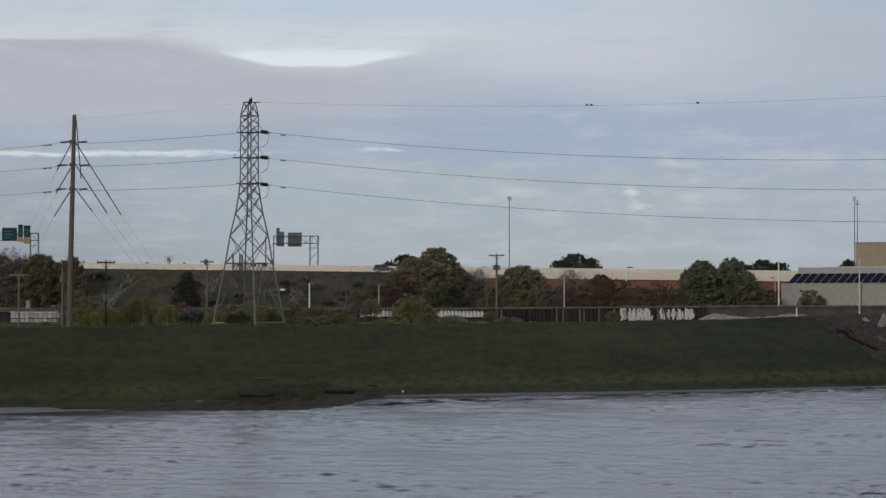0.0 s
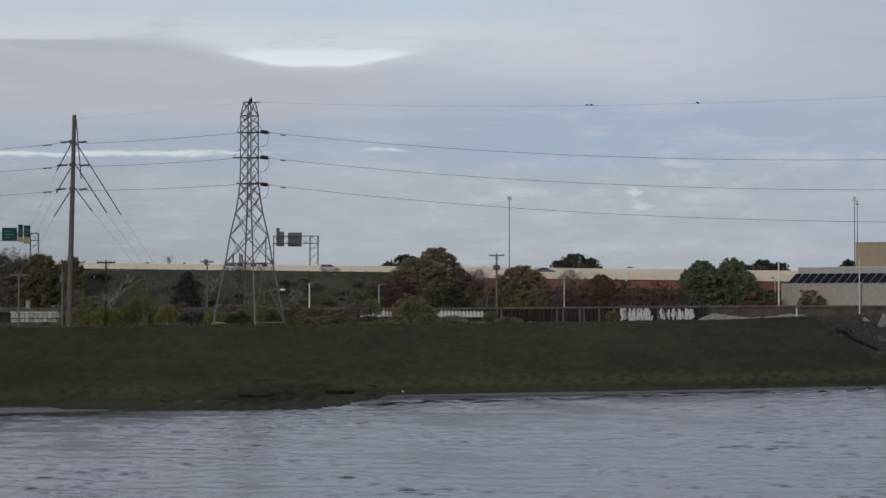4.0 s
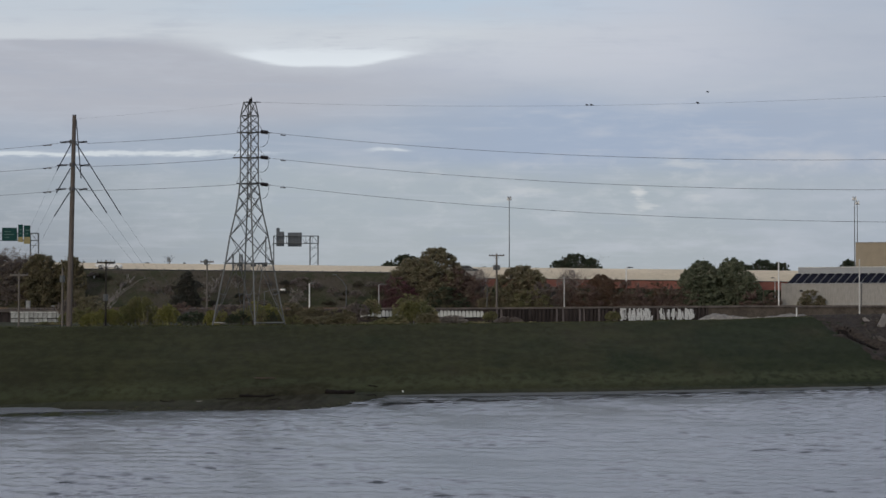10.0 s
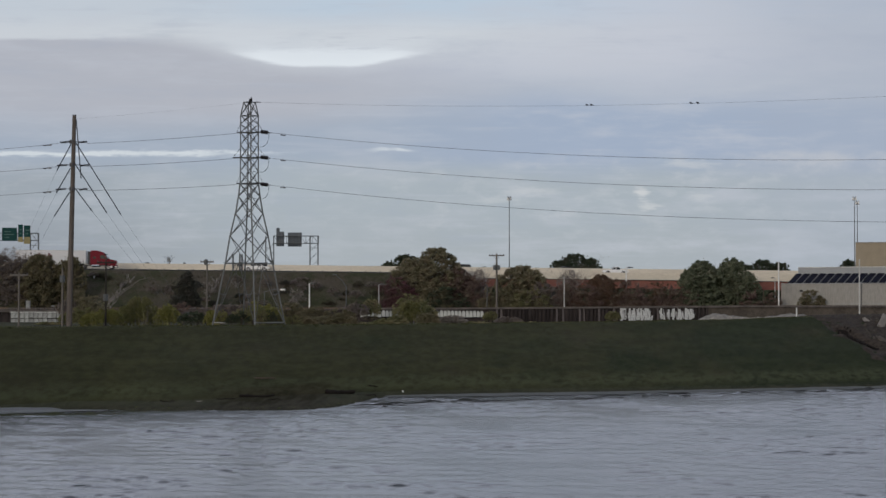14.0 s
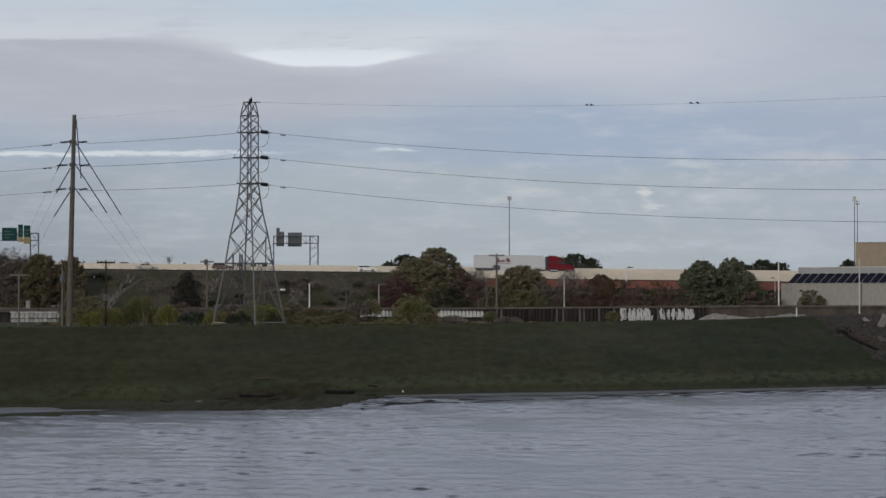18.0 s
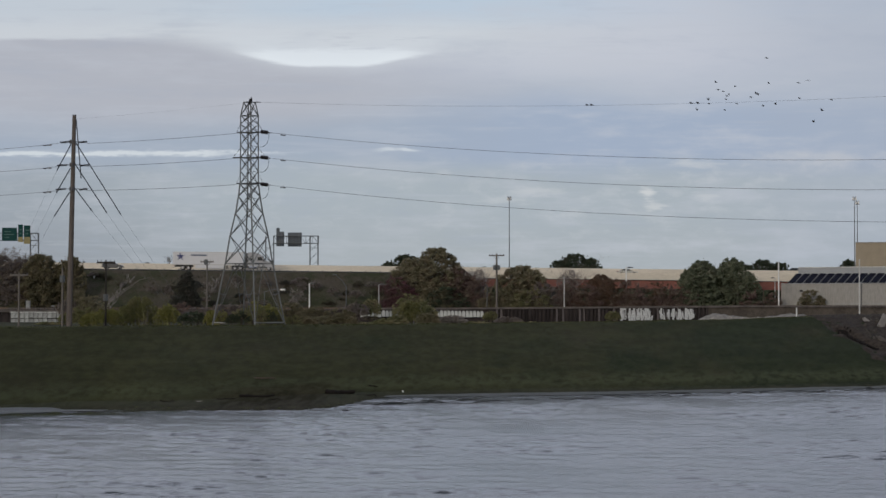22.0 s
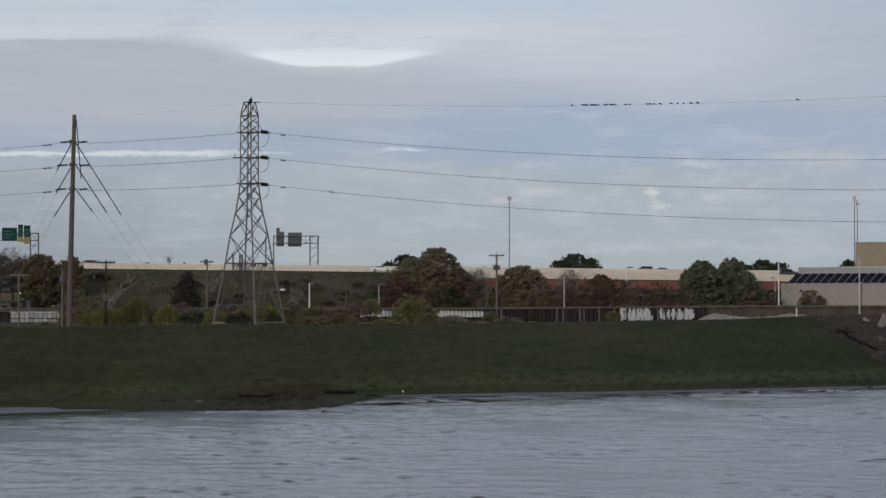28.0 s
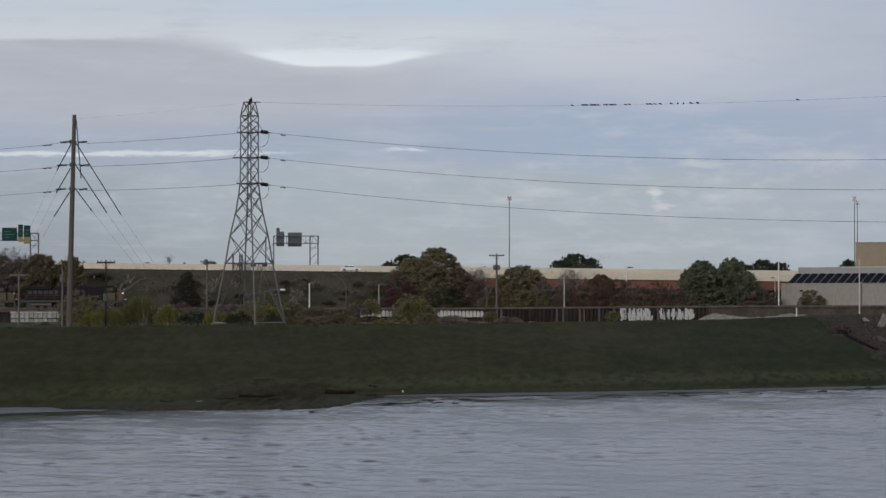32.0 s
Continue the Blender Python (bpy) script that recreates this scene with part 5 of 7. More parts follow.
def bush(x, y, base, top, half, leaf, label, seed, count=900, size=0.16, group="bushes"):
    """A shrub: several stems from the ground and a low uneven crown."""
    rng = random.Random(seed)
    t = thing("bush", label, "bush", at=(x, y, base), group=group)
    h = top - base
    bm = bmesh.new()
    for i in range(6):
        a = rng.uniform(0, 6.28)
        limbs(bm, Vector((rng.uniform(-0.2, 0.2) * half, 0, -0.1)), Vector((math.cos(a) * half * 0.6, math.sin(a) * half * 0.4, h * rng.uniform(0.5, 0.85))), 0.05, rng, 1, 2)
    part("stem", bm, M["bark"], t)
    lobes = []
    for i in range(46):
        q = rng.uniform(-0.95, 0.95)
        hh = h * (1 - 0.5 * abs(q) ** 2.4) * rng.uniform(0.55, 1.0)
        r = half * rng.uniform(0.09, 0.20)
        lobes.append((q * half, rng.uniform(-0.4, 0.3) * half, max(0.12 * h, hh - r * 0.6), r * rng.uniform(0.9, 1.4), r, min(r, h * 0.3) * rng.uniform(0.5, 0.9)))
    for i in range(9):
        # arching shoots that stand out of the mass
        q = rng.uniform(-0.9, 0.9)
        hh = h * (1 - 0.45 * abs(q) ** 2.2)
        lobes.append((q * half * 1.04, rng.uniform(-0.3, 0.2) * half, hh * rng.uniform(0.86, 1.0), half * rng.uniform(0.05, 0.12), half * 0.08, h * rng.uniform(0.04, 0.10)))
    for q in (-0.5, 0.0, 0.5):
        lobes.append((q * half, 0, h * 0.36, half * 0.42, half * 0.3, h * 0.34))
    part("foliage", leaves_mesh("foliage", lobes, int(count * 7.6), size * 0.66, rng, 0.25), M[leaf], t)
    return t


def arching_bush(x, y, base, top, half, leaf, label, seed, count, size, group):
    """A domed shrub of long shoots that rise from its foot, arch over and droop to the ground, with a few pale bare ones."""
    rng = random.Random(seed)
    t = thing("bush", label, "bush", at=(x, y, base), group=group)
    h = top - base
    lobes, pale = [], bmesh.new()
    for i in range(84):
        a = rng.uniform(0, 6.28)
        out = half * rng.uniform(0.30, 1.08)
        rise = h * rng.uniform(0.78, 1.0) * (1 - 0.34 * (out / half) ** 2.4)
        fall = rng.uniform(0.35, 1.0)
        pts = []
        for j in range(8):
            f = j / 7
            up = math.sin(min(1.0, f / 0.62) * math.pi / 2)
            z = rise * up - rise * fall * max(0.0, (f - 0.62) / 0.38) ** 1.6
            r = out * (0.42 + 0.58 * f ** 1.2)
            pts.append(Vector((math.cos(a) * r, math.sin(a) * r * 0.7, z)))
        if i % 9 == 0:
            tube(pale, pts, 0.028, 4, 0.012)
            continue
        for j in range(1, 8):
            w = half * rng.uniform(0.05, 0.11)
            lobes.append((*pts[j], w, w, h * rng.uniform(0.05, 0.12)))
    lobes.append((0, 0, h * 0.36, half * 0.72, half * 0.45, h * 0.38))
    part("stem", pale, M["twig_pale"], t)
    part("foliage", leaves_mesh("foliage", lobes, int(count * 7.6), size * 0.66, rng, 0.30), M[leaf], t)
    return t


def leaning_shrub(x, y, base, dx, h, label, seed):
    """A pale leafless shrub that leans along the slope, all fine branches."""
    rng = random.Random(seed)
    t = thing("shrub", label, "shrub", at=(x, y, base), group="bare shrubs")
    bm = bmesh.new()
    for i in range(8):
        a = Vector((rng.uniform(-0.7, 0.7), rng.uniform(-0.2, 0.2), -0.15))
        k = rng.uniform(0.3, 0.85)
        limbs(bm, a, Vector((dx * k + rng.gauss(0, 0.9), rng.gauss(0, 0.4), h * k)), 0.045, rng, 0, 4)
    part("branch", bm, M["twig_pale"], t)
    return t


def bare_tree(x, y, base, top, half, label, seed, twig="twig", n=9, r=0.12):
    rng = random.Random(seed)
    t = thing("tree", label, "tree", at=(x, y, base), group="bare trees")
    h = top - base
    bm = bmesh.new()
    for i in range(n):
        a = rng.uniform(0, 6.28)
        z = h * rng.uniform(0.0, 0.35)
        e = Vector((math.cos(a) * half * rng.uniform(0.2, 0.7), math.sin(a) * half * 0.4, h * rng.uniform(0.6, 0.82)))
        limbs(bm, Vector((0, 0, z)), e, r * 0.5, rng, 0, 5)
    part("branch", bm, M[twig], t)
    part("trunk", tubed([(0, 0, -0.3), (0.1, 0, h * 0.4)], r * 1.6, 7, r), M["bark"], t)
    return t


# big trees between the tracks and the freeway
tree(-1.47, 428, 4.9, 21.08, 6.2, "leaf_olive", "broad olive-brown autumn tree before the freeway bridge", 1, 6500, 0.26, 0.38, 0.05, lobes_n=22)
tree(-6.57, 426, 4.9, 18.83, 5.2, "leaf_olive", "rounded olive autumn tree beside the larger one", 2, 4200, 0.25, 0.3, 0.05)
tree(3.42, 427, 4.9, 16.66, 4.8, "leaf_maroon", "dark brownish tree beside the tracks", 3, 3000, 0.22, 0.22, 0.05)
tree(16.80, 426, 4.9, 17.13, 6.0, "leaf_olive", "olive-green autumn tree behind the railway wall", 4, 4600, 0.25, 0.3, 0.08, lobes_n=18)
tree(55.70, 424, 4.9, 18.17, 4.9, "leaf_green", "dark green leafy tree before the bridge", 5, 5600, 0.27, 0.34, 0.03, lobes_n=20)
tree(62.20, 425, 4.9, 18.81, 4.6, "leaf_green", "dark green leafy tree with uneven top", 6, 5200, 0.27, 0.34, 0.03, lobes_n=20)
tree(34.16, 427, 4.9, 15.32, 3.6, "leaf_rust", "rusty orange autumn tree below the bridge", 7, 2200, 0.22, 0.2, 0.15)
tree(59.29, 427, 4.9, 16.00, 4.4, "leaf_green", "green leafy tree between its neighbours", 61, 4200, 0.27, 0.3, 0.03)
tree(52.32, 422, 4.9, 16.44, 2.6, "leaf_green", "slim green tree beside the larger ones", 62, 1800, 0.25, 0.2, 0.03)
tree(65.50, 423, 4.9, 15.85, 2.8, "leaf_green", "slim green tree beside the larger ones", 63, 1800, 0.25, 0.2, 0.03)
tree(-87.10, 427, 4.9, 19.83, 5.2, "leaf_moss", "green-brown tree behind the railway", 9, 5200, 0.25, 0.3, 0.05, lobes_n=20)
tree(-80.52, 427, 4.9, 19.22, 3.9, "leaf_moss", "narrow olive tree behind the railway", 10, 3600, 0.24, 0.25, 0.05)
tree(-91.65, 430, 4.9, 18.81, 4.2, "leaf_drab", "brownish tree in the clump by the gantry", 11, 2600, 0.24, 0.25, 0.05)
tree(-95.60, 429, 4.9, 19.40, 4.5, "leaf_drab", "dull brown tree in the clump by the gantry", 12, 2400, 0.24, 0.25, 0.05)
tree(-95.23, 434, 4.9, 21.52, 4.6, "leaf_drab", "thin grey-brown tree top under the green signs", 64, 420, 0.16, 0.2, 0.45)
tree(-91.43, 436, 4.9, 20.33, 3.8, "leaf_drab", "thin grey-brown tree top under the green signs", 65, 420, 0.16, 0.2, 0.4)
tree(-53.75, 415, 5.0, 15.82, 4.5, "leaf_umber", "dark grey-green shrubby tree at the foot of the embankment", 13, 3400, 0.22, 0.2, 0.02, cone=True)
for i, (px, pt, hw) in enumerate(((992, 459, 20), (1016, 447, 26), (1044, 456, 22), (1350, 458, 26), (1382, 463, 18), (716, 449, 26), (690, 462, 18), (1502, 459, 20), (1322, 467, 14))):
    d = 540.0
    tree((px - 784) / 3500 * d, d, 4.8, 8 + (545 - pt) / 3500 * d, hw / 3500 * d, "leaf_dark", "far dark tree top beyond the freeway", 20 + i, 1500, 0.22, 0.25, 0.72, group="far trees", lobes_n=12)
tree(27.40, 430, 4.9, 16.60, 2.8, "leaf_bare", "pale leafless tree crown below the bridge", 66, 700, 0.14, 0.14, 0.3)
tree(7.90, 431, 4.9, 16.70, 2.0, "leaf_bare", "pale leafless tree crown below the bridge", 67, 600, 0.14, 0.14, 0.3)
bare_tree(27.40, 429.5, 4.9, 17.9, 4.4, "pale leafless tree below the bridge", 31, n=28, r=0.115)
bare_tree(7.90, 430.5, 4.9, 17.8, 3.2, "pale leafless tree below the bridge", 32, "twig_pale", 24, 0.115)
bare_tree(-97.89, 445, 5.5, 23.13, 5.4, "grey leafless tree under the green signs", 33, n=20)
bare_tree(-91.89, 443, 5.5, 20.53, 3.6, "grey leafless tree under the green signs", 35, n=11)
bare_tree(-99.73, 443, 5.5, 22.30, 4.6, "grey leafless tree under the green signs", 36, n=20)
bare_tree(-94.20, 442, 5.5, 21.26, 3.4, "grey leafless tree under the green signs", 34)

bare_tree(-63.55, 458.5, 16.3, 20.6, 0.9, "spindly dead stalk beyond the median barrier", 37, "bark", 7, 0.10)

# dark woods far behind, seen under the bridge
rng = random.Random(3)
lobes = []
for i in range(150):
    x = -150 + 2.4 * i + rng.uniform(-1, 1)
    lobes.append((x, 600 + rng.uniform(-8, 8), 9.5 + rng.uniform(-1, 2.0), rng.uniform(2.5, 4.0), 3.0, rng.uniform(6.0, 7.5)))
solo("far_woods", leaves_mesh("far_woods", lobes, 70000, 1.0, rng), M["leaf_dark"], "dark woods far beyond the freeway", "woods", kind="stuff")

# maroon and rust brush behind the railway wall
rng = random.Random(5)
for i, (px, pt, hw, leaf) in enumerate(((700, 496, 24, "leaf_wine"), (712, 510, 22, "leaf_wine"), (846, 500, 18, "leaf_maroon"), (876, 512, 20, "leaf_olive"), (962, 508, 22, "leaf_drab"), (990, 512, 26, "leaf_maroon"), (1025, 500, 26, "leaf_maroon"), (1050, 505, 30, "leaf_rust"),
                                        (1085, 498, 22, "leaf_rust"), (1112, 503, 20, "leaf_maroon"), (1140, 514, 30, "leaf_maroon"), (1166, 507, 22, "leaf_rust"), (1186, 510, 16, "leaf_maroon"), (1205, 517, 24, "leaf_maroon"),
                                        (1228, 512, 24, "leaf_green"), (1330, 522, 14, "leaf_maroon"), (1368, 524, 11, "leaf_maroon"), (900, 520, 24, "leaf_weed"), (940, 518, 24, "leaf_weed"), (790, 515, 26, "leaf_dark"), (760, 520, 26, "leaf_olive"))):
    d = 421.0 + (i % 3)
    bush((px - 784) / 3500 * d, d, 5.0, 8 + (545 - pt + 7) / 3500 * d, 1.6 * hw / 3500 * d, leaf, "dense autumn brush behind the railway wall", 50 + i, 1500, 0.15, "brush behind the tracks")

# yellow-green bushes between levee and tracks
def shrub_row(rows, label, seed, count, size):
    for i, (px, pt, hw, leaf, d) in enumerate(rows):
        pt += (0, 5, -3, 7, 2, -2)[i % 6] if leaf != "leaf_yellow" else 0
        bush((px - 784) / 3500 * d, d, 5.2, 8 + (545 - pt) / 3500 * d, hw / 3500 * d, leaf, label, seed + i, count, size, "shrubs behind the levee")


shrub_row(((146, 541, 24, "leaf_weed", 312), (158, 540, 20, "leaf_moss", 318), (282, 552, 12, "leaf_moss", 312), (216, 548, 16, "leaf_moss", 318),
           (468, 538, 34, "leaf_yellow", 306), (728, 522, 34, "leaf_weed", 332), (757, 544, 20, "leaf_weed", 330)),
          "yellow-green shrub between levee and tracks", 90, 2100, 0.12)
for i, (px, pt, hw, leaf, d) in enumerate(((160, 552, 17, "leaf_yellow", 296), (190, 545, 29, "leaf_yellow", 302), (222, 541, 20, "leaf_gold", 310), (247, 523, 31, "leaf_gold", 306), (272, 540, 16, "leaf_gold", 309), (297, 538, 22, "leaf_yellow", 298), (374, 549, 14, "leaf_yellow", 262), (727, 531, 30, "leaf_gold", 326))):
    arching_bush((px - 784) / 3500 * d, d, 5.2, 8 + (545 - pt) / 3500 * d, 1.1 * hw / 3500 * d, leaf, "domed yellow-green shrub of arching shoots", 470 + i, 2900, 0.11, "shrubs behind the levee")
shrub_row(((320, 536, 30, "leaf_maroon", 320), (344, 540, 34, "leaf_drab", 312), (345, 554, 30, "leaf_dark", 290), (362, 538, 30, "leaf_drab", 330), (400, 535, 34, "leaf_drab", 350), (436, 546, 28, "leaf_weed", 300),
           (440, 534, 34, "leaf_drab", 350), (490, 556, 26, "leaf_weed", 285), (515, 538, 32, "leaf_moss", 350), (535, 553, 28, "leaf_moss", 300), (556, 541, 32, "leaf_moss", 345), (572, 562, 24, "leaf_olive", 305),
           (604, 555, 28, "leaf_moss", 290), (598, 541, 32, "leaf_moss", 350), (632, 538, 24, "leaf_drab", 398), (640, 564, 24, "leaf_weed", 295), (657, 526, 18, "leaf_weed", 400), (682, 566, 24, "leaf_weed", 300),
           (704, 558, 20, "leaf_weed", 320), (757, 549, 22, "leaf_olive", 320), (800, 561, 26, "leaf_grey", 330), (845, 562, 26, "leaf_weed", 330), (868, 549, 14, "leaf_weed", 392)),
          "dull low shrub between levee and tracks", 180, 1250, 0.13)
shrub_row(((900, 561, 26, "leaf_drab", 330), (935, 564, 28, "leaf_weed", 320), (1085, 554, 14, "leaf_weed", 395), (1060, 563, 22, "leaf_weed", 330), (120, 552, 18, "leaf_weed", 330), (90, 572, 26, "leaf_weed", 330),
           (135, 512, 26, "leaf_olive", 402), (160, 516, 26, "leaf_olive", 400), (118, 530, 20, "leaf_drab", 401)),
          "dull low shrub beside the tracks", 220, 1400, 0.13)

# brush round the tower's feet
for i, (px, pt, hw, leaf, d) in enumerate(((392, 549, 13, "leaf_yellow", 249), (412, 556, 16, "leaf_dark", 248), (428, 551, 15, "leaf_dark", 248), (446, 545, 14, "leaf_weed", 249), (460, 543, 13, "leaf_weed", 248), (476, 550, 14, "leaf_dark", 249), (450, 532, 16, "leaf_yellow", 256), (494, 556, 13, "leaf_weed", 252), (520, 558, 16, "leaf_weed", 250))):
    bush((px - 784) / 3500 * d, d, 5.6, 8 + (545 - pt) / 3500 * d, hw / 3500 * d, leaf, "tangled brush round the feet of the tower", 400 + i, 700, 0.075, "brush round the tower")

bush(78.36, 420, 5.0, 11.9, 3.0, "leaf_moss", "dark olive bush before the cream building", 8, 2600, 0.15, "brush behind the tracks")

# pale dry brush climbing the embankment
for i, (px, py, s) in enumerate(((366, 506, 8), (372, 515, 9), (525, 520, 10), (532, 530, 9), (520, 535, 8), (535, 510, 6), (300, 520, 8), (270, 512, 7), (590, 515, 9), (630, 520, 10), (470, 500, 8), (560, 505, 8), (420, 495, 9))):
    f = (py - 482) / 60.0
    y = 438.0 - 17.0 * f
    z = 8 + (545 - py) / 3500 * y
    bush((px - 784) / 3500 * y, y, z - 0.9, z + 0.8, 1.3 * s / 3500 * y, "leaf_grey" if i < 5 else "leaf_drab", "pale dry brush on the embankment slope" if i < 5 else "dull weeds on the embankment slope", 140 + i, 150 if i < 5 else 380, 0.09, "embankment brush")

# pale leafless shrubs leaning up the slope
for i, (x, f, dx, h) in enumerate(((-72.3, 0.72, 1.2, 2.6), (-71.4, 0.52, 1.6, 2.7), (-70.4, 0.36, 1.5, 2.6), (-69.3, 0.22, 1.3, 2.2), (-71.9, 0.60, 0.5, 2.2), (-50.4, 0.40, 0.3, 2.6), (-50.0, 0.22, 0.5, 2.2), (-51.1, 0.5, -0.3, 2.0), (-32.4, 0.55, 0.7, 2.4), (-31.2, 0.4, 0.5, 2.3), (-45.5, 0.3, 0.4, 1.6), (-28.0, 0.3, -0.5, 1.8))):
    leaning_shrub(x, 438.6 - 17.6 * f, road_z(x) - 0.45 + (4.6 - road_z(x) + 0.45) * f, dx, h, "pale leafless shrub leaning on the embankment slope", 520 + i)

# low scrub scattered over the embankment
rng = random.Random(21)
for i in range(46):
    f = rng.uniform(0.12, 0.95)
    x = rng.uniform(-82, ABUT - 8)
    y = 438.6 - 17.6 * f
    z = road_z(x) - 0.45 + (4.6 - road_z(x) + 0.45) * f
    bush(x, y, z - 0.2, z + rng.uniform(0.5, 1.5), rng.uniform(0.7, 1.9), rng.choice(("leaf_drab", "leaf_umber", "leaf_dull", "leaf_dull", "leaf_drab")), "low drab scrub on the embankment slope", 300 + i, 170, 0.13, "embankment scrub")

# weeds along the top edge of the embankment and over its face
rng = random.Random(8)
vs, fs = [], []
for i in range(9000):
    x = rng.uniform(-100, ABUT - 1)
    f = rng.random() ** 1.3
    y = 439.2 - 17.5 * f
    z0 = road_z(x) - 0.4 + (4.6 - road_z(x) + 0.4) * f
    if noise.noise((x * 0.12, f * 6, 1.0)) < -0.15:
        continue
    h, w_ = rng.uniform(0.25, 0.75) * (0.35 + 0.65 * min(1.0, f * 8)), rng.uniform(0.04, 0.12)
    a = rng.uniform(0, 3.14)
    dx, dy = math.cos(a) * w_, math.sin(a) * w_
    k = len(vs)
    lx, ly = rng.gauss(0, 0.15), rng.gauss(0, 0.15)
    vs += [(x - dx, y - dy, z0 - 0.1), (x + dx, y + dy, z0 - 0.1), (x + dx + lx, y + dy + ly, z0 + h), (x - dx + lx, y - dy + ly, z0 + h * 0.8)]
    fs.append((k, k + 1, k + 2, k + 3))
me = bpy.data.meshes.new("weeds")
me.from_pydata(vs, [], fs)
solo("weeds", me, M["leaf_dull"], "dull dry weeds over the freeway embankment", "weeds", kind="stuff")

# tufts over the levee
vs, fs = [], []
for i in range(9000):
    x = rng.uniform(-52, 62)
    m = rng.uniform(0.6, 4) if i % 5 == 0 else crest(x) - shore(x) + rng.uniform(-0.4, 3)
    y = shore(x) + m
    if abs(x) / y > 0.245 or (m < 5 and x > -6):
        continue
    z0 = ground_z(x, y)
    if z0 < 0.25 and rng.random() < 0.7:
        continue
    h, w_ = rng.uniform(0.03, 0.09) * (1.6 if rng.random() < 0.06 else 1), rng.uniform(0.03, 0.09)
    a = rng.uniform(0, 3.14)
    dx, dy = math.cos(a) * w_, math.sin(a) * w_
    k = len(vs)
    lx, ly = rng.gauss(0, 0.05), rng.gauss(0, 0.05)
    vs += [(x - dx, y - dy, z0 - 0.02), (x + dx, y + dy, z0 - 0.02), (x + dx + lx, y + dy + ly, z0 + h), (x - dx + lx, y - dy + ly, z0 + h * 0.7)]
    fs.append((k, k + 1, k + 2, k + 3))
me = bpy.data.meshes.new("grass_tufts")
me.from_pydata(vs, [], fs)
M["tuft"] = leafy("short_grass_blades", (0.027, 0.032, 0.014), (0.039, 0.044, 0.018), (0.046, 0.047, 0.022))
solo("grass_tufts", me, M["tuft"], "short dark green grass blades on the levee", "grass", kind="stuff")


# ---- waterside litter, logs, rubble ----
def log(x, y, length, r, rz, label, seed, stub=True, wood="log"):
    rng = random.Random(seed)
    t = thing("driftwood_log", label, "log", at=(x, y, max(0.0, ground_z(x, y)) + r * 0.6), rz=rz, group="driftwood")
    k = 7
    pts = [Vector((length * (i / k - 0.5), rng.gauss(0, 0.08), rng.gauss(0, 0.05))) for i in range(k + 1)]
    part("stem", tubed(pts, r, 9, r * 0.55), M[wood], t)
    if stub:
        for s in (0.15, 0.55, 0.9):
            p = pts[int(s * k)]
            part("branch_stub", tubed([p, p + Vector((rng.uniform(-0.3, 0.5), rng.uniform(-0.3, 0.3), rng.uniform(0.05, 0.22)))], r * 0.3, 6, r * 0.12), M["log"], t)
    return t


log(-9.08, 174.6, 2.6, 0.27, 14, "dark wet driftwood log at the water's edge", 1)
log(-6.75, 174.6, 1.9, 0.07, 20, "thin dark driftwood branch at the water's edge", 2)
log(-6.35, 179.3, 0.9, 0.07, 15, "thin dark driftwood branch on the grass", 3)
log(-15.77, 167.8, 3.0, 0.15, 10, "dark driftwood log on the mud", 4)
log(-14.08, 165.9, 1.3, 0.06, 8, "thin driftwood stick on the mud", 6, False)
log(-18.1, 165.2, 1.6, 0.05, 20, "thin driftwood stick on the mud", 7, False)
log(-22.4, 161.0, 1.2, 0.05, 20, "thin driftwood stick on the mud", 8, False)
log(-16.17, 172.0, 3.2, 0.10, 9, "long weathered brown driftwood log above the mud", 5, False, "bark")
bm = bmesh.new()
tube(bm, [(0, 0, 0), (0, 0, 0.11), (0, 0, 0.14), (0, 0, 0.18)], 0.075, 10, 0.035)
xj, yj = -3.65, 179.9
solo("plastic_jug", bm, plain("white_plastic", (0.75, 0.75, 0.73), 0.4), "small white plastic jug on the waterside grass", "litter", at=(xj, yj, ground_z(xj, yj)))
bm = boxed(-0.22, 0.22, -0.1, 0.1, 0, 0.05, 0.02)
xj, yj = -20.0, 162.3
solo("driftwood_scrap", bm, M["rubble"], "pale scrap of wood on the mud", "litter", at=(xj, yj, ground_z(xj, yj) + 0.02), rz=20)


def stone(rng, r):
    bm = bmesh.new()
    bmesh.ops.create_icosphere(bm, subdivisions=1, radius=r)
    sx, sy, sz = rng.uniform(0.8, 1.5), rng.uniform(0.7, 1.1), rng.uniform(0.45, 0.8)
    for v in bm.verts:
        v.co = Vector((v.co.x * sx, v.co.y * sy, v.co.z * sz)) * rng.uniform(0.75, 1.15)
    return bm


M["rubble_dust"] = mat("pale_crushed_stone", (0.22, 0.205, 0.185), 0.95, 0, 0.35, 2.5, 0.6)
rng = random.Random(12)
shapes = []
for i in range(7):
    me = mesh_of("stone", stone(rng, 0.32))
    me.materials.append(M["rubble"])
    shapes.append(me)
pile = thing("gravel_heap", "long low heap of pale broken stone behind the levee top", "rubble heap")
vs = []
for j in range(9):
    for i in range(121):
        u, v = i / 120, j / 8
        d = 241.0 + 5.0 * v
        e = min(1.0, u / 0.12, (1 - u) / 0.1)
        top = 6.62 + 0.62 * e * (0.62 + 0.38 * math.sin(u * 9.0 + 0.4)) + 0.14 * noise.noise((u * 22, v * 3, 1.0)) + 0.06 * noise.noise((u * 70, v * 9, 2.0))
        vs.append(((1236 + 208 * u - 784) / 3500 * d, d, 5.6 + (top - 5.6) * math.sin(math.pi * v) ** 0.5))
me = bpy.data.meshes.new("mound")
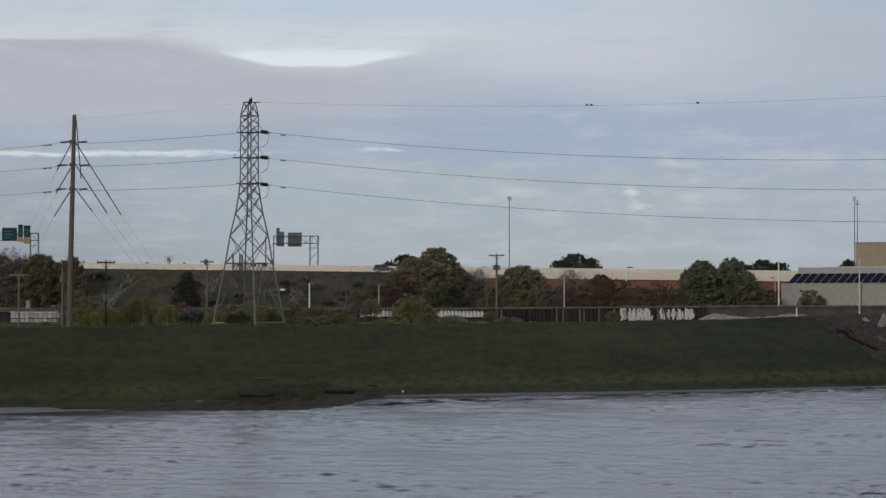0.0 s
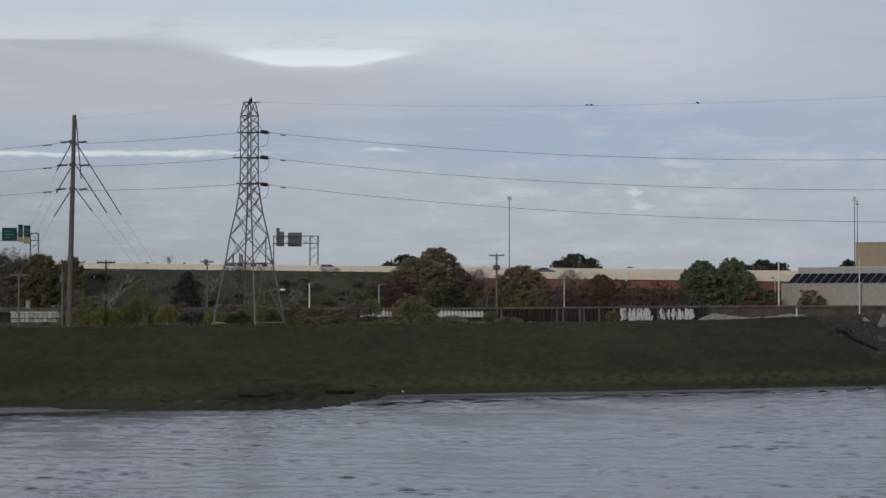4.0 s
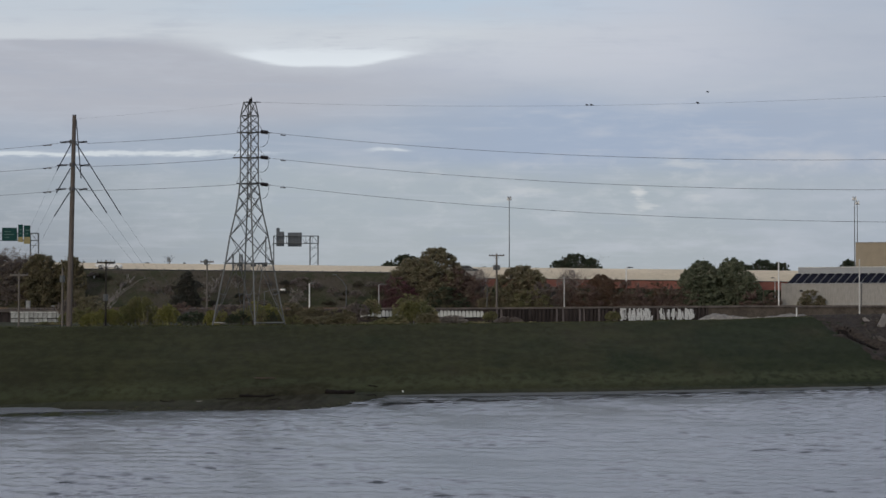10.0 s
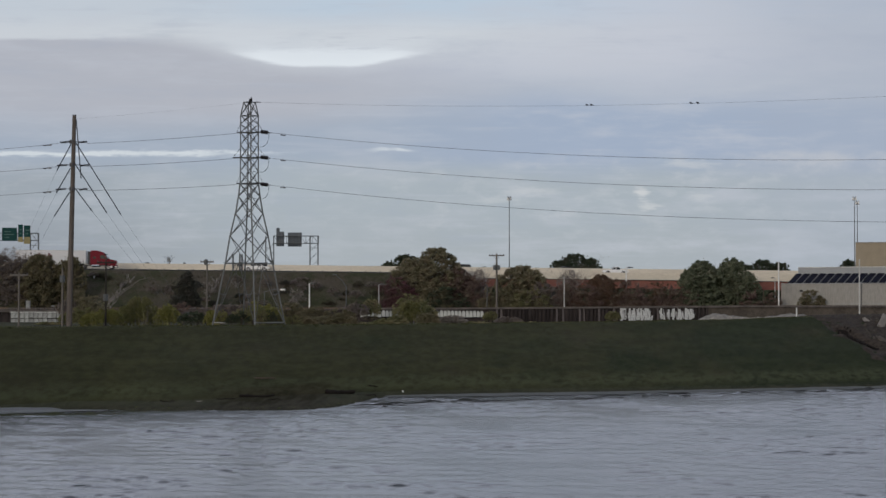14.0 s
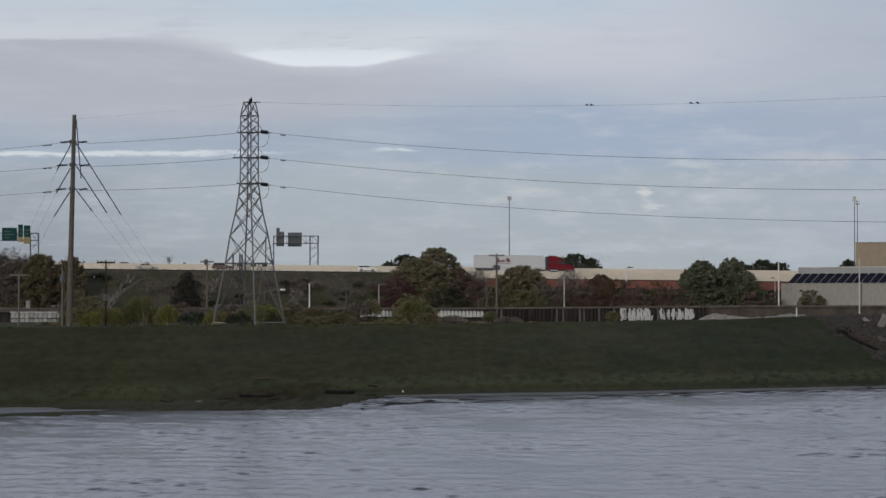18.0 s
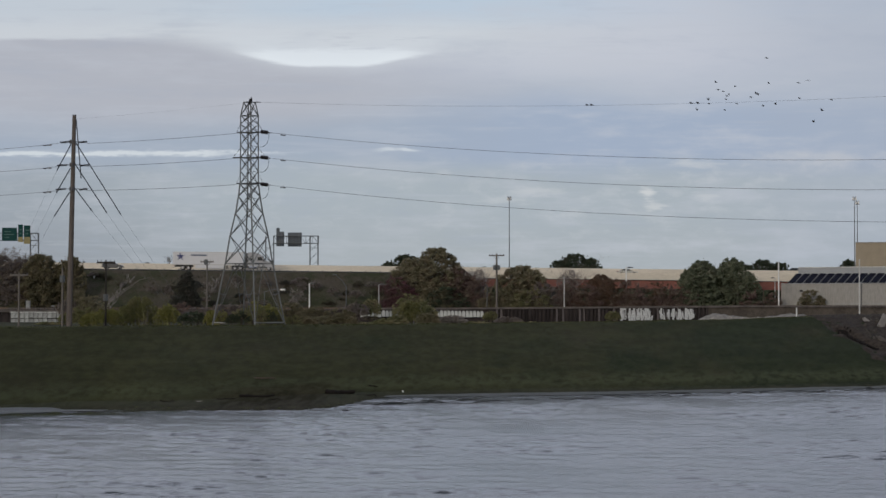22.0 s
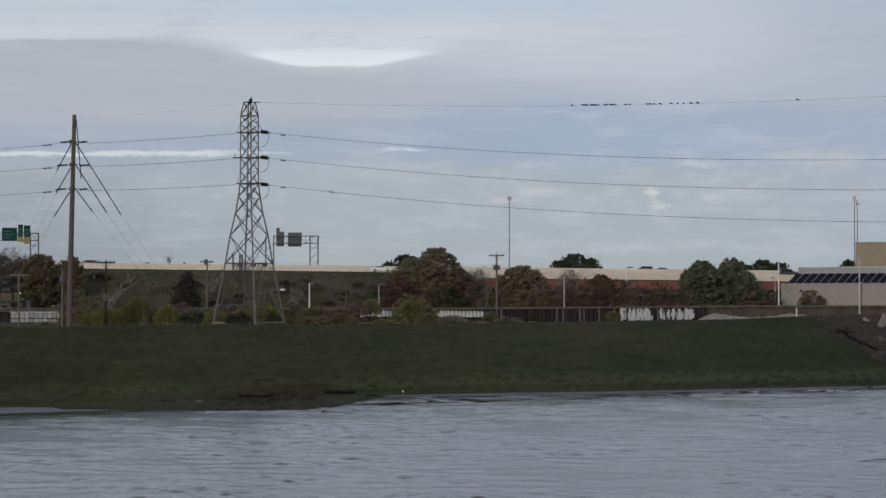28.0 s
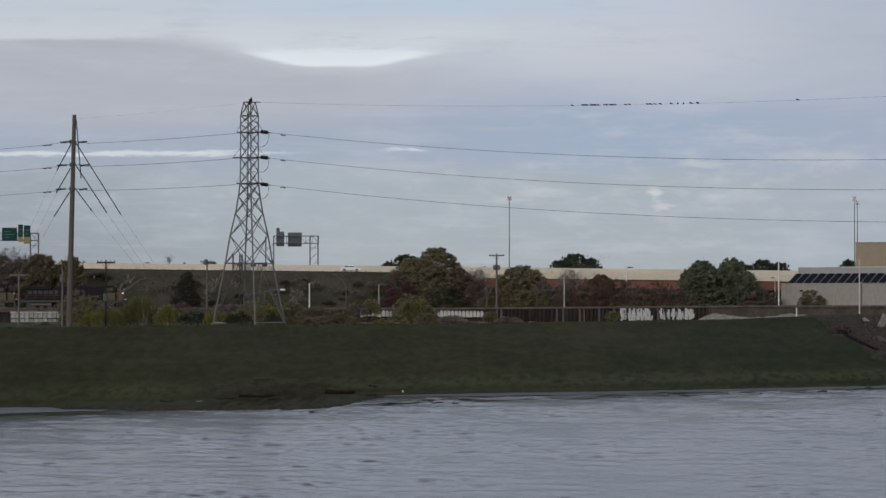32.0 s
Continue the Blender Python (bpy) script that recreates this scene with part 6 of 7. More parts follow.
me.from_pydata(vs, [], [(j * 121 + i, j * 121 + i + 1, (j + 1) * 121 + i + 1, (j + 1) * 121 + i) for j in range(8) for i in range(120)])
part("mound", me, M["rubble_dust"], pile)
for i in range(230):
    u = rng.random()
    px = 1240 + 205 * u
    d = 243 + rng.uniform(-1.2, 1.2)
    hump = 0.6 + 0.4 * math.sin(u * 9.0 + 0.6) * 0.7
    z = 6.5 + 0.62 * hump * rng.uniform(0.5, 1) * (1 - abs(2 * u - 1) ** 4)
    ob = part("stone", rng.choice(shapes), None, pile)
    ob.matrix_basis = pose((px - 784) / 3500 * d, d, z, rng.uniform(0, 360), rng.uniform(0, 360), rng.uniform(0, 360)) @ Matrix.Diagonal((*[rng.uniform(0.25, 0.6)] * 3, 1))
M["dirty_concrete"] = mat("dirty_concrete", (0.085, 0.075, 0.067), 0.95, 0, 0.45, 1.5, 0.6, island=0.6)
chunks = []
for i in range(5):
    me = mesh_of("chunk", stone(rng, 0.32))
    me.materials.append(M["dirty_concrete"])
    chunks.append(me)
heap2 = thing("concrete_rubble", "broken concrete chunks on the slumped bank", "rubble", group="rubble")
for i in range(46):
    px = rng.uniform(1528, 1600)
    d = 218 + rng.uniform(-6, 6)
    x = (px - 784) / 3500 * d
    ob = part("chunk", rng.choice(chunks), None, heap2)
    s = rng.uniform(0.5, 1.5) * (1.3 if px > 1555 else 0.7)
    ob.matrix_basis = pose(x, d, ground_z(x, d) + 0.12 * s, rng.uniform(0, 360), rng.uniform(0, 360), rng.uniform(0, 360)) @ Matrix.Diagonal((s, s, s, 1))
# bare slumped earth
xs = [37.0 + i * 0.25 for i in range(84)]
mss = [5.0 + 0.25 * j for j in range(92)]
w = len(xs)
vs = []
for m in mss:
    for x in xs:
        y = shore(x) + m
        f = m / (crest(x) - shore(x))
        cover = (x - 40.4 - max(0.0, 1 - f) * 8.0) / 1.6 + 1.6 * noise.noise((x * 0.45, y * 0.45, 7.0)) + 0.5 * noise.noise((x * 1.6, y * 1.6, 3.0))
        cover = max(0.0, min(1.0, cover))
        vs.append((x, y, ground_z(x, y) - 0.15 + 0.24 * cover + 0.22 * noise.noise((x * 1.1, y * 1.1, 4.0)) * cover + 0.08 * noise.noise((x * 3.3, y * 3.3, 4.0)) * cover))
me = bpy.data.meshes.new("slumped_earth")
me.from_pydata(vs, [], [(j * w + i, j * w + i + 1, (j + 1) * w + i + 1, (j + 1) * w + i) for j in range(len(mss) - 1) for i in range(w - 1)])
for p in me.polygons:
    p.use_smooth = True
solo("slumped_earth", me, M["dirt"], "bare brown slumped earth on the levee slope", "earth", kind="structure")
# the slide's wet cut, its lip's shade darkened into the soil colour, and clods
M["shaded_wet_soil"] = mat("wet_soil_with_shade", (0.0125, 0.0100, 0.0092), 0.85, 0, 0.45, 2.5, 0.6)
vs = []
for i in range(61):
    u = i / 60
    cx = 43.3 + 3.1 * u + 0.30 * noise.noise((u * 9, 1.0, 0.5))
    cy = 217.6 - 6.5 * u + 0.5 * noise.noise((u * 7, 3.0, 0.5))
    wide = (0.12 + 0.85 * math.sin(math.pi * min(1.0, u ** 1.5 * 1.02)) ** 0.8) * (1 + 0.55 * noise.noise((u * 13, 5.0, 0.5)))
    for j in range(9):
        v = j / 8 - 0.5
        x, y = cx + 0.25 * v * wide, cy + v * wide * (1 + 0.3 * noise.noise((u * 22, v * 3, 9.0)))
        bulge = 0.34 * (1 - 4 * v * v) + 0.12 * noise.noise((x * 3.1, y * 2.3, 4.0))
        vs.append((x, y, ground_z(x, y) + 0.24 + max(-0.1, bulge) * min(1.0, 6 * u, 6 * (1 - u))))
me = bpy.data.meshes.new("washed_out_cut")
me.from_pydata(vs, [], [(i * 9 + j, i * 9 + j + 1, (i + 1) * 9 + j + 1, (i + 1) * 9 + j) for i in range(60) for j in range(8)])
solo("washed_out_cut", me, M["shaded_wet_soil"], "dark wet cut washed out of the bank, its lip's shade in the colour", "earth", kind="structure")
rng = random.Random(40)
clods = []
for i in range(4):
    me = mesh_of("clod", stone(rng, 0.25))
    me.materials.append(M["shaded_wet_soil"])
    clods.append(me)
slide = thing("soil_clods", "dark crumbled clods of soil along the washed-out cut", "soil")
for i in range(46):
    u = rng.random()
    x = 43.3 + 3.1 * u + rng.gauss(0, 0.25)
    y = 217.6 - 6.5 * u + rng.gauss(0, 0.45)
    k = rng.uniform(0.25, 0.7)
    ob = part("clod", rng.choice(clods), None, slide)
    ob.matrix_basis = pose(x, y, ground_z(x, y) + 0.3, rng.uniform(0, 360), rng.uniform(0, 360), rng.uniform(0, 360)) @ Matrix.Diagonal((k, k, k, 1))
M["slab"] = mat("weathered_slab_concrete", (0.21, 0.195, 0.18), 0.95, 0, 0.3, 1.4, 0.6)
# tilted slabs at the head of the slide
for px, py, pz, sx, sz, ry, label in ((49.75, 221.0, 6.15, 1.2, 1.9, 38, "large pale broken concrete slab tilted on the bank"), (47.55, 222.0, 6.75, 0.28, 0.8, -24, "pale broken concrete block leaning on the bank")):
    bm = boxed(-sx, sx, -0.25, 0.25, -sz / 2, sz / 2, 0.05)
    for q in bm.verts:
        q.co += Vector((noise.noise(q.co * 1.7), 0.3 * noise.noise(q.co * 2.3 + Vector((4, 0, 0))), noise.noise(q.co * 1.9 + Vector((0, 7, 0))))) * 0.35
    ob = solo("concrete_slab", bm, M["slab"], label, "concrete slab", "broken slabs")
    ob.matrix_basis = pose(px, py, pz - 0.35, -28, ry, 12)
# ---- vehicles ----
PAINTS = {}


def paint(c, name, rough=0.3):
    if name not in PAINTS:
        n = Net(name)
        co = n.node("ShaderNodeTexCoord").outputs["Object"]
        dirt = n.ramp(n.noise(co, 2.5, 4), 0.45, 0.8, 0.0, 0.25)
        n.put(n.b, "Base Color", n.mix(dirt, c, shade(c, 0.6)))
        n.put(n.b, "Roughness", rough)
        n.put(n.b, "Coat Weight", 0.5 if rough < 0.5 else 0.0)
        n.put(n.b, "Specular IOR Level", 0.5 if rough < 0.5 else 0.15)
        PAINTS[name] = n.m
    return PAINTS[name]


def wheel(parent, x, y, r, w=0.22, hub="rim"):
    tyre = part("wheel", tubed([(0, -w / 2, 0), (0, -w * 0.35, 0), (0, w * 0.35, 0), (0, w / 2, 0)], r, 16), M["tyre"], parent, "black rubber tyre")
    tyre.location = (x, y, r)
    part("rim", tubed([(0, -w * 0.56, 0), (0, w * 0.56, 0)], r * 0.62, 12), M[hub], tyre)
    return tyre


CARS = {
    "sedan": dict(L=4.8, W=1.82, body=[(-2.4, 0.35), (-2.4, 0.75), (-2.3, 0.98), (-1.6, 1.02), (1.0, 0.98), (2.1, 0.82), (2.38, 0.66), (2.4, 0.35), (1.85, 0.24), (-1.9, 0.24)],
                  cab=[(-1.75, 1.0), (-0.95, 1.42), (0.25, 1.46), (1.15, 0.98)], win=[(-0.75, 1.37, -1.35, 1.05), (0.15, 1.39, -0.35, 1.05)], wheels=(-1.4, 1.42), r=0.33),
    "hatch": dict(L=4.3, W=1.78, body=[(-2.1, 0.38), (-2.12, 0.85), (-2.0, 1.0), (1.0, 1.0), (1.9, 0.84), (2.14, 0.66), (2.15, 0.36), (1.7, 0.24), (-1.7, 0.24)],
                  cab=[(-2.0, 0.99), (-1.65, 1.48), (0.1, 1.52), (1.05, 0.99)], win=[], wheels=(-1.28, 1.3), r=0.33),
    "suv": dict(L=4.7, W=1.9, body=[(-2.3, 0.45), (-2.35, 0.9), (-2.25, 1.1), (1.0, 1.1), (2.1, 0.98), (2.33, 0.8), (2.35, 0.42), (1.9, 0.3), (-1.9, 0.3)],
                cab=[(-2.2, 1.09), (-1.95, 1.68), (0.25, 1.74), (1.1, 1.09)], win=[], wheels=(-1.4, 1.42), r=0.38),
    "pickup": dict(L=5.8, W=1.98, body=[(-2.9, 0.55), (-2.9, 1.12), (-0.75, 1.12), (1.3, 1.12), (2.7, 1.06), (2.9, 0.85), (2.9, 0.45), (2.4, 0.36), (-2.4, 0.4)],
                   cab=[(-0.8, 1.11), (-0.65, 1.78), (0.75, 1.82), (1.45, 1.11)], win=[], wheels=(-1.75, 1.85), r=0.41),
}


def car(kind, c, label, name="car"):
    """A road car, nose toward +x: body, cabin, glass, lamps, mirrors, wheels."""
    k = CARS[kind]
    t = thing(name, label, {"pickup": "pickup truck"}.get(kind, "car"), group="freeway traffic")
    p = paint(c, label.split()[0] + "_car_paint")
    W = k["W"] / 2
    part("body", extruded(k["body"], -W, W, 0.07), p, t)
    part("cabin", extruded(k["cab"], -W * 0.84, W * 0.84, 0.06), p, t)
    (ax, az_), (bx, bz_), (cx, cz), (dx, dz) = k["cab"]
    for s in (-1, 1):
        y0, y1 = sorted((s * W * 0.845, s * (W * 0.845 + 0.012)))
        lo, hi = az_ + 0.06, bz_ - 0.09
        xl = lambda z: ax + (bx - ax) * (z - az_) / (bz_ - az_) + 0.1
        xr = lambda z: dx + (cx - dx) * (z - dz) / (cz - dz) - 0.12
        m_ = (bx + cx) / 2
        part("side_window", extruded([(xl(lo), lo), (xl(hi), hi), (m_ - 0.05, hi), (m_ - 0.05, lo)], y0, y1), M["glass"], t)
        part("side_window", extruded([(m_ + 0.05, lo), (m_ + 0.05, hi), (xr(hi), hi), (xr(lo), lo)], y0, y1), M["glass"], t)
        part("mirror", boxed(xr(lo) - 0.05, xr(lo) + 0.12, min(s * W * 0.9, s * W * 1.1), max(s * W * 0.9, s * W * 1.1), lo, lo + 0.14, 0.03), p, t)
        part("headlight", boxed(k["L"] / 2 - 0.22, k["L"] / 2 - 0.02, s * W * 0.72 - 0.17, s * W * 0.72 + 0.17, 0.66, 0.80, 0.03), M["lamp_clear"], t)
        part("tail_light", boxed(-k["L"] / 2 - 0.015, -k["L"] / 2 + 0.12, s * W * 0.76 - 0.13, s * W * 0.76 + 0.13, 0.74, 0.95, 0.03), M["lamp_red"], t)
        part("door_sill", boxed(k["wheels"][0] + 0.45, k["wheels"][1] - 0.45, min(s * W * 0.97, s * (W + 0.015)), max(s * W * 0.97, s * (W + 0.015)), 0.26, 0.36, 0.02), M["trim_black"], t)
    for (x0, z0, x1, z1), nm in (((dx, dz, cx, cz), "windscreen"), ((ax, az_, bx, bz_), "rear_window")):
        sg = 1 if nm == "windscreen" else -1
        a = (x0 + (x1 - x0) * 0.12 + sg * 0.02, z0 + (z1 - z0) * 0.12)
        b = (x0 + (x1 - x0) * 0.88 + sg * 0.02, z0 + (z1 - z0) * 0.88)
        part(nm, extruded([a, b, (b[0] - sg * 0.03, b[1]), (a[0] - sg * 0.03, a[1])], -W * 0.74, W * 0.74), M["glass"], t)
    part("front_bumper", boxed(k["L"] / 2 - 0.12, k["L"] / 2 + 0.03, -W * 0.92, W * 0.92, 0.36, 0.56, 0.04), M["trim_black"], t)
    part("rear_bumper", boxed(-k["L"] / 2 - 0.04, -k["L"] / 2 + 0.12, -W * 0.92, W * 0.92, 0.42, 0.6, 0.04), M["trim_black"], t)
    if kind == "pickup":
        part("bed_well", boxed(-2.8, -0.95, -W * 0.82, W * 0.82, 1.122, 1.135), M["trim_black"], t)
    for x in k["wheels"]:
        for s in (-1, 1):
            part("wheel_arch", tubed([(x, s * (W - 0.02), k["r"] + 0.02), (x, s * (W + 0.008), k["r"] + 0.02)], k["r"] * 1.16, 14), M["trim_black"], t)
            wheel(t, x, s * (W - 0.08), k["r"])
    return t


def semi(c, label, mark):
    """A tractor with sleeper and a long white box trailer, nose toward +x, origin under the nose's front end."""
    t = thing("semi_truck", label, "truck", group="freeway traffic")
    p = paint(c, label.split()[0] + "_truck_paint", 0.55)
    white = paint((0.53, 0.54, 0.56), "white_trailer_skin")
    # tractor
    part("hood", extruded([(-2.0, 1.0), (-2.0, 2.3), (-0.45, 2.0), (-0.1, 1.7), (0.0, 0.75), (-0.35, 0.75)], -1.05, 1.05, 0.08), p, t)
    part("cab", extruded([(-3.9, 0.9), (-3.9, 3.5), (-2.75, 3.35), (-1.95, 2.3), (-1.95, 0.9)], -1.2, 1.2, 0.06), p, t)
    part("sleeper", extruded([(-5.9, 0.95), (-5.9, 4.12), (-4.6, 4.15), (-3.2, 3.8), (-2.72, 3.4), (-3.88, 3.35), (-3.88, 0.95)], -1.22, 1.22, 0.08), p, t)
    part("windscreen", extruded([(-2.66, 3.25), (-1.98, 2.36), (-1.93, 2.4), (-2.6, 3.3)], -1.05, 1.05), M["glass"], t)
    part("sun_visor", boxed(-2.75, -2.4, -1.1, 1.1, 3.3, 3.38, 0.02), M["trim_black"], t)
    for s in (-1, 1):
        y0, y1 = sorted((s * 1.2, s * 1.215))
        part("side_window", extruded([(-3.7, 2.3), (-3.7, 3.1), (-2.85, 3.1), (-2.3, 2.3)], y0, y1), M["glass"], t)
        part("sleeper_window", boxed(-5.3, -4.7, y0 + s * 0.02, y1 + s * 0.02, 2.3, 2.75, 0.005), M["glass"], t)
        part("mirror", boxed(-2.3, -2.1, min(s * 1.3, s * 1.5), max(s * 1.3, s * 1.5), 2.0, 2.8, 0.03), M["trim_black"], t)
        part("fuel_tank", tubed([(-5.6, s * 0.98, 0.75), (-3.9, s * 0.98, 0.75)], 0.32, 12), M["chrome"], t)
        part("fender", extruded([(-1.9, 0.75), (-1.75, 1.15), (-1.2, 1.3), (-0.6, 1.15), (-0.45, 0.75)], min(s * 1.0, s * 1.22), max(s * 1.0, s * 1.22), 0.03), p, t)
        part("headlight", boxed(-0.35, 0.0, s * 0.85 - 0.2, s * 0.85 + 0.2, 0.95, 1.25, 0.05), M["lamp_clear"], t)
        part("exhaust_stack", tubed([(-6.05, s * 1.0, 1.0), (-6.05, s * 1.0, 3.8)], 0.09, 8), M["chrome"], t)
        part("fairing", boxed(-6.55, -5.92, min(s * 1.1, s * 1.2), max(s * 1.1, s * 1.2), 1.0, 3.9, 0.03), M["trim_black"], t)
    part("grille", boxed(-0.06, 0.05, -0.6, 0.6, 0.85, 1.55, 0.03), M["chrome"], t)
    part("bumper", boxed(-0.5, 0.12, -1.15, 1.15, 0.35, 0.72, 0.05), M["chrome"], t)
    part("frame_rail", boxed(-9.6, -0.5, -0.45, 0.45, 0.72, 0.95, 0.02), M["trim_black"], t)
    part("fifth_wheel", boxed(-8.7, -7.6, -0.5, 0.5, 0.95, 1.15, 0.02), M["trim_black"], t)
    for x in (-1.2, -7.5, -8.8):
        for s in (-1, 1):
            wheel(t, x, s * 1.05, 0.51, 0.3 if x > -2 else 0.55)
    for s in (-1, 1):
        part("mud_flap", boxed(-9.6, -9.55, min(s * 0.75, s * 1.2), max(s * 0.75, s * 1.2), 0.2, 0.95), M["trim_black"], t)
    # trailer
    x0, x1 = -22.7, -6.9
    box_ = part("trailer_box", boxed(x0, x1, -1.29, 1.29, 1.18, 4.08, 0.05), white, t, "white ribbed box trailer")
    for s in (-1, 1):
        y0, y1 = sorted((s * 1.29, s * 1.305))
        part("bottom_rail", boxed(x0, x1, y0, y1, 1.14, 1.34), M["steel_light"], box_)
        part("top_rail", boxed(x0, x1, y0, y1, 3.98, 4.09), M["steel_light"], box_)
        part("side_skirt", boxed(-17.6, -11.2, s * 1.22 - 0.02, s * 1.22 + 0.02, 0.42, 1.14), white, t)
        for i in range(12):
            x = x0 + 0.66 + i * 1.32
            part("seam", boxed(x, x + 0.03, y0 - 0.004 * (s < 0), y1 + 0.004 * (s > 0) - 0.008, 1.34, 3.98), white, box_)
        part("landing_leg", boxed(-10.7, -10.5, s * 0.8 - 0.08, s * 0.8 + 0.08, 0.35, 1.15), M["steel_dark"], t)
        part("marker_lamp", boxed(x0 - 0.02, x0 + 0.02, s * 1.05 - 0.1, s * 1.05 + 0.1, 1.0, 1.12), M["lamp_red"], t)
    part("axle_frame", boxed(-22.3, -18.2, -0.5, 0.5, 0.7, 1.15), M["trim_black"], t)
    part("rear_guard", boxed(-22.75, -22.65, -1.1, 1.1, 0.45, 0.6), M["steel_dark"], t)
    for x in (-19.2, -20.5):
        for s in (-1, 1):
            wheel(t, x, s * 1.0, 0.51, 0.55)
    # marks on the near side as plain shapes
    for (u0, u1, v0, v1, m_) in mark:
        part("logo_shape", boxed(u0, u1, -1.318, -1.306, v0, v1), m_, box_, "plain coloured logo shape")
    return t, box_


INK_RED, INK_BLUE, INK_DARK = plain("dull_red_ink", (0.09, 0.012, 0.02), 0.4), plain("dark_blue_ink", (0.02, 0.03, 0.12), 0.4), plain("grey_blue_ink", (0.10, 0.12, 0.17), 0.4)
LANE = (444.6, 448.4, 452.0)
FARLANE = 460.5
TRAFFIC = []


def traffic(ob, t0, x0, speed, lane, t1=0.0, x1=0.0):
    """Remember a vehicle: it passes x0 at t0 at a given speed, and gains a little so as to pass x1 at t1."""
    gain = 2 * (x1 - x0 - speed * (t1 - t0)) / (t1 - t0) ** 2 if t1 > t0 else 0.0
    TRAFFIC.append((ob, t0, x0, speed, lane, t1 - t0 if t1 > t0 else 0.0, gain))


SIL, DRK, WHT, BLU = (0.42, 0.44, 0.45), (0.035, 0.037, 0.042), (0.76, 0.76, 0.75), (0.055, 0.065, 0.085)
P = 446.0 / 3500.0
for kind, c, label, t0, px, v, lane, t1, px1 in (
        ("suv", DRK, "dark SUV passing on the freeway", 0.0, 679, 215, 0, 3.0, 1403),
        ("sedan", BLU, "slate sedan passing on the freeway", 1.0, 319, 215, 0, 0, 0),
        ("suv", (0.32, 0.30, 0.27), "beige SUV passing on the freeway", 2.0, 222, 178, 1, 8.0, 1334),
        ("hatch", (0.30, 0.34, 0.33), "grey-green hatchback passing on the freeway", 3.0, 232, 180, 0, 0, 0),
        ("suv", (0.055, 0.055, 0.052), "charcoal SUV passing on the freeway", 8.0, 402, 205, 0, 11.0, 1053),
        ("pickup", WHT, "white pickup truck with dark wheels passing on the freeway", 12.0, 626, 216, 0, 14.0, 1088),
        ("sedan", (0.22, 0.245, 0.23), "silver-green sedan passing on the freeway", 12.0, 397, 205, 0, 0, 0),
        ("pickup", WHT, "white crew-cab pickup passing on the freeway", 14.0, 452, 184, 1, 17.0, 1041),
        ("hatch", WHT, "white hatchback passing on the freeway", 17.5, 535, 229, 0, 20.3, 1198),
        ("suv", (0.075, 0.045, 0.04), "maroon SUV passing on the freeway", 18.5, 527, 264, 0, 21.0, 1197),
        ("sedan", (0.40, 0.39, 0.34), "tan sedan passing on the freeway", 19.0, 467, 210, 1, 23.0, 1334),
        ("suv", (0.045, 0.05, 0.055), "graphite SUV passing on the freeway", 23.0, 400, 199, 0, 0, 0),
        ("pickup", (0.05, 0.055, 0.065), "gunmetal pickup passing on the freeway", 27.5, 614, 267, 0, 29.5, 1162),
        ("sedan", WHT, "white sedan passing on the freeway", 28.0, 675, 222, 0, 30.0, 1162),
        ("sedan", WHT, "white sedan following on the freeway", 31.0, 424, 197, 0, 0, 0)):
    traffic(car(kind, c, label, "pickup_truck" if kind == "pickup" else "car"), t0, (px - 784) * P, v * P, LANE[lane], t1, (px1 - 784) * P)
for kind, c, label, t0, px, v in (
        ("sedan", SIL, "silver sedan beyond the median barrier", 16.5, 510, -195), ("suv", DRK, "black SUV beyond the median barrier", 17.0, 217, -200), ("sedan", BLU, "navy sedan beyond the median barrier", 18.0, 180, -205),
        ("suv", (0.05, 0.05, 0.055), "dark SUV beyond the median barrier", 28.0, 155, -208), ("suv", DRK, "black SUV driving beyond the median barrier", 31.5, 463, -193), ("sedan", DRK, "dark sedan beyond the median barrier", 28.0, 1170, -200),
        ("suv", DRK, "black SUV far off beyond the median barrier", 30.5, 1096, -198), ("sedan", WHT, "white sedan beyond the median barrier", 31.0, 1132, -212), ("sedan", DRK, "dark sedan far off beyond the median barrier", 31.5, 1141, -198)):
    traffic(car(kind, c, label), t0, (px - 784) * FARLANE / 3500, v * FARLANE / 3500, FARLANE)
red_marks = [(-17.6 + i * 0.56, -17.6 + i * 0.56 + w_, 2.55 + dz, 3.15 + dz2, INK_RED) for i, (w_, dz, dz2) in enumerate(((0.5, -0.1, 0.35), (0.4, 0, -0.1), (0.42, 0, -0.1), (0.2, 0, -0.05), (0.5, 0, 0.3), (0.3, -0.05, 0.0)))]
red_marks.append((-17.4, -14.4, 2.22, 2.32, INK_RED))
rt, _ = semi((0.145, 0.008, 0.018), "red semi-truck tractor with long white trailer", red_marks)
traffic(rt, 14.5, (308 - 784) * P, 198 * P, LANE[0], 20.0, (1434 - 784) * P)
wt2, tb = semi((0.33, 0.335, 0.34), "silver-white semi-truck tractor with long white trailer", [(-18.6, -15.0, 3.15, 3.5, INK_DARK)])
bm = bmesh.new()
pts = []
for i in range(10):
    r = 0.95 if i % 2 == 0 else 0.40
    a = math.pi / 2 + i * math.pi / 5
    pts.append((-21.0 + r * math.cos(a), 3.0 + r * math.sin(a)))
part("star_shape", extruded(pts, -1.318, -1.306), INK_BLUE, tb, "plain dark blue star shape")
traffic(wt2, 22.0, (486 - 784) * P, 204 * P, LANE[0], 25.0, (1120 - 784) * P)


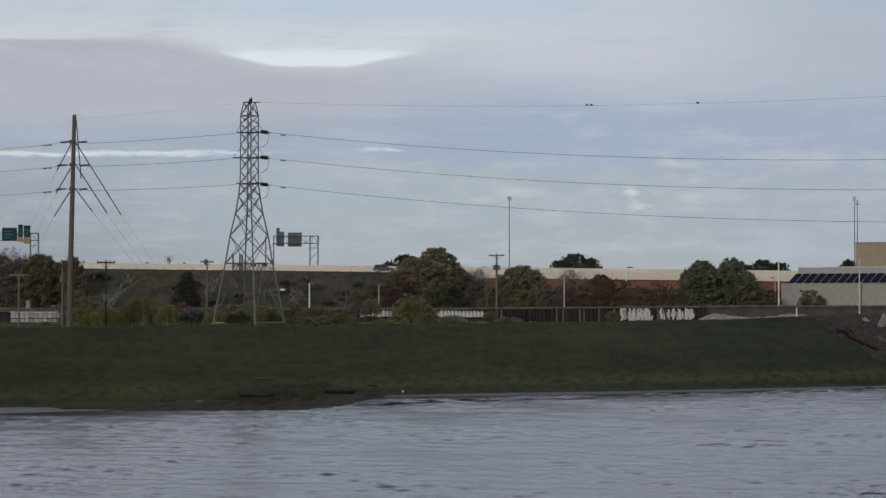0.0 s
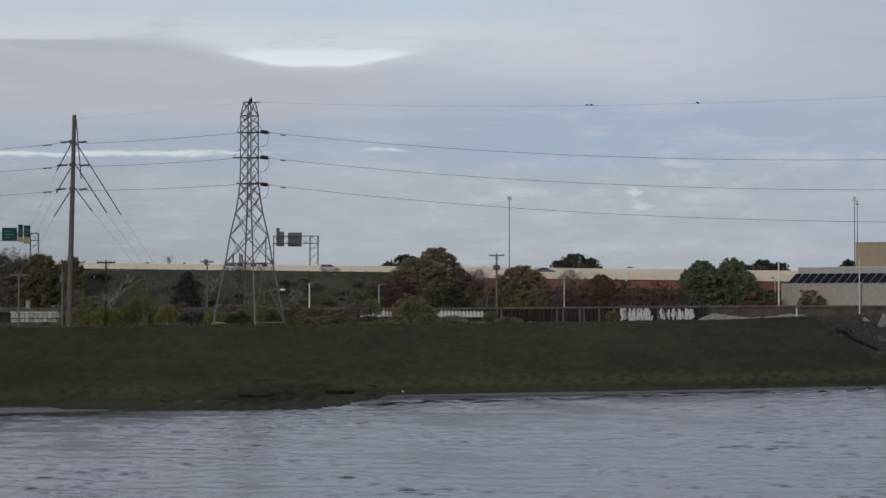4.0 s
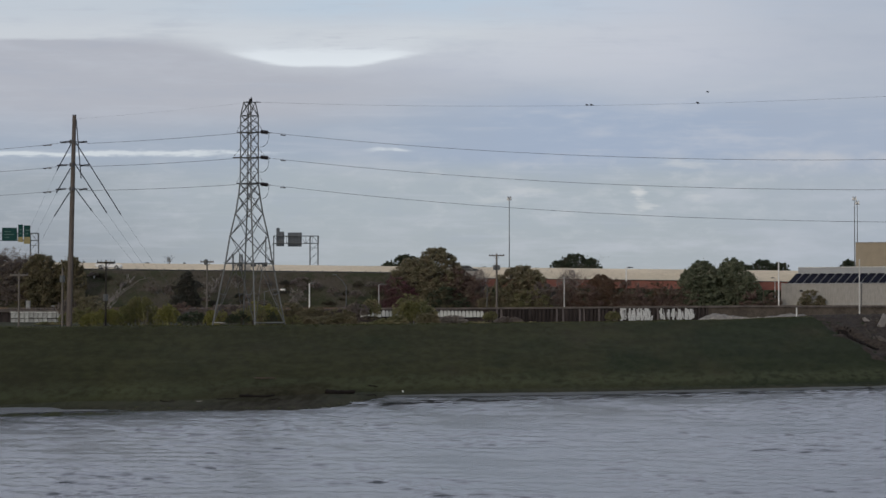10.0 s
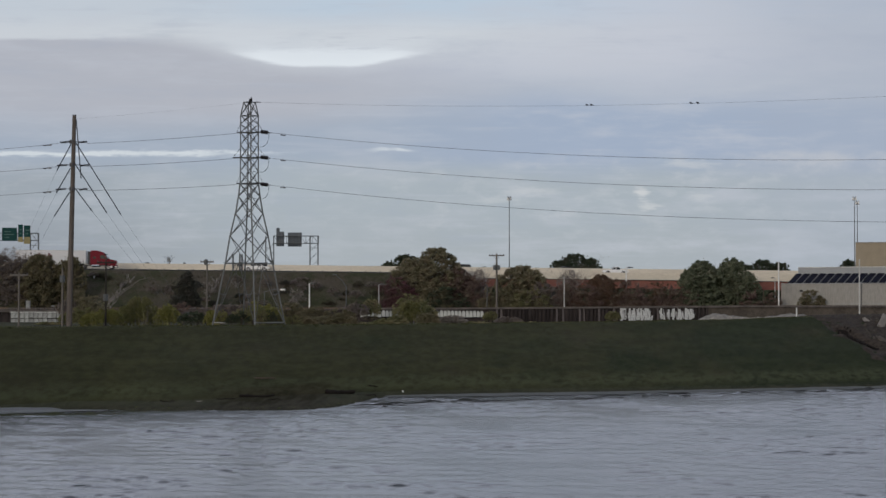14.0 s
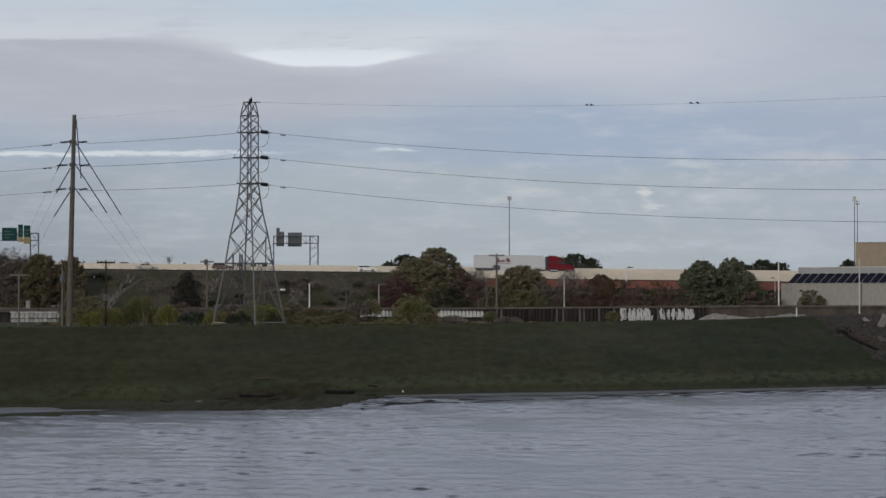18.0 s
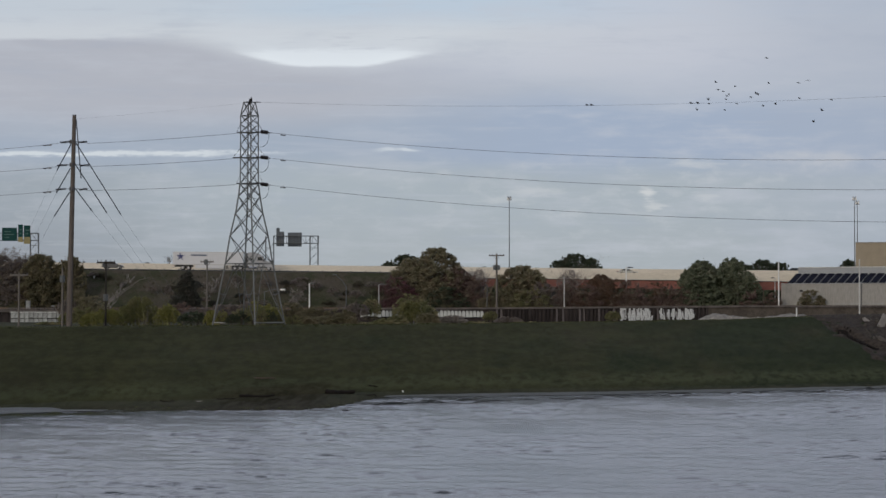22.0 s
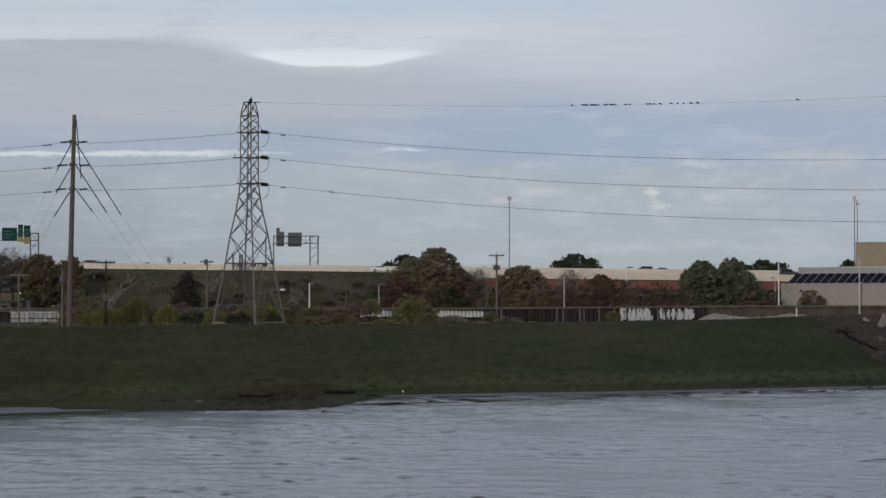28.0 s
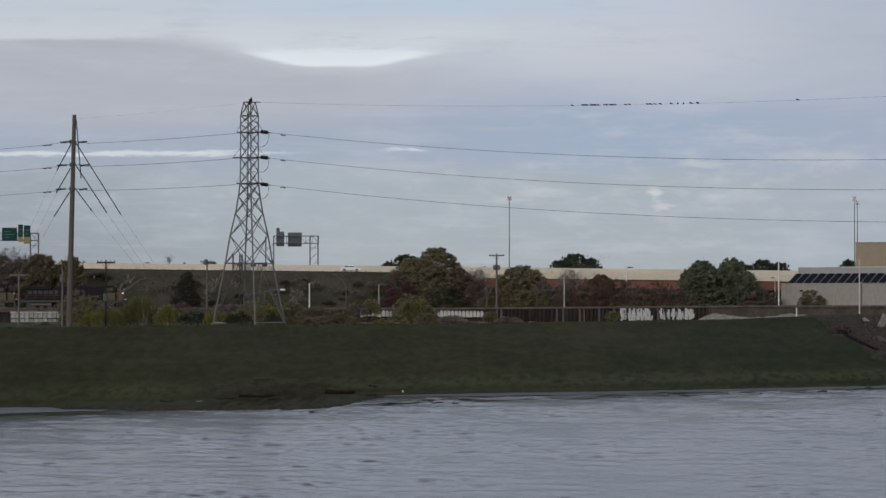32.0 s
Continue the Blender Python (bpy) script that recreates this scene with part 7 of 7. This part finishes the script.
# ---- freight locomotives ----
def locomotive(label, lit):
    """A hood locomotive, nose toward +x, origin under its front end on the rail head."""
    t = thing("locomotive", label, "locomotive", group="freight train")
    blue, yellow = paint((0.011, 0.011, 0.016), "navy_engine_paint", 0.7), paint((0.10, 0.082, 0.05), "ochre_engine_paint", 0.7)
    part("frame_sill", boxed(-22.0, -0.2, -1.45, 1.45, 1.1, 1.55, 0.04), M["trim_black"], t)
    part("long_hood", boxed(-21.2, -4.6, -0.95, 0.95, 1.55, 4.35, 0.10), blue, t)
    part("radiator_wing", extruded([(-20.8, 3.7), (-20.8, 4.5), (-15.2, 4.5), (-15.6, 3.7)], -1.45, 1.45, 0.06), blue, t)
    part("hood_stripe", boxed(-21.0, -4.8, -0.965, -0.952, 2.0, 2.3), M["engine_stripe"], t)
    part("dynamic_brake_box", boxed(-10.8, -8.0, -1.1, 1.1, 3.9, 4.55, 0.08), blue, t)
    part("exhaust_stack", boxed(-12.6, -11.7, -0.35, 0.35, 4.35, 4.65, 0.03), M["trim_black"], t)
    part("cab", extruded([(-4.6, 1.55), (-4.6, 4.55), (-2.6, 4.6), (-2.2, 3.75), (-2.1, 1.55)], -1.5, 1.5, 0.06), blue, t)
    part("cab_side_panel", boxed(-4.55, -2.12, -1.53, -1.505, 1.6, 3.1, 0.004), yellow, t, "ochre lower cab side")
    part("nose", extruded([(-2.15, 1.55), (-2.2, 3.3), (-0.9, 3.05), (-0.55, 2.7), (-0.5, 1.55)], -0.95, 0.95, 0.10), yellow, t, "ochre yellow nose")
    for y in (-0.7, 0.7):
        part("windscreen", boxed(-2.38, -2.14, y - 0.45, y + 0.45, 3.62, 4.3, 0.02), M["glass"], t)
        part("ditch_light", tubed([(-0.3, y * 1.1, 1.75), (-0.12, y * 1.1, 1.75)], 0.10, 10), M["lamp_clear"], t)
    for s in (-1, 1):
        y0, y1 = sorted((s * 1.5, s * 1.515))
        part("cab_window", boxed(-4.2, -3.5, y0, y1, 3.4, 4.1, 0.004), M["glass"], t)
        part("cab_window", boxed(-3.35, -2.6, y0, y1, 3.4, 4.1, 0.004), M["glass"], t)
        part("hand_rail", tubed([(-20.8, s * 1.38, 2.55), (-4.8, s * 1.38, 2.55)], 0.03, 5), M["steel_dark"], t)
        for i in range(9):
            x = -20.6 + i * 1.9
            part("stanchion", tubed([(x, s * 1.38, 1.55), (x, s * 1.38, 2.55)], 0.025, 5), M["steel_dark"], t)
        for i in range(6):
            x = -20.4 + i * 1.1
            part("vent_grille", boxed(x, x + 0.8, min(s * 0.952, s * 0.965), max(s * 0.952, s * 0.965), 2.8, 3.6, 0.004), M["trim_black"], t)
    part("headlight", tubed([(-0.95, 0, 2.95), (-0.72, 0, 2.95)], 0.17, 10), M["lamp_on" if lit else "lamp_clear"], t, "lit headlight" if lit else "")
    part("number_board", boxed(-2.45, -2.3, -0.5, 0.5, 4.3, 4.5), M["sign_white"], t)
    part("fuel_tank", boxed(-14.4, -8.6, -1.3, 1.3, 0.35, 1.1, 0.12), M["trim_black"], t)
    part("plow", extruded([(-0.5, 0.15), (-0.5, 1.1), (-0.2, 1.1), (0.1, 0.2)], -1.4, 1.4, 0.03), M["trim_black"], t)
    for xc in (-4.6, -17.6):
        tr = part("truck_frame", boxed(xc - 2.2, xc + 2.2, -1.2, 1.2, 0.45, 0.95, 0.08), M["steel_dark"], t, "dark steel wheel truck")
        for dx in (-1.7, 0, 1.7):
            for s in (-1, 1):
                w_ = part("wheel", tubed([(0, -0.07, 0), (0, 0.07, 0)], 0.5, 16), M["steel_dark"], tr)
                w_.location = (xc + dx, s * 0.72, 0.5)
    for x in (-22.1, 0.05):
        part("coupler", boxed(x - 0.2, x + 0.2, -0.15, 0.15, 0.75, 1.05, 0.04), M["steel_dark"], t)
    return t


train_front = locomotive("navy freight locomotive with ochre nose and lit lamps", True)
train_back = locomotive("navy freight locomotive coupled behind the first", False)


# ---- birds ----
def bird(label, size, name="bird", group="flock of birds"):
    """Body with head and tail, and two wings that hinge at the shoulder. Nose toward +x."""
    t = thing(name, label, "bird", group=group)
    bm = bmesh.new()
    prof = [(-0.5, 0.02), (-0.36, 0.10), (-0.15, 0.19), (0.08, 0.2), (0.24, 0.14), (0.32, 0.12), (0.40, 0.11), (0.47, 0.06), (0.55, 0.01)]
    rings = []
    for x, r in prof:
        z = 0.22 + (0.16 if x > 0.25 else 0.10 * (x + 0.5)) + (0.0 if x > -0.3 else -0.03)
        rings.append([bm.verts.new((x * size, math.cos(a) * r * size, (z + math.sin(a) * r) * size)) for a in [2 * math.pi * j / 8 for j in range(8)]])
    for q, s in zip(rings, rings[1:]):
        for j in range(8):
            bm.faces.new((q[j], q[(j + 1) % 8], s[(j + 1) % 8], s[j]))
    bm.faces.new(rings[0][::-1])
    bm.faces.new(rings[-1])
    part("body", bm, M["bird"], t)
    part("tail", extruded([(-0.46 * size, 0.22 * size), (-0.46 * size, 0.27 * size), (-0.86 * size, 0.16 * size), (-0.86 * size, 0.13 * size)], -0.09 * size, 0.09 * size), M["bird"], t)
    wings = []
    for s in (-1, 1):
        bm = bmesh.new()
        out = [(0.16, 0.0), (0.22, 0.45), (0.05, 0.95), (-0.10, 1.0), (-0.12, 0.5), (-0.24, 0.05)]
        lo = [bm.verts.new((x * size, s * y * size, 0)) for x, y in out]
        hi = [bm.verts.new((x * size, s * y * size, 0.03 * size)) for x, y in out]
        bm.faces.new(lo)
        bm.faces.new(hi[::-1])
        for j in range(6):
            bm.faces.new((lo[j], hi[j], hi[(j + 1) % 6], lo[(j + 1) % 6]))
        bmesh.ops.recalc_face_normals(bm, faces=bm.faces)
        wings.append(part("wing", bm, M["bird"], t))
    return t, wings, size


def wing_pose(side, size, up, fold):
    """side -1 or 1; up: degrees above level; fold 0 spread, 1 laid back along the body."""
    if fold:
        return pose(0.16 * size, side * 0.15 * size, 0.44 * size) @ pose(0, 0, 0, side * -58) @ pose(0, 0, 0, 0, 0, side * 84)
    return pose(0.06 * size, side * 0.14 * size, 0.42 * size, side * up, 0, 0)


# flight paths: seconds and place
FLOCK = [
    [(18.6, 51.23, 206.76, 28.36), (20, 40.99, 212.02, 28.52), (21, 34.02, 215.89, 30.26), (22, 28.25, 219.13, 29.90), (23, 23.99, 221.59, 30.72), (24, 19.77, 224.03, 31.42), (25, 17.69, 225.36, 31.69), (25.7, 14.83, 227.09, 31.24)],
    [(18.6, 51.79, 207.56, 29.51), (20, 41.51, 212.81, 29.69), (21, 34.31, 216.61, 28.84), (22, 29.51, 219.17, 31.04), (23, 24.35, 221.91, 31.90), (24, 20.53, 223.97, 32.00), (25, 18.01, 225.36, 31.43), (25.8, 15.96, 226.52, 31.20)],
    [(18.6, 51.39, 205.53, 28.00), (20, 41.23, 210.78, 28.15), (21, 34.57, 214.69, 30.81), (22, 29.39, 217.82, 30.46), (23, 24.36, 220.86, 31.22), (24, 20.84, 223.12, 31.07), (25, 18.30, 224.88, 31.58), (26.2, 16.21, 226.39, 31.19)],
    [(18.6, 53.42, 210.26, 28.59), (20, 43.02, 215.49, 28.73), (21, 35.37, 218.89, 31.51), (22, 30.57, 220.86, 33.19), (23, 25.79, 222.84, 31.36), (24, 21.67, 224.48, 32.12), (25, 18.86, 225.47, 31.32), (26.7, 17.21, 225.88, 31.15)],
    [(18.6, 53.35, 209.26, 29.21), (20, 43.01, 214.49, 29.37), (21, 35.53, 217.98, 30.41), (22, 30.72, 220.13, 32.28), (23, 26.76, 221.86, 32.28), (24, 21.70, 224.15, 31.56), (25, 19.03, 225.23, 31.10), (25.9, 17.40, 225.78, 31.14)],
    [(18.6, 53.41, 207.69, 26.90), (20, 43.16, 212.90, 27.01), (21, 35.40, 216.81, 29.79), (22, 31.12, 218.95, 31.96), (23, 26.67, 221.17, 31.00), (24, 22.70, 223.16, 31.20), (25, 19.14, 224.94, 32.17), (26, 17.71, 225.63, 31.13)],
    [(18.6, 52.91, 205.47, 27.76), (20, 42.78, 210.68, 27.90), (21, 35.23, 214.93, 32.38), (22, 31.08, 217.41, 29.73), (23, 26.84, 219.93, 30.80), (24, 22.62, 222.44, 30.49), (25, 19.42, 224.41, 31.34), (25.7, 18.39, 225.28, 31.10)],
    [(18.6, 53.13, 205.64, 28.55), (20, 43.00, 210.85, 28.71), (21, 35.31, 215.11, 30.30), (22, 31.22, 217.52, 30.93), (23, 26.92, 220.02, 32.20), (24, 23.30, 222.18, 31.42), (25, 19.54, 224.39, 31.33), (26.9, 18.64, 225.15, 31.09)],
    [(18.6, 54.45, 209.14, 28.72), (20, 44.14, 214.34, 28.87), (21, 36.28, 217.95, 30.85), (22, 31.69, 219.91, 31.56), (23, 27.68, 221.59, 31.87), (24, 23.73, 223.25, 31.60), (25, 19.78, 224.91, 31.52), (26.7, 19.01, 224.96, 31.08)],
    [(18.6, 54.68, 208.83, 29.53), (20, 44.39, 214.03, 29.70), (21, 36.55, 217.66, 32.69), (22, 31.85, 219.71, 31.73), (23, 28.09, 221.30, 32.41), (24, 24.03, 223.04, 31.64), (25, 20.70, 224.42, 31.01), (25.9, 19.26, 224.84, 31.07)],
    [(18.6, 53.91, 205.89, 28.93), (20, 43.78, 211.08, 29.09), (21, 36.36, 215.09, 30.86), (22, 32.21, 217.42, 32.35), (23, 27.90, 219.83, 31.87), (24, 24.16, 221.94, 31.20), (25, 21.57, 223.46, 31.30), (26.5, 19.57, 224.68, 31.06)],
    [(18.6, 54.64, 208.39, 31.70), (20, 44.37, 213.58, 31.92), (21, 36.94, 217.09, 30.26), (22, 32.63, 219.02, 30.58), (23, 28.36, 220.94, 31.35), (24, 24.74, 222.54, 31.14), (25, 22.04, 223.66, 31.39), (26.8, 20.67, 224.12, 31.02)],
    [(18.6, 54.97, 209.23, 30.71), (20, 44.66, 214.42, 30.91), (21, 37.23, 217.75, 28.32), (22, 34.18, 218.88, 31.32), (23, 28.53, 221.33, 31.65), (24, 25.07, 222.68, 31.79), (25, 23.21, 223.22, 31.02), (25.7, 21.10, 223.90, 31.01)],
    [(18.6, 54.73, 207.48, 27.84), (20, 44.52, 212.67, 27.97), (21, 37.52, 216.11, 31.77), (22, 34.53, 217.52, 31.55), (23, 30.20, 219.60, 31.21), (24, 26.21, 221.52, 31.22), (25, 23.85, 222.61, 31.15), (26.5, 23.05, 222.90, 30.94)],
    [(18.6, 55.96, 206.17, 25.88), (20, 45.86, 211.32, 25.96), (21, 37.94, 215.35, 29.46), (22, 34.69, 217.00, 31.37), (23, 30.28, 219.24, 32.12), (24, 26.55, 221.14, 31.56), (25, 23.90, 222.48, 31.00), (25.8, 23.41, 222.72, 30.93)],
    [(18.6, 56.19, 205.84, 29.16), (20, 46.11, 210.98, 29.32), (21, 38.19, 215.05, 29.68), (22, 35.18, 216.61, 30.08), (23, 30.26, 219.14, 31.48), (24, 26.72, 220.98, 31.42), (25, 24.44, 222.17, 30.91), (25.7, 23.84, 222.50, 30.92)],
    [(18.6, 57.15, 208.50, 27.58), (20, 46.93, 213.64, 27.69), (21, 39.46, 216.92, 30.30), (22, 36.07, 218.16, 32.75), (23, 31.10, 220.20, 30.77), (24, 26.95, 221.84, 31.13), (25, 25.22, 222.26, 32.07), (26.8, 24.44, 222.20, 30.90)],
    [(18.6, 57.40, 205.73, 28.61), (20, 47.35, 210.84, 28.77), (21, 39.95, 214.55, 30.43), (22, 36.49, 216.26, 30.23), (23, 31.47, 218.77, 31.69), (24, 27.03, 220.98, 30.91), (25, 26.13, 221.38, 31.97), (26, 25.58, 221.61, 30.87)],
    [(18.6, 59.16, 207.32, 29.91), (20, 49.04, 212.40, 30.08), (21, 40.63, 216.19, 31.22), (22, 39.03, 216.55, 32.63), (23, 31.85, 219.74, 31.10), (24, 27.48, 221.52, 32.56), (25, 26.41, 221.63, 30.92), (26.4, 26.36, 221.22, 30.85)],
    [(18.6, 59.64, 206.89, 31.05), (20, 49.56, 211.97, 31.25), (21, 41.28, 215.71, 30.67), (22, 39.12, 216.39, 30.93), (23, 36.14, 217.48, 31.17), (24, 28.84, 220.77, 32.35), (25, 27.01, 221.30, 30.88), (26.8, 26.96, 220.91, 30.83)],
]
STRAYS = [
    [(20.5, 49.26, 210.67, 31.71), (21, 43.46, 213.61, 32.48), (22, 39.88, 215.42, 32.75), (23, 43.70, 213.49, 35.90), (24, 43.93, 213.37, 36.19), (25, 50.37, 210.11, 37.09)],
    [(20.3, 49.25, 210.67, 30.50), (21, 41.10, 214.81, 29.04), (22, 35.73, 217.53, 35.49), (23, 35.33, 217.73, 37.15), (24, 42.43, 214.13, 36.48), (25, 47.55, 211.53, 36.37), (25.6, 51.44, 209.57, 36.41)],
    [(21, 46.65, 211.99, 31.19), (22, 42.23, 214.23, 30.52), (23, 43.38, 213.65, 28.68), (24, 46.44, 212.10, 32.73), (25, 51.42, 209.57, 34.00)],
    [(20.6, 49.24, 210.68, 29.29), (21, 42.73, 213.98, 30.06), (22, 40.42, 215.15, 28.20), (23, 41.31, 214.70, 25.70), (24, 44.60, 213.03, 27.76), (25, 51.39, 209.59, 28.58)],
    [(20.6, 51.39, 209.59, 29.18), (21, 42.23, 214.23, 31.38), (22, 41.27, 214.72, 29.40), (23, 39.23, 215.75, 27.83), (24, 30.39, 220.24, 25.65), (25, 20.38, 225.31, 24.32), (27, -1.62, 236.47, 22.42), (29, -25.91, 248.80, 21.75)],
]
LATE = [[(22.5, 54.32, 206.97, 30.70), (23.4, 50.10, 209.12, 31.54), (24, 47.19, 210.60, 31.77), (25, 40.64, 213.94, 30.92), (25.8, 38.61, 214.98, 30.60)],
        [(7.6, 49.04, 209.66, 33.41), (8.4, 40.26, 214.14, 33.46), (9, 34.47, 217.09, 33.31), (9.6, 30.51, 219.10, 32.67), (10.2, 29.04, 219.85, 31.62), (11, 27.67, 220.55, 30.81)]]
PERCHED = [(16.46, 226.26, 31.18), (16.96, 226.01, 31.16), (28.38, 220.19, 30.79)]
DUCK = [(0, 3.85, 173.23, 0.00), (3, 2.10, 171.12, 0.00), (6, 0.39, 169.06, 0.00), (9, -2.19, 167.05, 0.00), (12, -3.89, 162.23, 0.00), (18, -6.40, 155.93, 0.00), (25, -8.44, 152.55, 0.00), (32, -10.07, 150.91, 0.00)]
FLOCK_BIRDS = [bird("small dark bird flying in to the wire", 0.30) for _ in FLOCK]
STRAY_BIRDS = [bird("small dark bird wheeling over the river", 0.34) for _ in STRAYS]
LATE_BIRDS = [bird("small dark bird landing on the wire", 0.34) for _ in LATE]
for p in PERCHED:
    t, ws, size = bird("small dark bird perched on the shield wire", 0.34)
    t.matrix_basis = pose(*p, 0, -16, 168)
    for s, w_ in zip((-1, 1), ws):
        w_.matrix_basis = wing_pose(s, size, 0, 1)
t, ws, size = bird("large dark bird of prey perched on top of the tower", 0.80, "hawk", "")
t.matrix_basis = pose(TX + 0.45, TY - 0.5, 33.86, 0, -70, 20)
for s, w_ in zip((-1, 1), ws):
    w_.matrix_basis = wing_pose(s, size, 0, 1)
duck, ws, size = bird("dark duck swimming along the bank", 0.42, "duck", "")
for s, w_ in zip((-1, 1), ws):
    w_.matrix_basis = wing_pose(s, size, 0, 1)


def fly(b, rows, perch, rng):
    """Key a bird along its rows, beating its wings on the way; it folds them where it lands."""
    t, ws, size = b
    pts = [(r[0], Vector(r[1:])) for r in rows]

    def at(s):
        if s <= pts[0][0]:
            v = (pts[1][1] - pts[0][1]) / (pts[1][0] - pts[0][0])
            p = pts[0][1] + v * max(-4.0, s - pts[0][0])
            return Vector((p.x, p.y, max(p.z, 14.0)))
        for (t0, p0), (t1, p1) in zip(pts, pts[1:]):
            if s <= t1:
                return p0.lerp(p1, (s - t0) / (t1 - t0))
        if perch:
            return pts[-1][1]
        v = (pts[-1][1] - pts[-2][1]) / (pts[-1][0] - pts[-2][0])
        p = pts[-1][1] + v * (s - pts[-1][0])
        return Vector((p.x, p.y, max(p.z, 14.0)))

    t0, t1 = max(0.0, pts[0][0] - 1.0), pts[-1][0]
    stamps = sorted({0.0, 32.0} | {round(t0 + 0.5 * i, 2) for i in range(int((t1 - t0) / 0.5) + 1)} | {r[0] for r in pts} | ({min(31.8, t1 + 0.3)} if perch else {min(31.8, t1 + 1.5)}))
    out, last = [], 180.0
    for s in stamps:
        d = at(s + 0.1) - at(s - 0.1)
        if d.length > 0.02:
            h = math.degrees(math.atan2(d.y, d.x))
            last += max(-70, min(70, (h - last + 180) % 360 - 180))
        out.append((s, pose(*at(s), 0, -16 if perch and s >= t1 else -4, last)))
    walk(t, out)
    beat = rng.uniform(0, 1)
    for side, w_ in zip((-1, 1), ws):
        out = [(0.0, wing_pose(side, size, 20, 0))]
        s, i = max(0.1, t0), 0
        while s < min(31.5, t1):
            out.append((round(s, 3), wing_pose(side, size, rng.uniform(12, 42) if (i + int(beat * 2)) % 2 else -rng.uniform(5, 30), 0)))
            s += 0.1
            i += 1
        if perch:
            out.append((round(min(31.6, t1 + 0.15), 3), wing_pose(side, size, 30, 0)))
            a, b_ = wing_pose(side, size, 30, 0), wing_pose(side, size, 0, 1)
            out.append((round(min(31.7, t1 + 0.25), 3), a.lerp(b_, 0.5)))
            out.append((round(min(31.8, t1 + 0.35), 3), b_))
            out.append((32.0, b_))
        else:
            out.append((32.0, wing_pose(side, size, 20, 0)))
        walk(w_, out)


def motions():
    # traffic at steady speeds
    for ob, t0, x0, v, lane, dt, gain in TRAFFIC:
        rows = []
        for s in [0, 0.1] + list(range(1, 32)) + [31.9, 32]:
            k = min(max(0.0, s - t0), dt)
            x = x0 + v * (s - t0) + 0.5 * gain * k * k + gain * k * max(0.0, s - t0 - dt)
            rows.append((s, pose(x, lane, road_z(x) + (0.62 if v < 0 else 0.0), 0, 0.64 if v > 0 else -0.64, 0 if v > 0 else 180)))
        walk(ob, rows)
    # freight train
    v = 45.5 * RAIL_Y / 3500
    for ob, off in ((train_front, 0.0), (train_back, -22.7)):
        walk(ob, [(s, pose(-65.92 + off + v * (s - 32), RAIL_Y, RAIL_Z, 0, 0, 0)) for s in [0, 0.1] + list(range(1, 32)) + [31.9, 32]])
    # birds
    rng = random.Random(2)
    for b, rows in zip(FLOCK_BIRDS, FLOCK):
        fly(b, rows, True, rng)
    for b, rows in zip(LATE_BIRDS, LATE):
        fly(b, rows, True, rng)
    for b, rows in zip(STRAY_BIRDS, STRAYS):
        fly(b, rows, False, rng)
    walk(duck, [(r[0], pose(r[1], r[2], -0.12, 0, 0, 200)) for r in DUCK])
    # slow drift of the cloud deck, and the river's ripples running downstream
    walk(sky, [(s, pose(-27.0 + 1.72 * s, SKY_Y, 8.0)) for s in (0, 0.1, 8, 16, 24, 31.9, 32)])
    walk(water, [(s, pose(-4.0 + 0.25 * s, 5.0 - 0.42 * s, 0)) for s in (0, 0.1, 8, 16, 24, 31.9, 32)])


motions()
